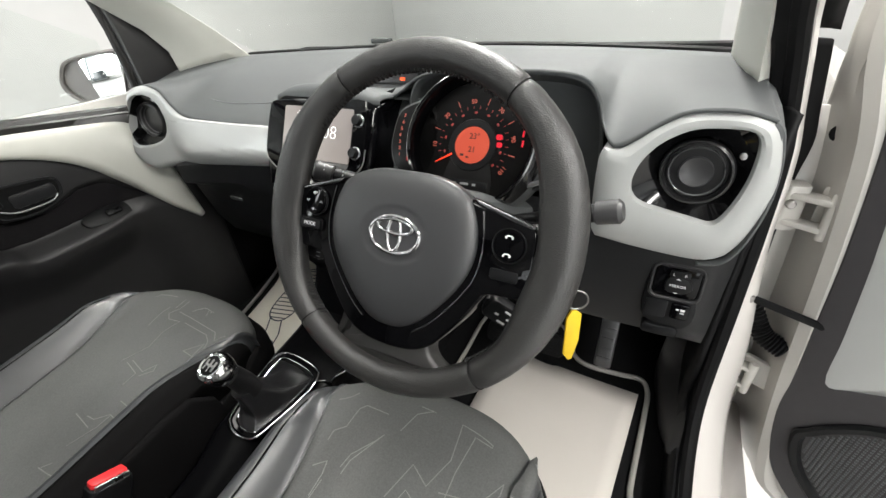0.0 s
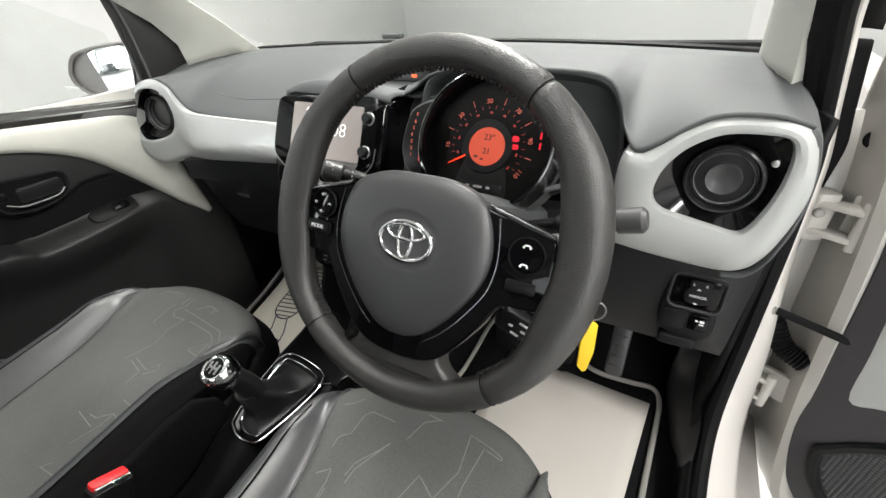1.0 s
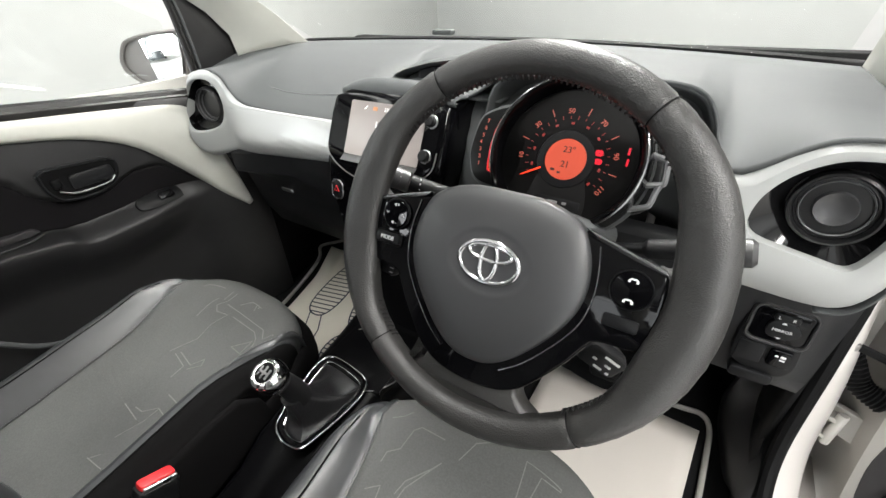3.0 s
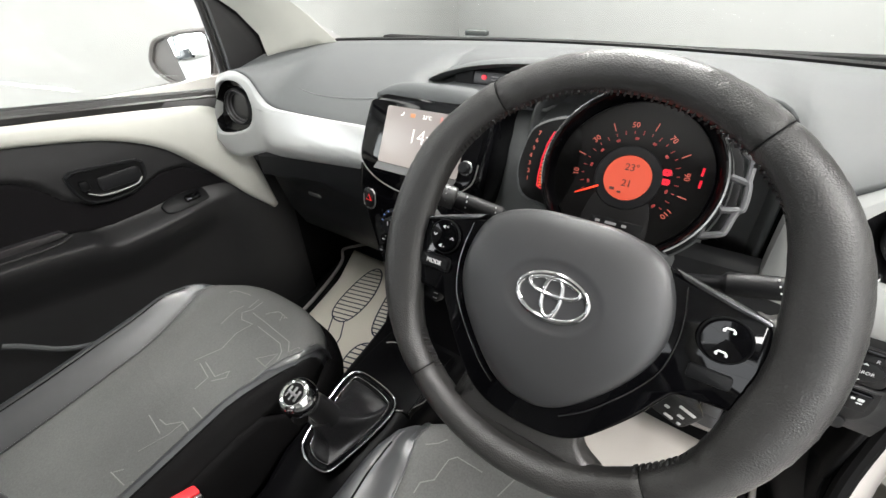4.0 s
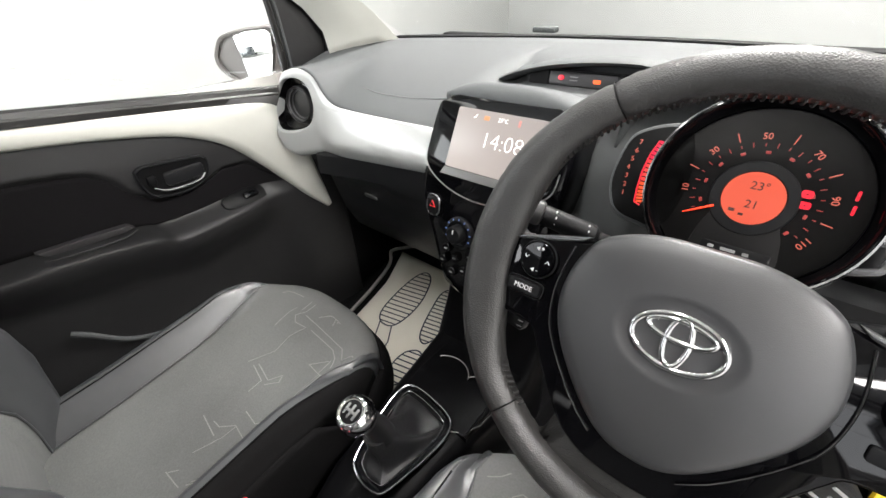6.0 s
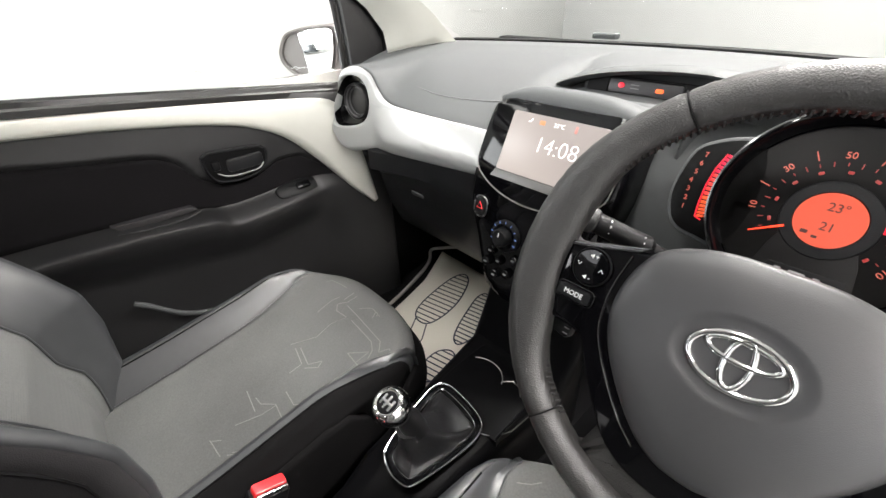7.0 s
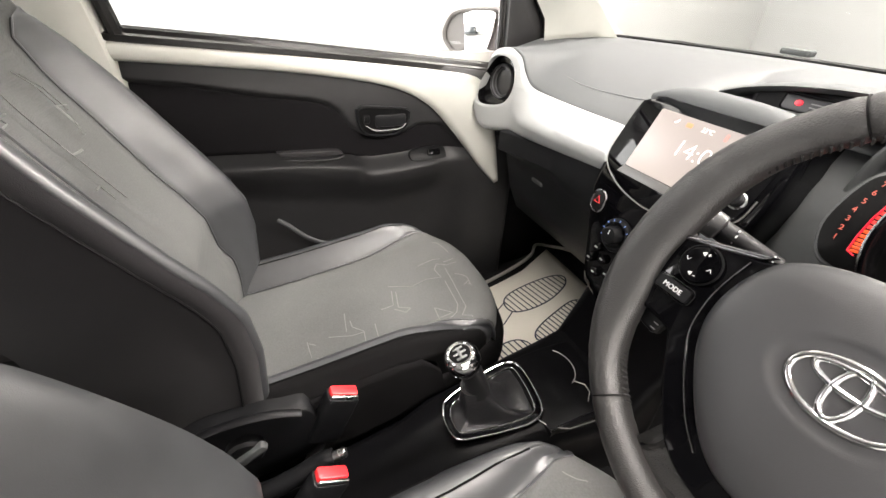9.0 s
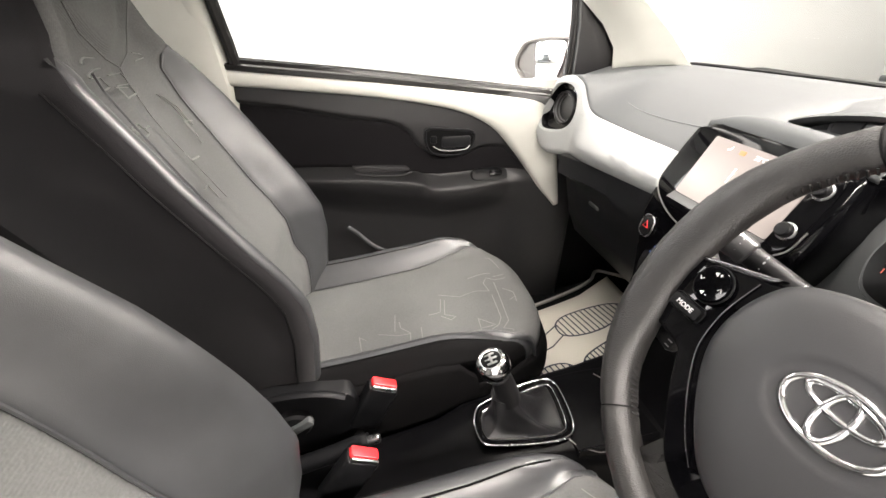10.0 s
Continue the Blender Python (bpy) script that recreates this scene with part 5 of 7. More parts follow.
for a0, a1 in ((53, 124), (124, 231), (231, 309), (309, 413)):
    part("rim_cover", rim_arc(a0, a1, 60), LEATHER, wheel, "worn black leather rim cover", sharp=70)
g = []
for a0 in (53, 124, 231, 309):
    a = radians(a0)
    g.append(tube([mr @ V((RW + (RT - 0.0004) * math.cos(t)) * math.cos(a), (RW + (RT - 0.0004) * math.cos(t)) * math.sin(a), 1.08 * (RT - 0.0004) * math.sin(t) - 0.004) for t in (2 * math.pi * j / 20 for j in range(20))], 0.0006, 6, True))
for q in g:
    part("seam_thread", q, RUBBER, wheel)
# stitching along the inner edge of the rim
g = []
for k in range(190):
    a = radians(54 + 357.0 * k / 190)
    deg = math.degrees(a) % 360
    if 233 < deg < 307 or 160 < deg < 194 or deg > 346 or deg < 16:
        continue
    t0, t1 = radians(166), radians(196)
    pts_ = []
    for t, da in ((t0, 0.0), ((t0 + t1) / 2, 0.008), (t1, 0.016)):
        q = RT + (0.0014 if da == 0.008 else 0.0005)
        pts_.append(mr @ V((RW + q * math.cos(t)) * math.cos(a + da), (RW + q * math.cos(t)) * math.sin(a + da), 1.08 * q * math.sin(t) - 0.004))
    g.append(tube(pts_, 0.0010, 5))
tagged(part("stitching", join(*g), STITCH, wheel, "raised dark grey stitching"), kind="stuff")
half = [(0.0, 0.0515), (0.030, 0.0508), (0.055, 0.0445), (0.0725, 0.034), (0.0815, 0.019), (0.0865, 0.002), (0.0878, -0.016), (0.0845, -0.034), (0.0755, -0.0535), (0.061, -0.074), (0.045, -0.092), (0.030, -0.1045), (0.015, -0.1115), (0.0, -0.113)]
padp = round_poly(half + [(-x, y) for x, y in half[1:-1]][::-1], 4)
rows = []
for s, d in ((0.97, -0.022), (1.0, -0.014), (1.0, -0.004), (0.99, -0.0008), (0.965, 0.0016), (0.92, 0.0036), (0.85, 0.0052), (0.74, 0.0068), (0.64, 0.0079)):
    rows.append([mw @ V(x * s, -0.022 + (y + 0.022) * s, d) for x, y in padp])
# the face dips into an oval dish under the emblem
dish = by_angle(oval(0.0435, 0.0325, 48, 0, -0.0145), len(padp), 0, -0.0145)
start = min(range(len(dish)), key=lambda i: math.hypot(dish[i][0] - 0.0, dish[i][1] - 0.018))
sgn = -1
dish = [dish[(start + sgn * i) % len(dish)] for i in range(len(dish))]
for s, d in ((1.0, 0.0088), (0.95, 0.0089), (0.88, 0.0082), (0.80, 0.0074), (0.4, 0.0074), (0.03, 0.0074)):
    rows.append([mw @ V(x * s, -0.0145 + (y + 0.0145) * s, d) for x, y in dish])
part("hub_pad", loft(rows, ring=True, caps=True), PADM, wheel, "satin charcoal airbag cover")
for a_, b_, c_, w_ in ((0.0318, 0.0214, -0.0145, 0.0052), (0.0232, 0.0096, -0.0062, 0.0048), (0.0100, 0.0196, -0.0142, 0.0048)):
    part("emblem_ring", frame_ring(oval(a_, b_, 56, 0.0008, c_), oval(a_ - w_, b_ - w_, 56, 0.0008, c_), mw, 0.004, 0.0016, 0.0104), BADGE, wheel, "chrome oval emblem ring", sharp=60)
trim = [(0.0, 0.040), (0.05, 0.0400), (0.062, 0.0375), (0.082, 0.0300), (0.115, 0.0235), (0.138, 0.0165), (0.1430, 0.004), (0.1440, -0.025), (0.1415, -0.044), (0.135, -0.0505), (0.106, -0.0535), (0.0975, -0.062), (0.086, -0.081), (0.068, -0.105), (0.051, -0.1230), (0.03, -0.1330), (0.0, -0.136)]
tp = round_poly(trim + [(-x, y) for x, y in trim[1:-1]][::-1], 4)
part("spoke_trim", prism(tp, mw, 0.022, 0.003, -0.003), PIANO, wheel, "gloss black spoke trim", sharp=50)
for sx in (1, -1):
    part("spoke", prism([(sx * x, y) for x, y in round_poly([(0.130, 0.0135), (0.140, 0.019), (0.150, 0.026), (0.160, 0.036), (0.166, 0.0), (0.163, -0.062), (0.150, -0.058), (0.140, -0.0500), (0.128, -0.047)], 4)], mw, 0.022, 0.005, -0.0045), LEATHER, wheel, "leather covered spoke", sharp=50)
    # strip and bead put the gloss trim's edge highlights in as metal
    part("edge_highlight", prism([(sx * x, y) for x, y in ((0.0765, 0.0350), (0.083, 0.0335), (0.115, 0.0245), (0.1385, 0.0180), (0.1405, 0.0155), (0.137, 0.0145), (0.115, 0.0195), (0.084, 0.0285))], mw, 0.006, 0.0015, -0.0012), EDGE_GLOSS, wheel, "smoky strip drawing the highlight on the spoke's gloss edge")
    part("bead_highlight", tube(curve([mw @ V(sx * x, y, -0.0022) for x, y in ((0.0880, 0.024), (0.0925, 0.000), (0.0930, -0.020), (0.0890, -0.042), (0.078, -0.062), (0.063, -0.082), (0.048, -0.0985), (0.032, -0.111))], 5), 0.0008, 6), DARKCHROME, wheel)
part("lower_spoke", prism(round_poly([(-0.060, -0.100), (-0.052, -0.123), (-0.058, -0.137), (-0.075, -0.149), (-0.05, -0.158), (0.0, -0.166), (0.05, -0.158), (0.075, -0.149), (0.058, -0.137), (0.052, -0.123), (0.060, -0.100), (0.0, -0.11)], 4), mw, 0.022, 0.005, -0.006), LEATHER, wheel, "leather covered lower spoke", sharp=50)


def ring_button(cx, cy, name, label):
    b = part(name, lathe([(0.0150, -0.008), (0.0150, 0.0008), (0.0140, 0.0025), (0.006, 0.0016), (0.0005, 0.0014)], mw @ pose(cx, cy, 0), 36), PIANO, wheel, label)
    part("button_ring", lathe([(0.0148, 0.0002), (0.0158, 0.0008), (0.0166, -0.0004), (0.0158, -0.0020)], mw @ pose(cx, cy, 0), 36, True), DASHLOW, b)
    return b


b = ring_button(-0.1135, 0.0035, "audio_button", "round black audio button with white symbols")
tri_ = lambda cx, cy, r, a0: prism([(cx + r * math.cos(radians(a0 + 120 * k)), cy + r * math.sin(radians(a0 + 120 * k))) for k in range(3)], mw @ pose(-0.1135, 0.0035, 0), 0.0008, 0.0001, 0.0030)
chev = lambda cx, cy, s: tube([mw @ V(-0.1135 + cx - 0.0018, 0.0035 + cy + s * 0.0012, 0.0030), mw @ V(-0.1135 + cx, 0.0035 + cy - s * 0.0012, 0.0030), mw @ V(-0.1135 + cx + 0.0018, 0.0035 + cy + s * 0.0012, 0.0030)], 0.00035, 5)
part("symbols", join(tri_(-0.0015, 0.0092, 0.0020, 180), tri_(-0.0015, -0.0092, 0.0020, 180), chev(-0.0095, 0, 1), chev(0.0095, 0, -1), letters("+", 0.0055, mw @ pose(-0.1110, 0.0130, 0.0031)), letters("-", 0.0055, mw @ pose(-0.1110, -0.0055, 0.0031))), MARK, b)
b = part("mode_button", prism(rrect(0.0300, 0.0112, 0.003, 4, -0.1185, -0.0232), mw, 0.006, 0.001, 0.0016), DASHLOW, wheel, "black mode button")
part("mode_label", letters("MODE", 0.0060, mw @ pose(-0.1185, -0.0232, 0.0019)), MARK, b)
part("mode_rim", tube([mw @ V(x, y, -0.0012) for x, y in rrect(0.0335, 0.0142, 0.0045, 4, -0.1185, -0.0232)], 0.0005, 6, True), DASHLOW, b)
b = ring_button(0.1185, -0.003, "phone_button", "round black phone button with white symbols")
hs = lambda cy, s: join(tube([mw @ V(0.1185 + x, -0.003 + cy + s * y, 0.0030) for x, y in ((-0.0034, -0.0004), (-0.0018, 0.0010), (0.0018, 0.0010), (0.0034, -0.0004))], 0.00075, 6), block(mw @ pose(0.1185 - 0.0030, -0.003 + cy - s * 0.0008, 0.0030), 0.0020, 0.0020, 0.001, 0.0006, 0.0003), block(mw @ pose(0.1185 + 0.0030, -0.003 + cy - s * 0.0008, 0.0030), 0.0020, 0.0020, 0.001, 0.0006, 0.0003))
part("symbols", join(hs(0.0082, 1), hs(-0.0085, 1)), MARK, b)
part("blank_switch", prism(rrect(0.0275, 0.0105, 0.0025, 4, 0.1175, -0.0315), mw, 0.006, 0.001, -0.0012), DASHLOW, wheel, "dark grey blank switch")

ps = part("paddle_switch", block(mw @ pose(-0.130, -0.058, -0.024, 0, 0, -8), 0.032, 0.018, 0.014, 0.004, 0.003), DASHLOW, wheel, "black rear switch with white marks")
for y in (-0.062, -0.067, -0.072):
    part("switch_mark", prism(rrect(0.005, 0.0010, 0.0004, 2, -0.1185, y + 0.008), mw, 0.001, 0.0002, -0.0165), GREYMARK, ps)

# ---- passenger door ----
pdoor = thing("passenger_door", (-0.70, 0.45, 0.30), "closed passenger door with dark panel and cream upper trim", "car door")


STEP = [(-0.02, 0.965), (0.17, 0.941), (0.307, 0.915), (0.3945, 0.903), (0.435, 0.893), (0.460, 0.876), (0.484, 0.838), (0.5186, 0.814), (0.565, 0.805), (0.60, 0.806), (0.63, 0.818), (0.655, 0.829), (0.708, 0.829), (0.76, 0.79), (0.82, 0.72)]
ARM_RIDGE = [(0.0, 0.775), (0.22, 0.767), (0.34, 0.760), (0.41, 0.752), (0.46, 0.744), (0.482, 0.740), (0.494, 0.734), (0.506, 0.722), (0.518, 0.715), (0.535, 0.712), (0.60, 0.714), (0.68, 0.720), (0.75, 0.724), (0.82, 0.722)]
ARM_LOW = [(0.0, 0.70), (0.23, 0.690), (0.31, 0.660), (0.45, 0.640), (0.54, 0.622), (0.68, 0.637), (0.82, 0.665)]


def door_x(y, z):
    """The inner face of the passenger door."""
    x = -0.668 + 0.066 * smooth01(0.66, 0.90, y) * smooth01(1.0, 0.86, z)
    x += -0.018 * smooth01(0.86, 1.02, z)
    zr, zw = lerp_table(ARM_RIDGE, y), 0.022 + 0.020 * smooth01(0.49, 0.52, y)
    amp = (0.052 - 0.010 * smooth01(0.485, 0.512, y)) * smooth01(0.81, 0.66, y)
    x -= 0.013 * smooth01(0.0, 0.012, lerp_table(STEP, y) - z) * smooth01(0.80, 0.72, y)
    x += amp * (smooth01(zr + zw, zr, z) if z > zr else smooth01(lerp_table(ARM_LOW, y) - 0.02, zr, z))
    x += 0.010 * smooth01(0.60, 0.50, z) * smooth01(0.85, 0.70, y)
    return x


ys = [-0.02 + 0.93 * k / 110 for k in range(111)]
top = lambda y: lerp_table([(-0.02, 1.032), (0.08, 1.024), (0.36, 0.996), (0.83, 0.945), (0.95, 0.93)], y)


def door_heights(y):
    """Heights that follow the armrest's ridge along the door."""
    zr, zw = lerp_table(ARM_RIDGE, y), 0.022 + 0.020 * smooth01(0.49, 0.52, y)
    return [0.33 + (zr - 0.33) * k / 50 for k in range(50)] + [zr + zw * k / 12 for k in range(12)] + [zr + zw + (1.03 - zr - zw) * k / 60 for k in range(61)]


rows = [[(door_x(y, min(z, top(y))), y, min(z, top(y))) for z in door_heights(y)] for y in ys]
part("door_panel", loft(rows), DOORM, pdoor, "dark grained door panel with moulded armrest", thick=0.01, sharp=60)
rows = []
for k in range(60):
    y = 0.0 + 0.79 * k / 59
    zb = lerp_table(ARM_RIDGE, y) + 0.020 + 0.018 * smooth01(0.49, 0.52, y)
    za = max(zb + 0.0005, lerp_table(STEP, y) - 0.011)
    rows.append([(door_x(y, zb + (za - zb) * j / 12) + 0.0016, y, zb + (za - zb) * j / 12) for j in range(13)])
part("door_insert", loft(rows), DOORCLOTH, pdoor, "black cloth insert of the door panel", thick=0.001, sharp=60)
tp_ = curve([(-0.02, 1.022, 0), (0.05, 1.014, 0), (0.2, 0.999, 0), (0.36, 0.983, 0), (0.55, 0.963, 0), (0.70, 0.946, 0), (0.80, 0.930, 0), (0.825, 0.89, 0), (0.838, 0.83, 0), (0.850, 0.76, 0), (0.862, 0.672, 0)], 5)
bt_ = curve([(-0.02, 0.996, 0), (0.05, 0.988, 0), (0.2, 0.974, 0), (0.36, 0.958, 0), (0.5, 0.937, 0), (0.6, 0.913, 0), (0.68, 0.872, 0), (0.735, 0.815, 0), (0.775, 0.765, 0), (0.812, 0.715, 0), (0.858, 0.668, 0)], 5)
rows = []
for p, q in zip(tp_, bt_):
    r = []
    for k in range(7):
        c = p.lerp(q, k / 6)
        r.append((door_x(c.x, c.y) + 0.005 - 0.004 * abs(k / 3 - 1) ** 4, c.x, c.y))
    rows.append(r)
part("upper_trim", loft(rows), CREAM, pdoor, "cream upper door trim with a pointed tail", thick=0.006)
rows = []
for k in range(12):
    y = 0.0 + 0.90 * k / 11
    z = lerp_table([(0.0, 1.036), (0.08, 1.028), (0.36, 1.001), (0.85, 0.946), (0.95, 0.936)], y)
    rows.append([(-0.686, y, z - 0.018), (-0.676, y, z - 0.012), (-0.677, y, z - 0.002), (-0.684, y, z + 0.001), (-0.690, y, z - 0.003), (-0.694, y, z + 0.008), (-0.702, y, z + 0.012), (-0.712, y, z + 0.010), (-0.716, y, z - 0.02)])
part("belt_strip", loft(rows), GLOSSRUB, pdoor, "black rubber strip along the window sill", thick=0.003)
# window frame: rear upright, front sail triangle, pane
part("rear_window_channel", tube(curve([(-0.690, 0.085, 1.02), (-0.685, 0.075, 1.10), (-0.665, 0.05, 1.25), (-0.62, 0.0, 1.38)], 4), 0.013, 8), GLOSSRUB, pdoor)
part("frame_trim", loft([[p + V(0.012, -0.02, 0), p + V(0.02, -0.045, 0), p + V(0.012, -0.075, 0)] for p in curve([(-0.690, 0.08, 0.985), (-0.690, 0.080, 1.05), (-0.678, 0.068, 1.15), (-0.65, 0.03, 1.28), (-0.60, -0.03, 1.39)], 4)]), CREAM, pdoor, thick=0.006)
part("upper_window_channel", tube(curve([(-0.62, 0.0, 1.38), (-0.61, 0.25, 1.38), (-0.615, 0.50, 1.34), (-0.65, 0.70, 1.28), (-0.69, 0.865, 1.215)], 5), 0.014, 8), GLOSSRUB, pdoor)
sail_o = [(0.888, 0.955), (0.888, 1.05), (0.884, 1.10), (0.876, 1.16), (0.866, 1.21), (0.905, 1.157), (0.938, 1.124), (0.966, 1.10), (0.990, 1.067), (1.006, 1.034), (1.003, 1.0), (0.99, 0.955)]
msail = axes((-0.70, 0, 0), (0, 1, 0), (0, 0, 1))
part("sail_panel", prism(round_poly(sail_o, 2), msail, 0.02, 0.003, 0.0), DOORM, pdoor, "dark triangular mirror sail panel")
part("sail_seal", tube(curve([msail @ V(y, z, 0.006) for y, z in ((0.84, 1.235), (0.905, 1.165), (0.94, 1.132), (0.970, 1.107), (0.996, 1.072), (1.013, 1.036), (1.010, 1.0), (1.0, 0.96))], 4), 0.012, 8), RUBBER, pdoor)
part("quarter_upright", tube([msail @ V(y, z, 0.002) for y, z in ((0.884, 0.935), (0.883, 1.03), (0.879, 1.12), (0.866, 1.21))], 0.008, 8), GLOSSRUB, pdoor)
part("upright_bead", tube([msail @ V(y, z, 0.004) for y, z in ((0.899, 0.94), (0.898, 1.03), (0.894, 1.11), (0.883, 1.18))], 0.004, 8), DASH, pdoor)
pane = part("window_pane", loft([[(-0.705, 0.07, 1.0), (-0.69, 0.05, 1.2), (-0.63, -0.01, 1.38)], [(-0.705, 0.45, 0.97), (-0.69, 0.42, 1.2), (-0.63, 0.4, 1.33)], [(-0.705, 0.86, 0.94), (-0.70, 0.85, 1.03), (-0.685, 0.84, 1.10)]]), GLASS, pdoor, "clear side window pane", thick=0.003)
pane.visible_shadow = False
# handle
mh = axes((-0.664, 0, 0), (0, 1, 0), (0, 0, 1))
ho = round_poly([(0.499, 0.864), (0.508, 0.878), (0.56, 0.875), (0.622, 0.868), (0.633, 0.858), (0.631, 0.836), (0.617, 0.816), (0.585, 0.805), (0.545, 0.805), (0.516, 0.813), (0.502, 0.834)], 4)
hi = by_angle([(0.565 + (x - 0.565) * 0.91, 0.838 + (y - 0.838) * 0.87) for x, y in ho], 40, 0.565, 0.838)
ho = by_angle(ho, 40, 0.565, 0.838)
hb = part("handle_bezel", frame_ring(ho, hi, mh, 0.01, 0.003, 0.006), GLOVE, pdoor, "black door handle surround")
part("handle_cup", moved(loft([[(x, y, 0.003) for x, y in hi], [(0.565 + (x - 0.565) * 0.95, 0.838 + (y - 0.838) * 0.9, -0.003) for x, y in hi], [(0.565 + (x - 0.565) * 0.8, 0.838 + (y - 0.838) * 0.7, -0.006) for x, y in hi]], ring=True, caps=True), mh), RUBBER, hb)
part("handle_lever", tube(curve([mh @ V(y, z, d) for y, z, d in ((0.520, 0.832, 0.004), (0.540, 0.822, 0.008), (0.575, 0.8195, 0.010), (0.605, 0.822, 0.009), (0.618, 0.830, 0.004))], 4), 0.0044, 10, flat=0.7), CHROME, hb, "chrome door pull lever")
part("lever_plate", block(mh @ pose(0.582, 0.841, 0.001), 0.078, 0.030, 0.010, 0.008, 0.004), GLOVE, hb, "black door lever plate")
part("lock_tab", block(mh @ pose(0.522, 0.848, 0.003), 0.016, 0.02, 0.012, 0.004), DASHLOW, hb)
# pull pocket, window switch, map pocket lip
part("pull_pocket", prism([(0.312, 0.786), (0.40, 0.782), (0.452, 0.778), (0.461, 0.769), (0.445, 0.7655), (0.327, 0.770)], axes((-0.664, 0, 0), (0, 1, 0), (0, 0, 1)), 0.02, 0.003, 0.0), DOOR2, pdoor, "grey door pull pocket")
part("pocket_lip", tube(curve([(-0.655, 0.318, 0.772), (-0.648, 0.36, 0.768), (-0.648, 0.43, 0.7635), (-0.655, 0.462, 0.768)], 4), 0.0025, 8), DOORM, pdoor)
xs_w = door_x(0.690, 0.744) + 0.004
msw = axes((xs_w - 0.004, 0.690, 0.746), (0, 1, 0.01), (-0.62, 0, 0.78))
sw = part("switch_base", prism(round_poly([(-0.062, 0.0), (-0.05, 0.016), (0.0, 0.020), (0.05, 0.014), (0.066, -0.002), (0.045, -0.018), (-0.045, -0.018)], 4), msw, 0.02, 0.004, 0.004), DASHLOW, pdoor, "oval black window switch base")
part("window_switch", block(msw @ pose(0.004, 0.0, 0.007), 0.034, 0.016, 0.012, 0.004, 0.002), PIANO, sw, "black window switch")
part("map_pocket_lip", tube(curve([(-0.645, 0.285, 0.626), (-0.64, 0.305, 0.612), (-0.638, 0.325, 0.590), (-0.640, 0.348, 0.565), (-0.645, 0.38, 0.542), (-0.650, 0.43, 0.520)], 5), 0.0055, 8), DASH, pdoor)
part("outer_skin", block(pose(-0.735, 0.44, 0.65), 0.03, 1.0, 0.66, 0.008), PAINT, pdoor)

# door mirror outside the passenger window
dm = thing("door_mirror", (-0.74, 0.88, 0.96), "black-cased passenger door mirror", "door mirror")
mm = axes((-0.92, 0.909, 0.994), (0.872, 0.489, 0), (0, 0, 1))
mo = round_poly([(-0.1045, -0.004), (-0.0985, 0.0185), (-0.070, 0.054), (-0.012, 0.069), (0.05, 0.0745), (0.090, 0.075), (0.101, 0.055), (0.088, 0.0), (0.066, -0.048), (0.040, -0.067), (0.005, -0.072), (-0.060, -0.055), (-0.096, -0.028)], 4)
mg = [(-0.002 + (x + 0.002) * 0.895, 0.002 + (y - 0.002) * 0.885) for x, y in mo]
rows = [[(x * s, y * s, d) for x, y in mo] for s, d in ((0.885, 0.002), (0.90, 0.005), (0.96, 0.006), (1.0, 0.003), (1.015, -0.006), (1.0, -0.03), (0.9, -0.065), (0.7, -0.085), (0.3, -0.10))]
part("mirror_case", moved(loft([[(x, y, -0.004) for x, y in mg], [(x, y, 0.003) for x, y in mg]] + rows[2:], ring=True, caps=True), mm), CASE, dm, "grey plastic mirror case")
part("mirror_glass", prism(mg, mm @ pose(0, 0, 0, 1.0, -9.0, 0), 0.003, 0.0005, 0.0), MIRRORM, dm, "silvered mirror glass")
part("mirror_arm", tube([(-0.845, 1.005, 0.950), (-0.81, 0.985, 0.945), (-0.77, 0.965, 0.945)], [0.02, 0.022, 0.024], 12, flat=0.7), RUBBER, dm)

# ---- seats ----
SXP = -0.318


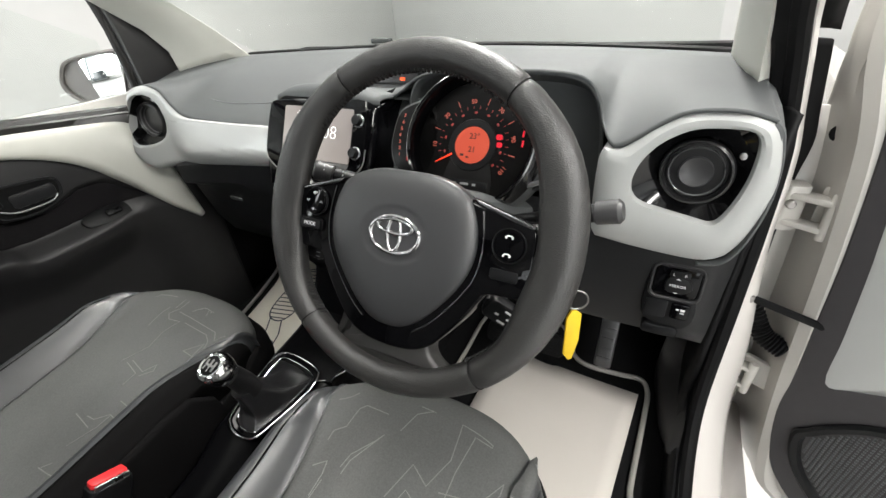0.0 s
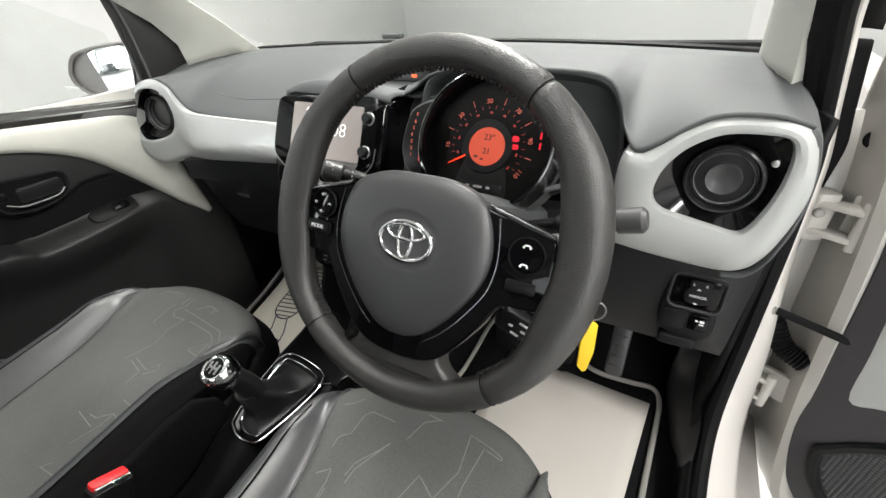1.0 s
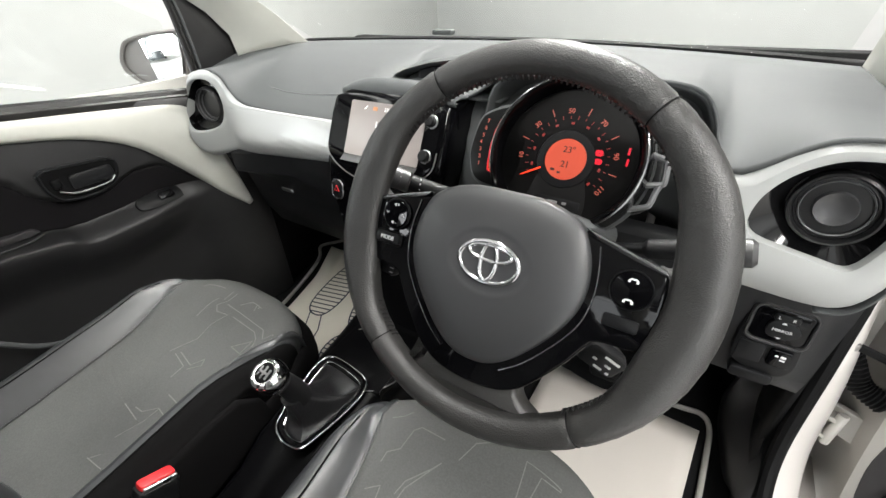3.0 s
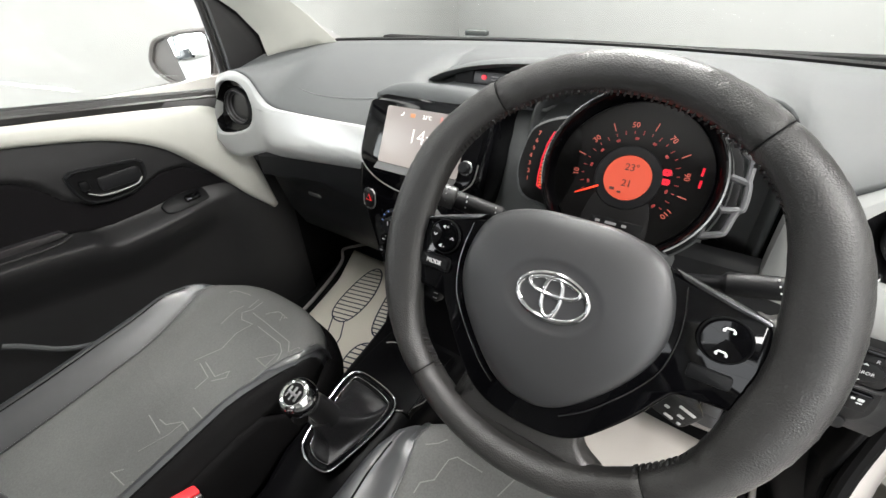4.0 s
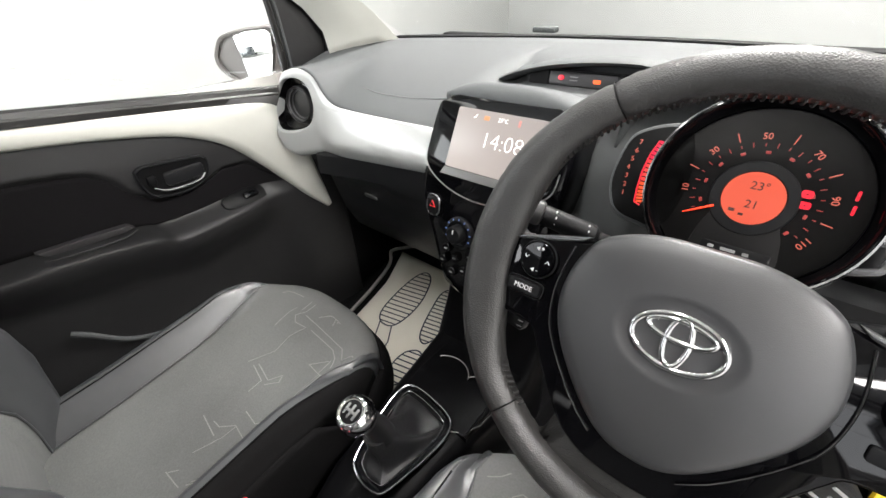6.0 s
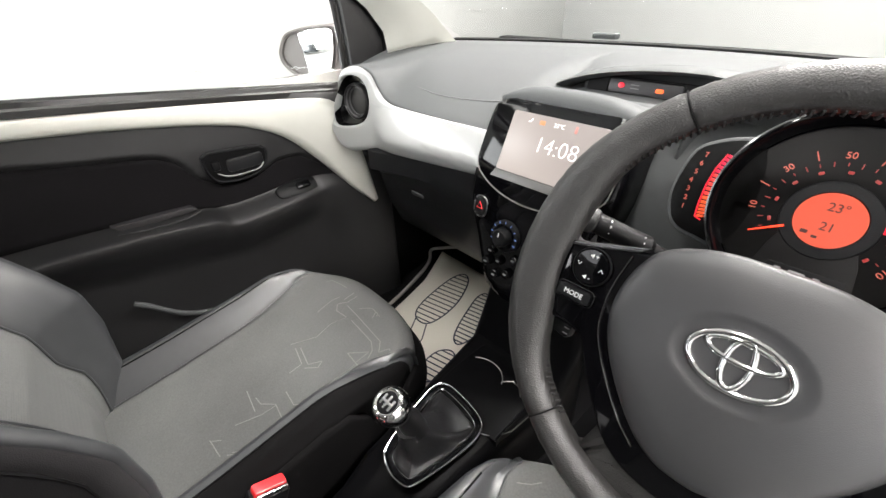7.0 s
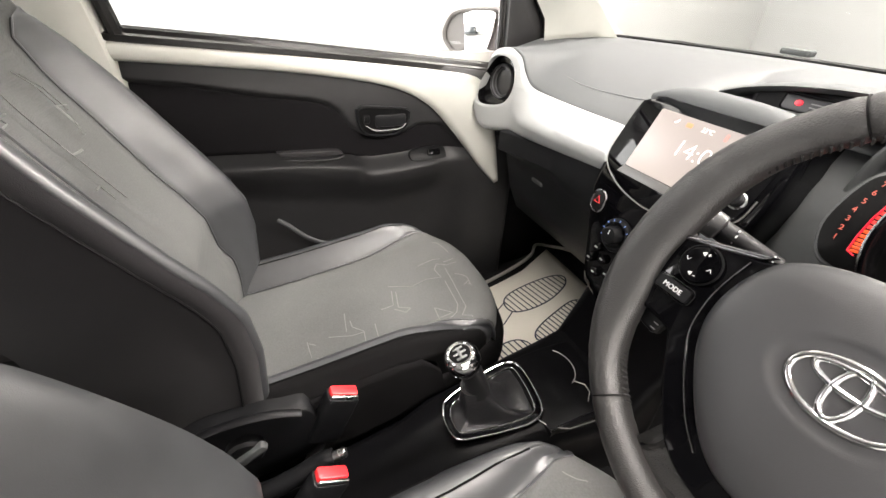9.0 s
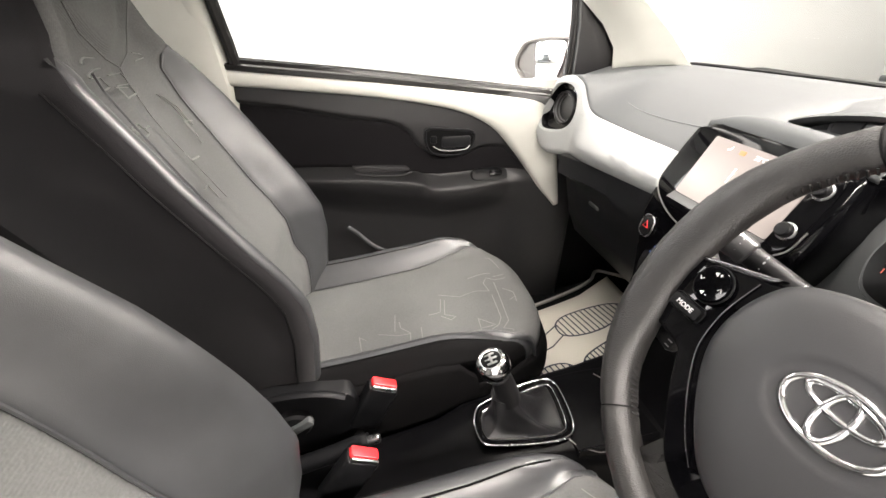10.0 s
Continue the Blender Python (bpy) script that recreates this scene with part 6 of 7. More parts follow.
def seat(lean=0.0):
    s = thing("front_seat", (SXP, 0.40, 0.34), "grey patterned fabric passenger seat with dark leatherette bolsters", "car seat", "front seats")
    HWC = 0.198
    yfront = lambda a: 0.50 + 0.172 * max(0.0, 1 - abs(a) ** 3) ** 0.5
    SEAM = [(0.16, 0.64), (0.42, 0.65), (0.50, 0.70), (0.545, 0.77), (0.585, 0.87), (0.62, 0.90)]
    SEAM_DOOR = [(0.16, 0.64), (0.42, 0.66), (0.50, 0.74), (0.545, 0.86), (0.575, 0.95), (0.62, 0.98)]
    aseam = lambda y, side: lerp_table(SEAM_DOOR if lean and side > 0 else SEAM, y)

    def top_z(a, y):
        z = lerp_table([(0.18, 0.572), (0.30, 0.585), (0.45, 0.607), (0.56, 0.626), (0.62, 0.632), (0.68, 0.632)], y)
        z += 0.040 * smooth01(0.60, 0.86 if lean or a < 0 else 0.75, abs(a)) * (smooth01(0.61, 0.50, y) if a < 0 else smooth01(0.60, 0.43, y))
        z -= 0.006 * math.exp(-((abs(a) - aseam(y, a)) / 0.035) ** 2)
        z -= 0.026 * smooth01(0.90, 1.0, abs(a))
        return z

    def cushion_line(a_of, n=26):
        r = []
        for k in range(n + 1):
            f = k / n
            yf = yfront(a_of(0.6))
            y = 0.16 + (yf - 0.05 - 0.16) * f
            a = a_of(y)
            yf = yfront(a)
            y = 0.16 + (yf - 0.05 - 0.16) * f
            r.append((SXP + a * HWC, y, top_z(a, y)))
        x, y, z = r[-1]
        yf = y + 0.05
        for dy, dz in ((0.018, -0.003), (0.033, -0.010), (0.043, -0.020), (0.049, -0.034), (0.051, -0.055)):
            r.append((x, y + dy, z + dz))
        return r
    cols = [cushion_line(lambda y, t=t: t * aseam(y, t)) for t in [-1 + 2 * k / 24 for k in range(25)]]
    part("seat_cushion", loft(cols), FABRIC, s, "grey woven fabric cushion with embossed lines", thick=0.01, sharp=70)
    for sg in (-1, 1):
        amid = lambda y: min(max(aseam(y, sg) + 0.03, lerp_table([(0.16, 0.90), (0.45, 0.90), (0.53, 0.91), (0.62, 0.94)], y)), (1 + aseam(y, sg)) / 2)
        inb = sg > 0 and not lean
        c1 = [cushion_line(lambda y, t=t: sg * (aseam(y, sg) + 0.004 + (amid(y) - aseam(y, sg) - 0.004) * t)) for t in (0, 0.06, 0.25, 0.5, 0.75, 0.94, 1.0)]
        c2 = [cushion_line(lambda y, t=t: sg * (amid(y) + (1 - amid(y)) * t)) for t in (0, 0.1, 0.3, 0.6, 0.85, 1.0)]
        part("cushion_bolster", loft([[(x, y, z - 0.004) for x, y, z in c1[0]]] + c1), LEATHER2, s, "dark leatherette cushion bolster", thick=0.01, sharp=70)
        part("bolster_edge", loft(c2), CUSHIONSIDE if inb else LEATHER2, s, "black cloth bolster edge" if inb else "", thick=0.01, sharp=70)
        part("bolster_piping", tube([(x, y, z + 0.0003) for x, y, z in c1[0][:-3:2]], 0.0015, 6), LEATHER2, s)
        part("bolster_seam", tube([(x, y, z + 0.0004) for x, y, z in c2[0][:-4:2]], 0.0013, 6), CUSHIONSIDE, s, "dark seam along the bolster")
    # side and front skirt in black cloth
    out = []
    for t in [-1 + 2 * k / 40 for k in range(41)]:
        c = cushion_line(lambda y, t=t: t)
        out.append(c[-1])
    left, right = cushion_line(lambda y: -1.0), cushion_line(lambda y: 1.0)
    ringp = [Vector(p) for p in left[:-1:3]] + [Vector(p) for p in out] + [Vector(p) for p in right[-2::-3]]
    rows = [[p + V(0, 0, 0.002) for p in ringp]]
    for k, (dz, sc) in enumerate(((0.012, 1.03), (0.035, 1.055), (0.08, 1.06), (0.16, 1.02), (0.23, 0.95))):
        rows.append([V(SXP + (p.x - SXP) * (1 + (sc - 1) * 0.6), 0.30 + (p.y - 0.30) * (1 + (sc - 1) * smooth01(0.42, 0.56, p.y)), (p.z if k < 2 else 0.60 + (p.z - 0.60) * 0.3) - dz) for p in ringp])
    part("cushion_side", loft(rows), CUSHIONSIDE, s, "black cloth seat side", thick=0.006)
    # backrest
    YB = [(0.52, 0.215), (0.62, 0.238), (0.70, 0.246), (0.76, 0.240), (0.81, 0.215), (0.88, 0.170), (0.96, 0.118), (1.02, 0.080), (1.08, 0.045), (1.15, 0.026), (1.25, 0.0), (1.33, -0.03)]
    HB = [(0.52, 0.165), (0.60, 0.185), (0.70, 0.193), (0.85, 0.198), (0.95, 0.192), (1.02, 0.178), (1.06, 0.169), (1.085, 0.149), (1.11, 0.123), (1.15, 0.106), (1.20, 0.101), (1.28, 0.098), (1.32, 0.085), (1.335, 0.06)]
    WING = [(0.62, 0.0), (0.70, 0.006), (0.80, 0.009), (0.86, 0.014), (0.94, 0.023), (0.99, 0.025), (1.03, 0.019), (1.07, 0.0)]
    DIP = [(0.52, 0.034), (0.70, 0.072), (0.85, 0.068), (1.0, 0.048), (1.08, 0.028), (1.15, 0.012), (1.35, 0.006)]
    zl = [0.52 + 0.815 * k / 80 for k in range(81)]
    NARROW = lambda z: 1 - 0.11 * smooth01(0.60, 0.80, z) * smooth01(1.14, 0.98, z) * (0 if lean else 1)

    a_out = lambda u: min(1.0, abs(u) ** 2)
    fold_u = lambda z: lerp_table([(0.80, 0.0), (0.90, 0.03), (0.98, 0.055), (1.03, 0.02), (1.07, -0.01)], z)

    def back_pt(u, z):
        h, yb, dip = lerp_table(HB, z), lerp_table(YB, z) + lean * smooth01(0.62, 0.95, z), lerp_table(DIP, z)
        if u > 0 and not lean:
            h *= NARROW(z)
        if u < 0 and not lean:
            h += lerp_table(WING, z) * a_out(u)
        a = abs(u)
        y = yb - dip * (1 - smooth01(0.55, 0.93, a)) - (0.024 if lean or u < 0 else 0.009) * smooth01(0.94, 1.0, a) ** 2
        # the padding folds down the middle and swells into the headrest above a V seam
        y -= 0.007 * math.exp(-((u - fold_u(z)) / 0.07) ** 2) * smooth01(0.78, 0.88, z) * smooth01(1.075, 1.06, z)
        vz = 1.066 + 0.105 * a ** 1.3
        y += 0.010 * smooth01(vz, vz + 0.035, z) * smooth01(1.0, 0.8, a)
        return V(SXP + u * h, y, z)

    def face_pt(u, z, lift=0.0):
        """A point on the padded front of the backrest."""
        n = (back_pt(u + 0.01, z) - back_pt(u - 0.01, z)).cross(back_pt(u, z + 0.004) - back_pt(u, z - 0.004)).normalized()
        return back_pt(u, z) + n * math.copysign(0.0101 + lift, n.y)
    useam = lambda z: lerp_table([(0.5, 0.80), (0.66, 0.80), (0.70, 0.72), (0.85, 0.70), (1.0, 0.72), (1.05, 0.76), (1.075, 0.88), (1.095, 0.985), (1.34, 0.99)], z) * (0.80 + 0.20 * smooth01(1.05, 1.09, z) if lean else 0.93 + 0.07 * smooth01(1.05, 1.09, z))
    bseam = lambda sg, z: useam(z) / (NARROW(z) if sg > 0 else 1) * (0.92 if sg < 0 and not lean and z < 1.08 else 1)
    part("backrest", loft([[back_pt(-bseam(-1, z) + (bseam(-1, z) + bseam(1, z)) * k / 26, z) for k in range(27)] for z in zl]), FABRIC, s, "grey woven fabric backrest with embossed lines", thick=0.01, sharp=70)
    for sg in (-1, 1):
        part("back_bolster", loft([[back_pt(sg * bseam(sg, z), z) + V(0, -0.006, 0)] + [back_pt(sg * (bseam(sg, z) + (1 - bseam(sg, z)) * k / 8), z) for k in range(9)] for z in zl if z < 1.10]), LEATHER2, s, "dark leatherette backrest bolster", thick=0.01, sharp=70)
        part("back_piping", tube([(face_pt(bseam(sg, z), z, 0.001) if sg > 0 else back_pt(-bseam(sg, z), z) + V(0, 0.0012, 0)) for z in zl[:56:2]], 0.0016, 6), LEATHER2, s)
    # back and side shell
    rows = []
    for z in zl:
        h, yb = lerp_table(HB, z), lerp_table(YB, z) + lean * smooth01(0.62, 0.95, z)
        t = lerp_table([(0.52, 0.24), (0.7, 0.26), (0.95, 0.25), (1.1, 0.21), (1.335, 0.12)], z)
        e0 = back_pt(-1, z)
        e1 = back_pt(1, z)
        rows.append([e0 + V(0.0, 0.001, 0), e0 + V(-0.002, -0.02, 0), V(SXP - h * 0.99, yb - 0.6 * t, z), V(SXP - h * 0.9, yb - 0.92 * t, z), V(SXP - h * 0.5, yb - t - 0.01, z), V(SXP + h * 0.5, yb - t - 0.01, z), V(SXP + h * 0.9 * NARROW(z), yb - 0.92 * t, z), V(SXP + h * 0.99 * NARROW(z), yb - 0.6 * t, z), e1 + V(0.002, -0.02, 0), e1 + V(0.0, 0.001, 0)])
    g = loft(rows)
    part("back_shell", g, SEATSIDE, s, "black cloth seat back", thick=0.006)
    part("headrest_cap", loft([[back_pt(-0.99 + 1.98 * k / 10, 1.335) + V(0, -0.01 * j - 0.0, 0.004 - 0.003 * j * (j > 1)) for k in range(11)] for j in range(7)]), FABRIC, s, thick=0.006)
    for sg in (-1, 1):
        part("side_stitch", tube([back_pt(sg, z) + V(sg * 0.0035, -0.026, 0) for z in zl[9:54:2]], 0.0016, 5), RUBBER, s)
    # V seam under the integrated headrest
    part("head_seam", tube([face_pt(u, z, 0.0006) for u, z in ((-0.85, 1.16), (-0.5, 1.11), (-0.2, 1.075), (0, 1.068), (0.2, 1.075), (0.5, 1.11), (0.85, 1.16))], 0.0012, 6), THREAD, s)
    # thin darker line draws the shade in the padding's middle crease
    part("fold_line", tube([face_pt(fold_u(z), z, 0.0004) for z in [1.066 - 0.20 * k / 12 for k in range(13)]], 0.0009, 6), THREAD, s)
    # embossed line pattern

    def emboss(fn, lines, r):
        return join(*[tube([fn(u, v) for u, v in ln], r, 5, flat=0.5) for ln in lines])
    on_c = lambda u, v: V(SXP + u * HWC, min(v, yfront(u) - 0.051), top_z(u, min(v, yfront(u) - 0.051)) + 0.0006)
    on_b = lambda u, z: face_pt(u, z, 0.0004)
    # outlined angular strokes, the fabric's woven motif
    L1 = [[(-0.07, 0.664), (-0.07, 0.598), (-0.13, 0.581), (-0.05, 0.57), (0.1, 0.574), (0.05, 0.544), (0.08, 0.511), (-0.04, 0.47)], [(-0.14, 0.628), (-0.13, 0.597)], [(-0.03, 0.592), (0.16, 0.59), (0.59, 0.583), (0.69, 0.566), (0.74, 0.594)],
          [(0.17, 0.576), (0.53, 0.572), (0.62, 0.562), (0.68, 0.545)], [(0.1, 0.603), (0.27, 0.639), (0.31, 0.614), (0.34, 0.653)], [(0.12, 0.608), (0.24, 0.628), (0.30, 0.606)], [(0.47, 0.53), (0.61, 0.556), (0.61, 0.528), (0.47, 0.53)], [(0.61, 0.528), (0.70, 0.525)],
          [(0.63, 0.526), (0.61, 0.486), (0.62, 0.458), (0.70, 0.466)], [(0.68, 0.525), (0.65, 0.487), (0.64, 0.464)], [(0.04, 0.472), (0.24, 0.464), (0.24, 0.44)], [(0.07, 0.479), (0.29, 0.471), (0.36, 0.491), (0.39, 0.48), (0.3, 0.463)]]
    L1 += [[(0.39, 0.42), (0.55, 0.418), (0.70, 0.45)], [(0.59, 0.42), (0.70, 0.417)], [(0.43, 0.398), (0.57, 0.395), (0.68, 0.395)], [(0.12, 0.374), (0.36, 0.369)], [(0.24, 0.38), (0.33, 0.381), (0.43, 0.398)], [(0.35, 0.337), (0.43, 0.375), (0.44, 0.397)], [(0.55, 0.318), (0.60, 0.331), (0.66, 0.342)],
           [(0.54, 0.311), (0.60, 0.325), (0.66, 0.336)], [(0.32, 0.3), (0.46, 0.302), (0.51, 0.303)], [(0.34, 0.302), (0.39, 0.313)], [(-0.19, 0.543), (-0.22, 0.58), (-0.2, 0.594)], [(-0.52, 0.601), (-0.45, 0.627), (-0.27, 0.624)]]
    if lean:
        L1 = [[(-0.59, 0.525), (-0.59, 0.539), (-0.52, 0.551), (-0.51, 0.581), (-0.47, 0.59), (-0.28, 0.591)], [(-0.70, 0.580), (-0.63, 0.592), (-0.59, 0.603)], [(-0.36, 0.496), (-0.35, 0.515), (-0.22, 0.563), (-0.26, 0.55), (-0.37, 0.522), (-0.39, 0.503)], [(-0.13, 0.577), (-0.08, 0.608), (0.05, 0.625), (-0.08, 0.629)],
              [(-0.01, 0.497), (0.07, 0.545), (0.21, 0.529), (0.29, 0.569), (0.26, 0.622), (0.51, 0.63), (0.51, 0.606), (0.38, 0.61), (0.35, 0.557), (0.35, 0.521)], [(0.3, 0.529), (0.56, 0.539), (0.66, 0.57), (0.66, 0.556), (0.62, 0.539)], [(-0.48, 0.458), (-0.48, 0.486), (-0.5, 0.502), (-0.58, 0.489)],
              [(-0.55, 0.44), (-0.47, 0.452), (-0.46, 0.48)], [(0.02, 0.47), (0.10, 0.515), (0.20, 0.505)], [(-0.30, 0.42), (-0.12, 0.43), (-0.10, 0.47), (-0.22, 0.475)], [(0.2, 0.43), (0.36, 0.45), (0.40, 0.49)]]

    def dense(ln):
        o = []
        for (u1, v1), (u2, v2) in zip(ln, ln[1:]):
            o += [(u1 + (u2 - u1) * j / 5, v1 + (v2 - v1) * j / 5) for j in range(5)]
        return o + [ln[-1]]
    tagged(part("cushion_pattern", emboss(on_c, [dense(l) for l in L1], 0.0008), PATTERN, s, "pale angular embossed pattern"), kind="stuff")
    L2 = [[(0.60, 1.076), (0.50, 1.083), (0.36, 1.079)], [(0.62, 1.062), (0.45, 1.067), (0.36, 1.067)], [(0.32, 1.058), (0.13, 1.057), (0.10, 1.051), (0.12, 1.042)], [(0.34, 1.044), (0.17, 1.040)],
          [(0.62, 1.004), (0.56, 1.003), (0.54, 0.997), (0.42, 0.995)], [(0.62, 0.995), (0.58, 0.989), (0.49, 0.992)], [(-0.29, 1.075), (-0.42, 1.071)], [(-0.23, 1.065), (-0.42, 1.066)],
          [(0.05, 0.943), (0.05, 0.931), (-0.06, 0.931)], [(-0.40, 0.97), (-0.28, 0.975), (-0.28, 0.95)], [(0.30, 0.90), (0.22, 0.90), (0.22, 0.88)],
          [(0.30, 1.045), (0.12, 1.043), (0.10, 1.030), (0.26, 1.029), (0.30, 1.045)], [(0.58, 1.06), (0.44, 1.058), (0.40, 1.046), (0.50, 1.045)], [(0.52, 1.00), (0.40, 1.0), (0.36, 0.985), (0.47, 0.984), (0.52, 1.0)],
          [(0.36, 0.992), (0.28, 0.992)], [(-0.20, 1.02), (-0.30, 1.0), (-0.30, 0.96), (-0.24, 0.94)], [(-0.26, 1.015), (-0.36, 0.995), (-0.36, 0.965)]]
    tagged(part("back_pattern", emboss(on_b, [dense(l) for l in L2], 0.0015), PATTERN, s, "pale angular embossed pattern"), kind="stuff")
    # recliner cover at the tunnel side
    mrec = axes((SXP + 0.196, 0.19, 0.57), (0, 1, 0), (0, 0, 1))
    rc = part("recliner_cover", prism(round_poly([(-0.10, -0.04), (-0.09, 0.02), (-0.04, 0.048), (0.02, 0.050), (0.06, 0.045), (0.10, 0.030), (0.10, -0.06), (0.0, -0.09), (-0.08, -0.08)], 4), mrec, 0.03, 0.006, 0.022), DASHLOW, s, "black plastic recliner cover")
    part("recliner_knob", lathe([(0.026, 0.018), (0.026, 0.034), (0.022, 0.038), (0.003, 0.038)], mrec @ pose(0.005, 0.0, 0), 24), DASHLOW, rc)
    part("knob_grip", block(mrec @ pose(0.012, 0.004, 0.040, 0, 0, 30), 0.05, 0.014, 0.012, 0.005), DASH, rc)
    part("recliner_lever", tube(curve([mrec @ V(x, y, 0.026) for x, y in ((-0.09, 0.028), (-0.05, 0.052), (0.0, 0.060), (0.05, 0.055), (0.085, 0.040))], 4), 0.007, 10, flat=0.6), DASHLOW, rc)
    # slide rails
    for sg in (-1, 1):
        part("slide_rail", block(pose(SXP + sg * 0.17, 0.30, 0.355), 0.035, 0.55, 0.03, 0.006), STEEL, s)
    part("seat_base", block(pose(SXP, 0.36, 0.42), 0.33, 0.40, 0.13, 0.02, 0.01), SEATSIDE, s)
    return s


seat()
seat_d = seat(0.048)
seat_d.location = seat_d.location + V(0.572, -0.014, -0.003)
tagged(seat_d, "grey patterned fabric driver seat with leatherette bolsters by the open door")

# ---- floor console, gear lever, handbrake ----
con = thing("floor_console", (-0.03, 0.45, 0.46), "black plastic floor console between the seats", "floor console")
rows = []
for y, zt, hw in ((-0.15, 0.50, 0.05), (0.10, 0.505, 0.055), (0.30, 0.51, 0.058), (0.42, 0.535, 0.062), (0.47, 0.555, 0.070), (0.55, 0.568, 0.075), (0.63, 0.57, 0.078), (0.70, 0.565, 0.085), (0.76, 0.575, 0.09), (0.80, 0.66, 0.09), (0.82, 0.74, 0.085)):
    hl = hw + 0.022 * smooth01(0.55, 0.68, y)
    rows.append([(-0.03 - hl - 0.014, y, 0.37), (-0.03 - hl - 0.004, y, zt - 0.03), (-0.03 - hl + 0.004, y, zt - 0.008), (-0.03 - hl + 0.018, y, zt), (-0.03, y, zt + 0.001), (-0.03 + hw - 0.018, y, zt), (-0.03 + hw - 0.004, y, zt - 0.008), (-0.03 + hw + 0.004, y, zt - 0.03), (-0.03 + hw + 0.01, y, 0.40)])
part("console_body", loft(rows, caps=True), BLACKMAT, con, sharp=50)
ct = round_poly([(-0.100, 0.625), (-0.090, 0.615), (0.03, 0.612), (0.042, 0.625), (0.046, 0.70), (0.036, 0.765), (-0.03, 0.775), (-0.096, 0.765), (-0.106, 0.70)], 4)
part("cup_tray", prism(ct, pose(0, 0, 0.574), 0.02, 0.004, 0.0), BLACKMAT, con, "gloss black tray in front of the gear lever")
part("cup_rim", tube([V(-0.058, 0.685, 0.577) + V(0.042 * math.cos(radians(a_)), 0.038 * math.sin(radians(a_)), 0) for a_ in range(20, 150, 10)], 0.0009, 8), STEEL, con, "thin steel arc round the cup holder")
part("tray_clip", tube([(-0.020, 0.704, 0.577), (-0.008, 0.716, 0.577), (0.006, 0.714, 0.577), (0.02, 0.70, 0.577)], 0.0009, 8), STEEL, con)
part("tray_edge", tube([(0.012, 0.606, 0.572), (0.034, 0.618, 0.573), (0.047, 0.645, 0.573), (0.050, 0.69, 0.573)], 0.0009, 8), STEEL, con)
gear = thing("gear_lever", (-0.03, 0.54, 0.575), "chrome-topped gear lever in a black gaiter with a chrome frame", "gear lever")
gm = axes((-0.036, 0.552, 0.577), (1, 0, 0), (0, 1, 0))
ring_o = round_poly([(x + 0.036, y - 0.552) for x, y in ((-0.054, 0.479), (-0.030, 0.471), (-0.006, 0.473), (0.006, 0.482), (0.013, 0.515), (0.018, 0.55), (0.020, 0.588), (0.015, 0.611), (0.003, 0.623), (-0.025, 0.630), (-0.065, 0.633), (-0.086, 0.629), (-0.095, 0.614), (-0.091, 0.578), (-0.077, 0.525), (-0.064, 0.490))], 4)
part("gaiter_frame", tube([gm @ V(x, y, 0.001) for x, y in ring_o], 0.0021, 10, True), DARKCHROME, gear, "chrome gaiter frame")
part("gaiter_surround", frame_ring(inset2(ring_o, 0.002), inset2(ring_o, 0.011), gm, 0.012, 0.002, 0.0), PIANO, gear, "gloss black inner frame")
part("inner_bead", tube([gm @ V(x, y, 0.0) for x, y in inset2(ring_o, 0.0112)], 0.0009, 8, True), DARKCHROME, gear, "thin chrome inner bead")
rows = []
ring_i = inset2(ring_o, 0.011)
for f, z, tw in ((0.0, -0.014, 0), (0.02, -0.006, 0.3), (0.12, -0.002, 0.9), (0.26, 0.000, 1.5), (0.40, 0.004, 1.8), (0.54, 0.010, 1.6), (0.66, 0.019, 1.2), (0.77, 0.031, 0.8), (0.87, 0.045, 0.4), (0.94, 0.056, 0.15), (0.98, 0.062, 0)):
    rr = []
    for k, (x, y) in enumerate(ring_i):
        th_ = 2 * math.pi * k / len(ring_i)
        fold = 0.6 * math.sin(3 * th_ + 0.6 + 20 * z) + 0.4 * math.sin(5 * th_ + 2.0 - 30 * z)
        cx, cy = 0.004 - 0.0, -0.022 - 0.3 * max(0.0, z)
        d = Vector((math.cos(th_ + math.pi * 1.25), math.sin(th_ + math.pi * 1.25))) * 0.017
        px, py = x + (cx + d.x - x) * f, y + (cy + d.y - y) * f
        rr.append(gm @ V(px * (1 + 0.045 * tw * fold), py * (1 + 0.045 * tw * fold), z + tw * 0.0056 * fold))
    rows.append(rr)
part("gaiter", loft(rows, ring=True, caps=True), GAITER, gear, "folded black leatherette gaiter", sharp=80)
mk = axes((-0.033, 0.494, 0.700), (1, 0, 0.0), (0, 0.93, 0.36))
part("shaft_collar", tube([(-0.031, 0.521, 0.628), (-0.031, 0.516, 0.650), (-0.031, 0.508, 0.672), (-0.032, 0.502, 0.687)], [0.0195, 0.0175, 0.016, 0.015], 20), VENTBLACK, gear)
kb = part("knob", lathe([(0.0135, -0.026), (0.0175, -0.021), (0.0215, -0.012), (0.0243, -0.003), (0.0250, 0.004), (0.0240, 0.011), (0.0210, 0.0165), (0.0175, 0.0188), (0.0160, 0.0176)], mk, 36), CHROME, gear, "polished chrome gear knob")
part("knob_cap", lathe([(0.0162, 0.0150), (0.0160, 0.0174), (0.010, 0.0184), (0.0005, 0.0186)], mk, 28), RUBBER, kb, "black knob cap")
for x in (-0.008, 0.0, 0.008):
    part("shift_mark", prism(rrect(0.0034, 0.019 if x == 0 else 0.015, 0.0012, 2, x, 0), mk, 0.002, 0.0003, 0.0192), SATIN, kb)
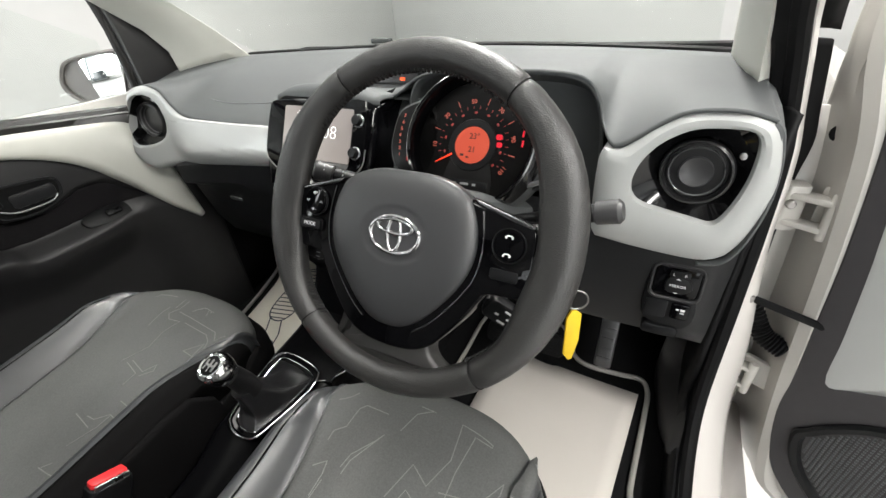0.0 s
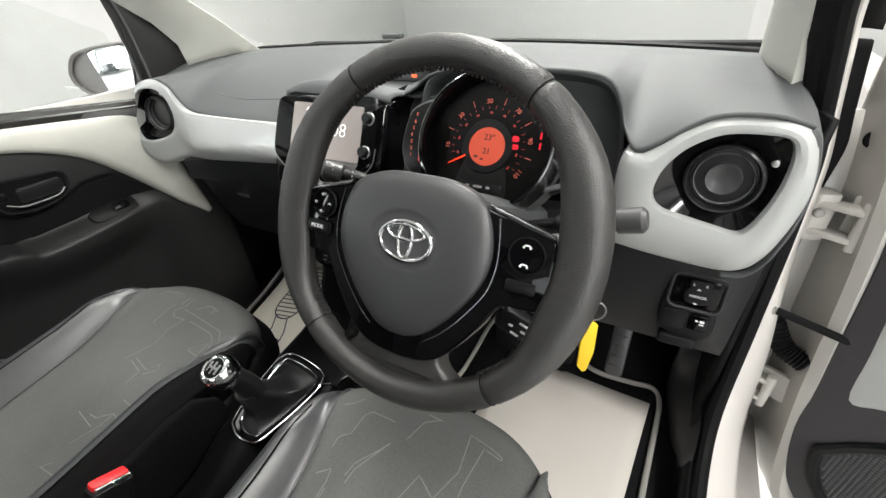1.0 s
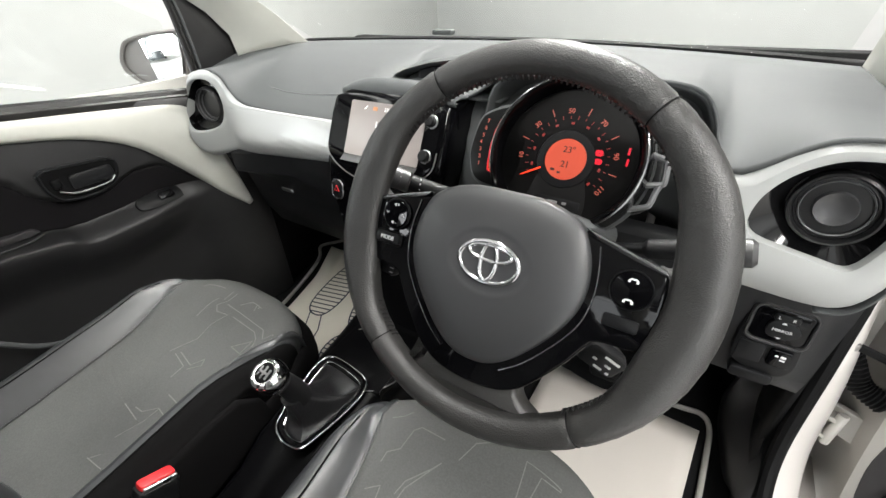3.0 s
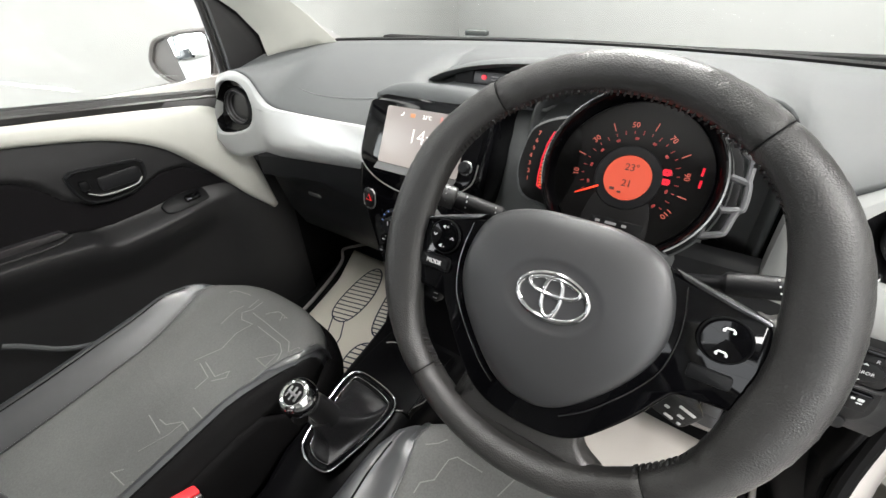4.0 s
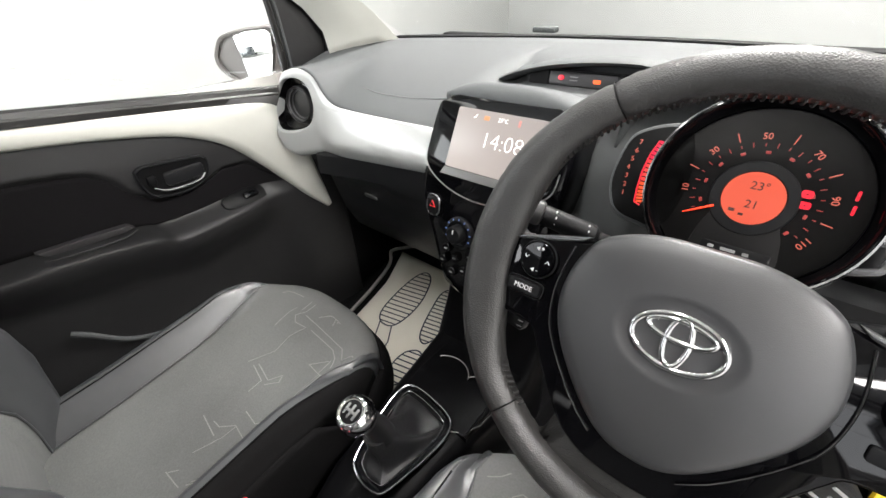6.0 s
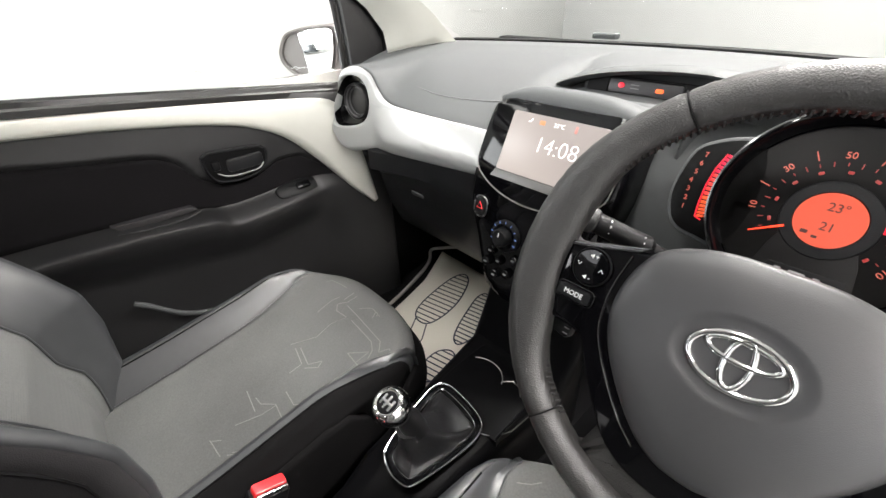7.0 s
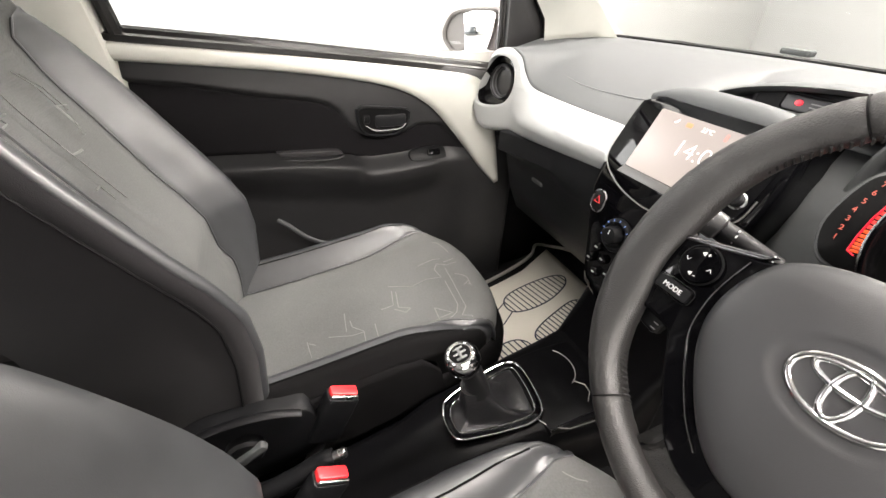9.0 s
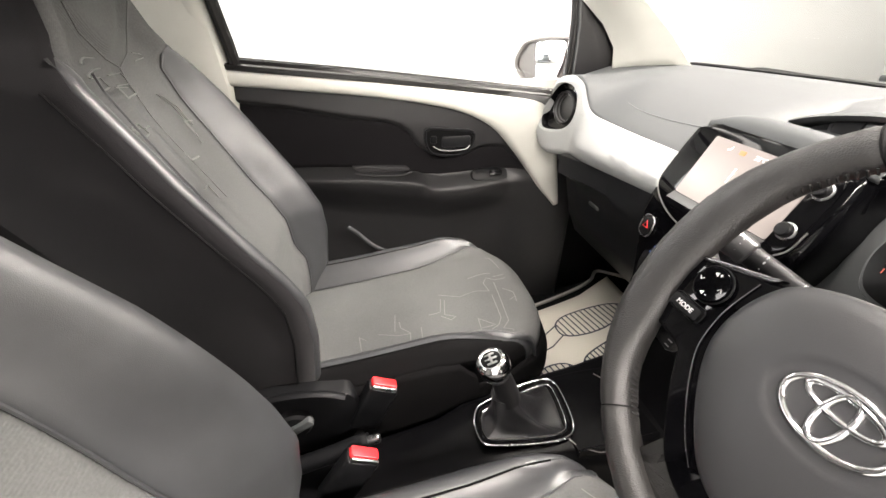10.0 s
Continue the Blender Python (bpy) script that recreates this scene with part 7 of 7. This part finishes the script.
part("shift_mark", prism(rrect(0.019, 0.0034, 0.0012, 2), mk, 0.002, 0.0003, 0.0194), SATIN, kb)
hbk = thing("handbrake", (-0.035, 0.15, 0.50), "black handbrake lever with a silver button", "handbrake")
part("lever", tube(curve([(-0.036, 0.06, 0.500), (-0.036, 0.14, 0.528), (-0.035, 0.22, 0.553), (-0.034, 0.29, 0.574), (-0.034, 0.308, 0.579)], 4), [0.011] * 5 + [0.013] * 6 + [0.0145] * 4 + [0.013] * 2, 14), DASHLOW, hbk)
part("button", lathe([(0.0075, -0.004), (0.0075, 0.012), (0.006, 0.014), (0.001, 0.014)], axes((-0.034, 0.311, 0.580), (1, 0, 0), (0, -0.28, 0.96)) @ pose(0, 0, 0, 180, 0, 0), 18), SATIN, hbk, "silver push button")


def buckle(base, tip, label):
    base, tip = Vector(base), Vector(tip)
    b = thing("seat_belt_buckle", base, label, "belt buckle", "belt buckles")
    d = (tip - base).normalized()
    m_ = axes(base.lerp(tip, 0.72), (1, 0, 0), (0, 1, 0))
    m_ = Matrix.Translation(base.lerp(tip, 0.70)) @ d.to_track_quat("Z", "Y").to_matrix().to_4x4()
    L_ = (tip - base).length
    part("casing", block(m_, 0.027, 0.050, 0.6 * L_, 0.007, 0.004), DASHLOW, b, "black buckle casing")
    part("release_button", block(m_ @ pose(0.002, 0, 0.3 * L_ + 0.001), 0.017, 0.042, 0.012, 0.004, 0.002), REDP, b, "red release button")
    part("slot_lip", block(m_ @ pose(-0.0095, 0, 0.3 * L_ + 0.001), 0.004, 0.040, 0.010, 0.001, 0.001), SATIN, b)
    part("stem", tube([base, base.lerp(tip, 0.45)], 0.011, 10, flat=0.5), SEATSIDE, b)
    return b


buckle((-0.105, 0.27, 0.47), (-0.106, 0.337, 0.612), "black belt buckle with red button beside the passenger seat")
buckle((0.010, 0.215, 0.47), (0.006, 0.300, 0.607), "black belt buckle with red button beside the driver seat")

# ---- mats and paper ----
slope = lambda y: 0.358 + 0.13 * max(0.0, y - 0.70) if y > 0.70 else 0.358


def sheet(poly, dz, step=0.05):
    """A flat sheet that follows the floor."""
    poly = [Vector((x, y, 0)) for x, y in poly]
    return [(p.x, p.y, slope(p.y) + dz) for p in poly]


def laid(poly, dz, name, material, parent, label="", t=0.003):
    n = len(poly)
    cx, cy = sum(p[0] for p in poly) / n, sum(p[1] for p in poly) / n
    rows = [sheet([(cx + (x - cx) * s, cy + (y - cy) * s) for x, y in poly], dz) for s in (1.0, 0.75, 0.5, 0.25, 0.02)]
    return part(name, loft(rows, ring=True, caps=False), material, parent, label, thick=t)


pm = thing("passenger_floor_mat", (-0.37, 0.8, 0.36), "black floor mat with grey bound edge", "floor mat", "floor mats")
po = round_poly([(-0.50, 0.55), (-0.52, 0.80), (-0.548, 0.94), (-0.575, 1.01), (-0.612, 1.05), (-0.585, 1.085), (-0.53, 1.13), (-0.44, 1.165), (-0.26, 1.17), (-0.20, 1.12), (-0.19, 0.8), (-0.19, 0.55)], 4)
laid(po, 0.003, "mat_body", CARPET, pm)
part("bound_edge", tube(sheet(po, 0.006), 0.0055, 8, True), BINDING, pm, "grey bound edge")
pp = thing("passenger_paper_mat", (-0.37, 0.85, 0.37), "cream paper mat printed with striped navy footprints", "paper mat", "paper mats")
rows = []
for k in range(25):
    f = k / 24
    row = []
    for j in range(7):
        ytop = 1.064 - 0.014 * max(0.0, (j - 3) / 3)
        y = 0.60 + (ytop - 0.60) * f
        xl = lerp_table([(0.60, -0.46), (0.86, -0.500), (0.94, -0.515), (1.064, -0.572)], y)
        x = xl + (-0.20 - xl) * j / 6
        row.append((x, y, slope(y) + 0.010))
    rows.append(row)
part("paper_sheet", loft(rows), PAPER, pp, thick=0.001)


def sole(poly, stripes):
    o = round_poly(poly, 4)
    line = tube(sheet(o, 0.0115), 0.0022, 5, True, flat=0.3, up=(0, 0, 1))
    gs = []
    y0, y1 = min(p[1] for p in o), max(p[1] for p in o)
    n = len(o)
    ca, sa = math.cos(radians(12)), math.sin(radians(12))
    rot = [(x * ca + y * sa, -x * sa + y * ca) for x, y in o]
    v0, v1 = min(p[1] for p in rot), max(p[1] for p in rot)
    for k in range(stripes):
        v = v0 + (v1 - v0) * (k + 0.7) / (stripes + 0.4)
        xs_ = sorted(rot[i][0] + (rot[(i + 1) % n][0] - rot[i][0]) * (v - rot[i][1]) / (rot[(i + 1) % n][1] - rot[i][1]) for i in range(n) if (rot[i][1] - v) * (rot[(i + 1) % n][1] - v) < 0)
        if len(xs_) >= 2:
            a_, b_ = xs_[0], xs_[-1]
            pts = [(a_ + (b_ - a_) * j / 4, v) for j in range(5)]
            gs.append(tube(sheet([(x * ca - y * sa, x * sa + y * ca) for x, y in pts], 0.0115), 0.0021, 5, flat=0.3, up=(0, 0, 1)))
    return line, gs


def waist(a, b, c, d):
    return join(tube(sheet([a, ((a[0] + b[0]) / 2 + 0.008, (a[1] + b[1]) / 2), b], 0.0115), 0.0018, 5, flat=0.3, up=(0, 0, 1)), tube(sheet([c, ((c[0] + d[0]) / 2 + 0.008, (c[1] + d[1]) / 2), d], 0.0115), 0.0018, 5, flat=0.3, up=(0, 0, 1)))


F1 = [(-0.433, 1.030), (-0.401, 1.010), (-0.371, 0.942), (-0.364, 0.873), (-0.378, 0.826), (-0.418, 0.822), (-0.444, 0.856), (-0.455, 0.937), (-0.452, 1.003)]
H1 = [(-0.352, 0.760), (-0.335, 0.742), (-0.33, 0.70), (-0.345, 0.66), (-0.372, 0.655), (-0.39, 0.70), (-0.385, 0.745)]
F2 = [(-0.327, 1.010), (-0.289, 0.985), (-0.262, 0.948), (-0.250, 0.881), (-0.262, 0.835), (-0.285, 0.838), (-0.305, 0.870), (-0.325, 0.927), (-0.340, 0.985)]
H2 = [(-0.263, 0.808), (-0.238, 0.795), (-0.224, 0.750), (-0.244, 0.708), (-0.268, 0.704), (-0.290, 0.740), (-0.288, 0.785)]
for pieces, extra in (((sole(F1, 14), sole(H1, 6)), [waist((-0.378, 0.826), (-0.335, 0.742), (-0.418, 0.822), (-0.388, 0.745))]), ((sole(F2, 14), sole(H2, 7)), [])):
    for j, (line, stripes) in enumerate(pieces):
        fp = part("footprint", join(line, *extra) if j == 0 else line, INK, pp, "striped navy shoe print")
        for g in stripes:
            part("print_stripe", g, INK, fp)

dmat = thing("driver_floor_mat", (0.37, 0.8, 0.36), "black floor mat with grey bound edge under the pedals", "floor mat", "floor mats")
do = round_poly([(0.540, 0.50), (0.548, 0.77), (0.556, 0.93), (0.557, 1.0), (0.540, 1.028), (0.50, 1.025), (0.43, 1.022), (0.39, 1.04), (0.36, 1.10), (0.30, 1.13), (0.20, 1.13), (0.145, 1.08), (0.14, 0.9), (0.14, 0.50)], 4)
cx_, cy_ = 0.35, 0.8
part("mat_body", loft([[(cx_ + (x - cx_) * s, cy_ + (y - cy_) * s, 0.360 + 0.13 * max(0, cy_ + (y - cy_) * s - 0.98)) for x, y in do] for s in (1, 0.7, 0.4, 0.02)], ring=True), CARPET, dmat, thick=0.003)
part("bound_edge", tube([(x, y, 0.364 + 0.13 * max(0, y - 0.98)) for x, y in do], 0.0055, 8, True), BINDING, dmat, "grey bound edge")
dp = thing("driver_paper_mat", (0.36, 0.75, 0.365), "plain white paper mat creased on the driver floor", "paper mat", "paper mats")
rows = []
for k in range(13):
    f = k / 12
    y = 0.45 + 0.55 * f
    rows.append([(x, y0_, 0.369 + 0.0045 * math.sin(9 * x + 14 * y) + 0.0015 * math.sin(40 * y + 6 * x)) for x, y0_ in ((lerp_table([(0.45, 0.21), (1.0, 0.222)], y) + (lerp_table([(0.45, 0.495), (1.0, 0.540)], y) - lerp_table([(0.45, 0.21), (1.0, 0.222)], y)) * j / 10, y + (0.008 - 0.022 * j / 10) * f) for j in range(11))])
part("paper_sheet", loft(rows), PAPER2, dp, thick=0.0008, sharp=80)

# ---- pedals ----
def pedal(name, label, pts, c, w, h, tilt):
    p = thing(name, c, label, "pedal", "pedals")
    part("pedal_arm", tube(curve(pts, 4), 0.008, 8, flat=0.6), STEEL, p)
    m_ = axes(c, (1, 0, 0), (0, math.sin(radians(tilt)), math.cos(radians(tilt))))
    pd = part("pedal_pad", block(m_, w, h, 0.014, min(w, h) * 0.28, 0.004), RUBBER if name != "accelerator_pedal" else VENTM, p, "ribbed rubber pedal pad")
    g = [block(m_ @ pose(0, -h / 2 + h * (k + 1) / 6, 0.0075), w * 0.8, h * 0.06, 0.002, 0.0008, 0.0006) for k in range(5)]
    part("pad_ribs", join(*g), RUBBER if name != "accelerator_pedal" else VENTM, pd)
    return p


pedal("accelerator_pedal", "narrow dark accelerator pedal above the mat", [(0.47, 1.16, 0.72), (0.465, 1.10, 0.62), (0.455, 1.03, 0.53)], (0.456, 1.005, 0.487), 0.036, 0.135, 22)
pedal("brake_pedal", "worn rubber brake pedal behind the wheel", [(0.34, 1.15, 0.75), (0.342, 1.07, 0.60), (0.342, 1.01, 0.46)], (0.342, 0.99, 0.436), 0.062, 0.052, 25)
pedal("clutch_pedal", "worn rubber clutch pedal behind the wheel", [(0.21, 1.15, 0.75), (0.212, 1.07, 0.60), (0.214, 1.01, 0.46)], (0.214, 0.99, 0.425), 0.056, 0.052, 25)

# ---- open driver door ----
TH = radians(65)
dd = thing("driver_door", (0.70, 1.02, 0.30), "wide open white driver door with dark inner panel", "car door")
E = axes((0.700, 1.020, 0.0), (math.sin(TH), -math.cos(TH), 0), (0, 0, 1))  # across: along the door; z: its inner side
edge = [(1.12, -0.034), (1.044, -0.026), (0.938, 0.003), (0.80, 0.023), (0.655, 0.038), (0.47, 0.057), (0.285, 0.087), (0.24, 0.12), (0.215, 0.19)]
e2 = curve([(s, z, 0) for z, s in edge], 4)
flip_n = -1 if (E.to_3x3() @ V(0, 0, 1)).y > 0 else 1
D = lambda s, z, n: E @ V(s, z, flip_n * n)
rows = []
NECK = lambda z: lerp_table([(0.88, 1.0), (0.938, 0.68), (1.044, 0.22), (1.12, 0.12)], z)
for p in e2:
    k = NECK(p.y)
    rows.append([D(p.x - 0.075 * k, p.y, -0.09 * k), D(p.x - 0.066 * k, p.y, -0.08 * k), D(p.x - 0.036 * k, p.y, -0.05 * k), D(p.x - 0.032 * k, p.y, -0.042 * k), D(p.x - 0.012 * k, p.y, -0.022 * k), D(p.x - 0.003, p.y, -0.008), D(p.x + 0.006, p.y, 0.003), D(p.x + 0.016, p.y, 0.005), D(p.x + 0.024, p.y, 0.0), D(p.x + 0.030, p.y, -0.006), D(p.x + 0.05, p.y, -0.006), D(1.0, p.y, -0.006)])
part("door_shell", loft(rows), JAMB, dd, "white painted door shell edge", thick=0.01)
part("outer_skin", loft([[D(p.x - 0.085 * NECK(p.y) + 0.004, p.y, -0.098 * NECK(p.y)), D(0.5, p.y, -0.11), D(1.02, p.y, -0.1)] for p in e2]), PAINT, dd, thick=0.008)
e3 = curve([(s, z, 0) for z, s in ((0.99, 0.020), (0.943, 0.027), (0.79, 0.046), (0.66, 0.056), (0.553, 0.065), (0.449, 0.070), (0.335, 0.096), (0.27, 0.145), (0.25, 0.20))], 4)
part("inner_panel", loft([[D(p.x, p.y, -0.008), D(p.x + 0.001, p.y, 0.004), D(p.x + 0.006, p.y, 0.010), D(p.x + 0.05, p.y, 0.013), D(0.6, p.y, 0.016), D(0.98, p.y, 0.014)] for p in e3]), DOOR2, dd, "dark grained inner door panel", thick=0.006)
ins = round_poly([(0.104, 0.562), (0.0935, 0.66), (0.079, 0.777), (0.071, 0.83), (0.061, 0.92), (0.09, 0.942), (0.5, 0.945), (0.85, 0.91), (0.85, 0.70), (0.5, 0.665), (0.25, 0.640), (0.165, 0.60), (0.13, 0.568)], 4)
part("panel_insert", loft([[D(x, z, 0.012) for x, z in ins], [D(x, z, 0.018) for x, z in ins], [D(0.45 + (x - 0.45) * 0.985, 0.77 + (z - 0.77) * 0.96, 0.020) for x, z in ins], [D(0.45 + (x - 0.45) * 0.5, 0.77 + (z - 0.77) * 0.5, 0.020) for x, z in ins]], ring=True, caps=True), WHITE, dd, "glossy white door insert")
spk = round_poly([(0.104, 0.430), (0.118, 0.462), (0.140, 0.495), (0.18, 0.535), (0.25, 0.565), (0.36, 0.565), (0.42, 0.50), (0.42, 0.37), (0.35, 0.29), (0.25, 0.275), (0.18, 0.30), (0.125, 0.36)], 4)
sp_at = lambda fx, fz, n: [D(0.26 + (x - 0.26) * fx, 0.42 + (z - 0.42) * fz, n) for x, z in spk]
sg_ = part("speaker_frame", loft([sp_at(1.0, 1.0, 0.012), sp_at(1.0, 1.0, 0.024), sp_at(0.97, 0.965, 0.028), sp_at(0.91, 0.89, 0.027), sp_at(0.88, 0.86, 0.018)], ring=True), DASHLOW, dd, "dark speaker grille frame")
part("speaker_backing", loft([sp_at(0.89, 0.87, 0.0185), sp_at(0.2, 0.2, 0.0185)], ring=True, caps=True), RUBBER, sg_)
g = []
inside = lambda s, z: sum(1 for i in range(len(spk)) if ((spk[i][1] > z) != (spk[(i + 1) % len(spk)][1] > z)) and s < (spk[(i + 1) % len(spk)][0] - spk[i][0]) * (z - spk[i][1]) / (spk[(i + 1) % len(spk)][1] - spk[i][1]) + spk[i][0]) % 2
vs_, fs_ = [], []
for i in range(52):
    for j in range(50):
        s_, z_ = 0.10 + 0.0062 * i, 0.27 + 0.0060 * j
        s2, z2 = 0.26 + (s_ - 0.26) / 0.86, 0.42 + (z_ - 0.42) / 0.84
        if inside(s2, z2):
            o = len(vs_)
            vs_ += [D(s_ - 0.0021, z_ - 0.0021, 0.0190), D(s_ + 0.0021, z_ - 0.0021, 0.0190), D(s_ + 0.0021, z_ + 0.0021, 0.0190), D(s_ - 0.0021, z_ + 0.0021, 0.0190), D(s_, z_, 0.0225)]
            fs_ += [[o, o + 1, o + 4], [o + 1, o + 2, o + 4], [o + 2, o + 3, o + 4], [o + 3, o, o + 4]]
part("grille_mesh", (vs_, fs_), DASH, sg_, "fine dark grille mesh")
part("rubber_plug", lathe([(0.012, -0.002), (0.012, 0.002), (0.008, 0.004), (0.001, 0.003)], axes(D(-0.022, 0.937, -0.026), E.to_3x3() @ V(1, 0, 0), (0, 0, 1)) @ pose(0, 0, 0, 0 if flip_n > 0 else 180, 0, 0), 20), RUBBER, dd)
for z in (0.825, 0.475):
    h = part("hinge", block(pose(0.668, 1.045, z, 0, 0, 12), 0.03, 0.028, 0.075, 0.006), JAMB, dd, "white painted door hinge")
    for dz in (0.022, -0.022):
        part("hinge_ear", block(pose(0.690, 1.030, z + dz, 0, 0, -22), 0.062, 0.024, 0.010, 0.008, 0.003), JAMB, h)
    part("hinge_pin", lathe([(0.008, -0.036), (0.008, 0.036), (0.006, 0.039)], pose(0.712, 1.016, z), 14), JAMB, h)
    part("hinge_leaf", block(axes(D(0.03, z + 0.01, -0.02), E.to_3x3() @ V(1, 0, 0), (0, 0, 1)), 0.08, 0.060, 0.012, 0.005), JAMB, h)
    part("hinge_bolt", lathe([(0.007, 0), (0.007, 0.006), (0.005, 0.008)], pose(0.664, 1.030, z + 0.010, 90, 0, 12), 8), STEEL, h)
part("check_strap", tube([(0.637, 0.985, 0.682), (0.665, 0.99, 0.676), (0.72, 0.985, 0.664), (0.80, 0.975, 0.648)], [0.006, 0.005, 0.005, 0.005], 8, flat=1.4), RUBBER, dd, "dark door check strap")
part("strap_clip", block(pose(0.648, 0.982, 0.682, 0, 0, 10), 0.022, 0.012, 0.014, 0.003), STEEL, dd)
pts = curve([(0.655, 1.04, 0.655), (0.675, 1.03, 0.63), (0.70, 1.015, 0.59), (0.735, 1.0, 0.575)], 14)
part("cable_boot", tube(pts, [0.015 + 0.003 * (k % 2) for k in range(len(pts))], 10), RUBBER, dd, "ribbed black cable boot")
dpane = part("window_pane", loft([[D(0.06, 0.98, -0.05), D(0.1, 1.10, -0.06), D(0.3, 1.3, -0.09)], [D(0.9, 1.02, -0.05), D(0.9, 1.1, -0.06), D(0.85, 1.3, -0.09)]]), GLASS, dd, thick=0.003)
dpane.visible_shadow = False
part("window_upright", tube([D(-0.02, 1.0, -0.03), D(0.03, 1.12, -0.05), D(0.2, 1.27, -0.08)], 0.016, 8), RUBBER, dd)
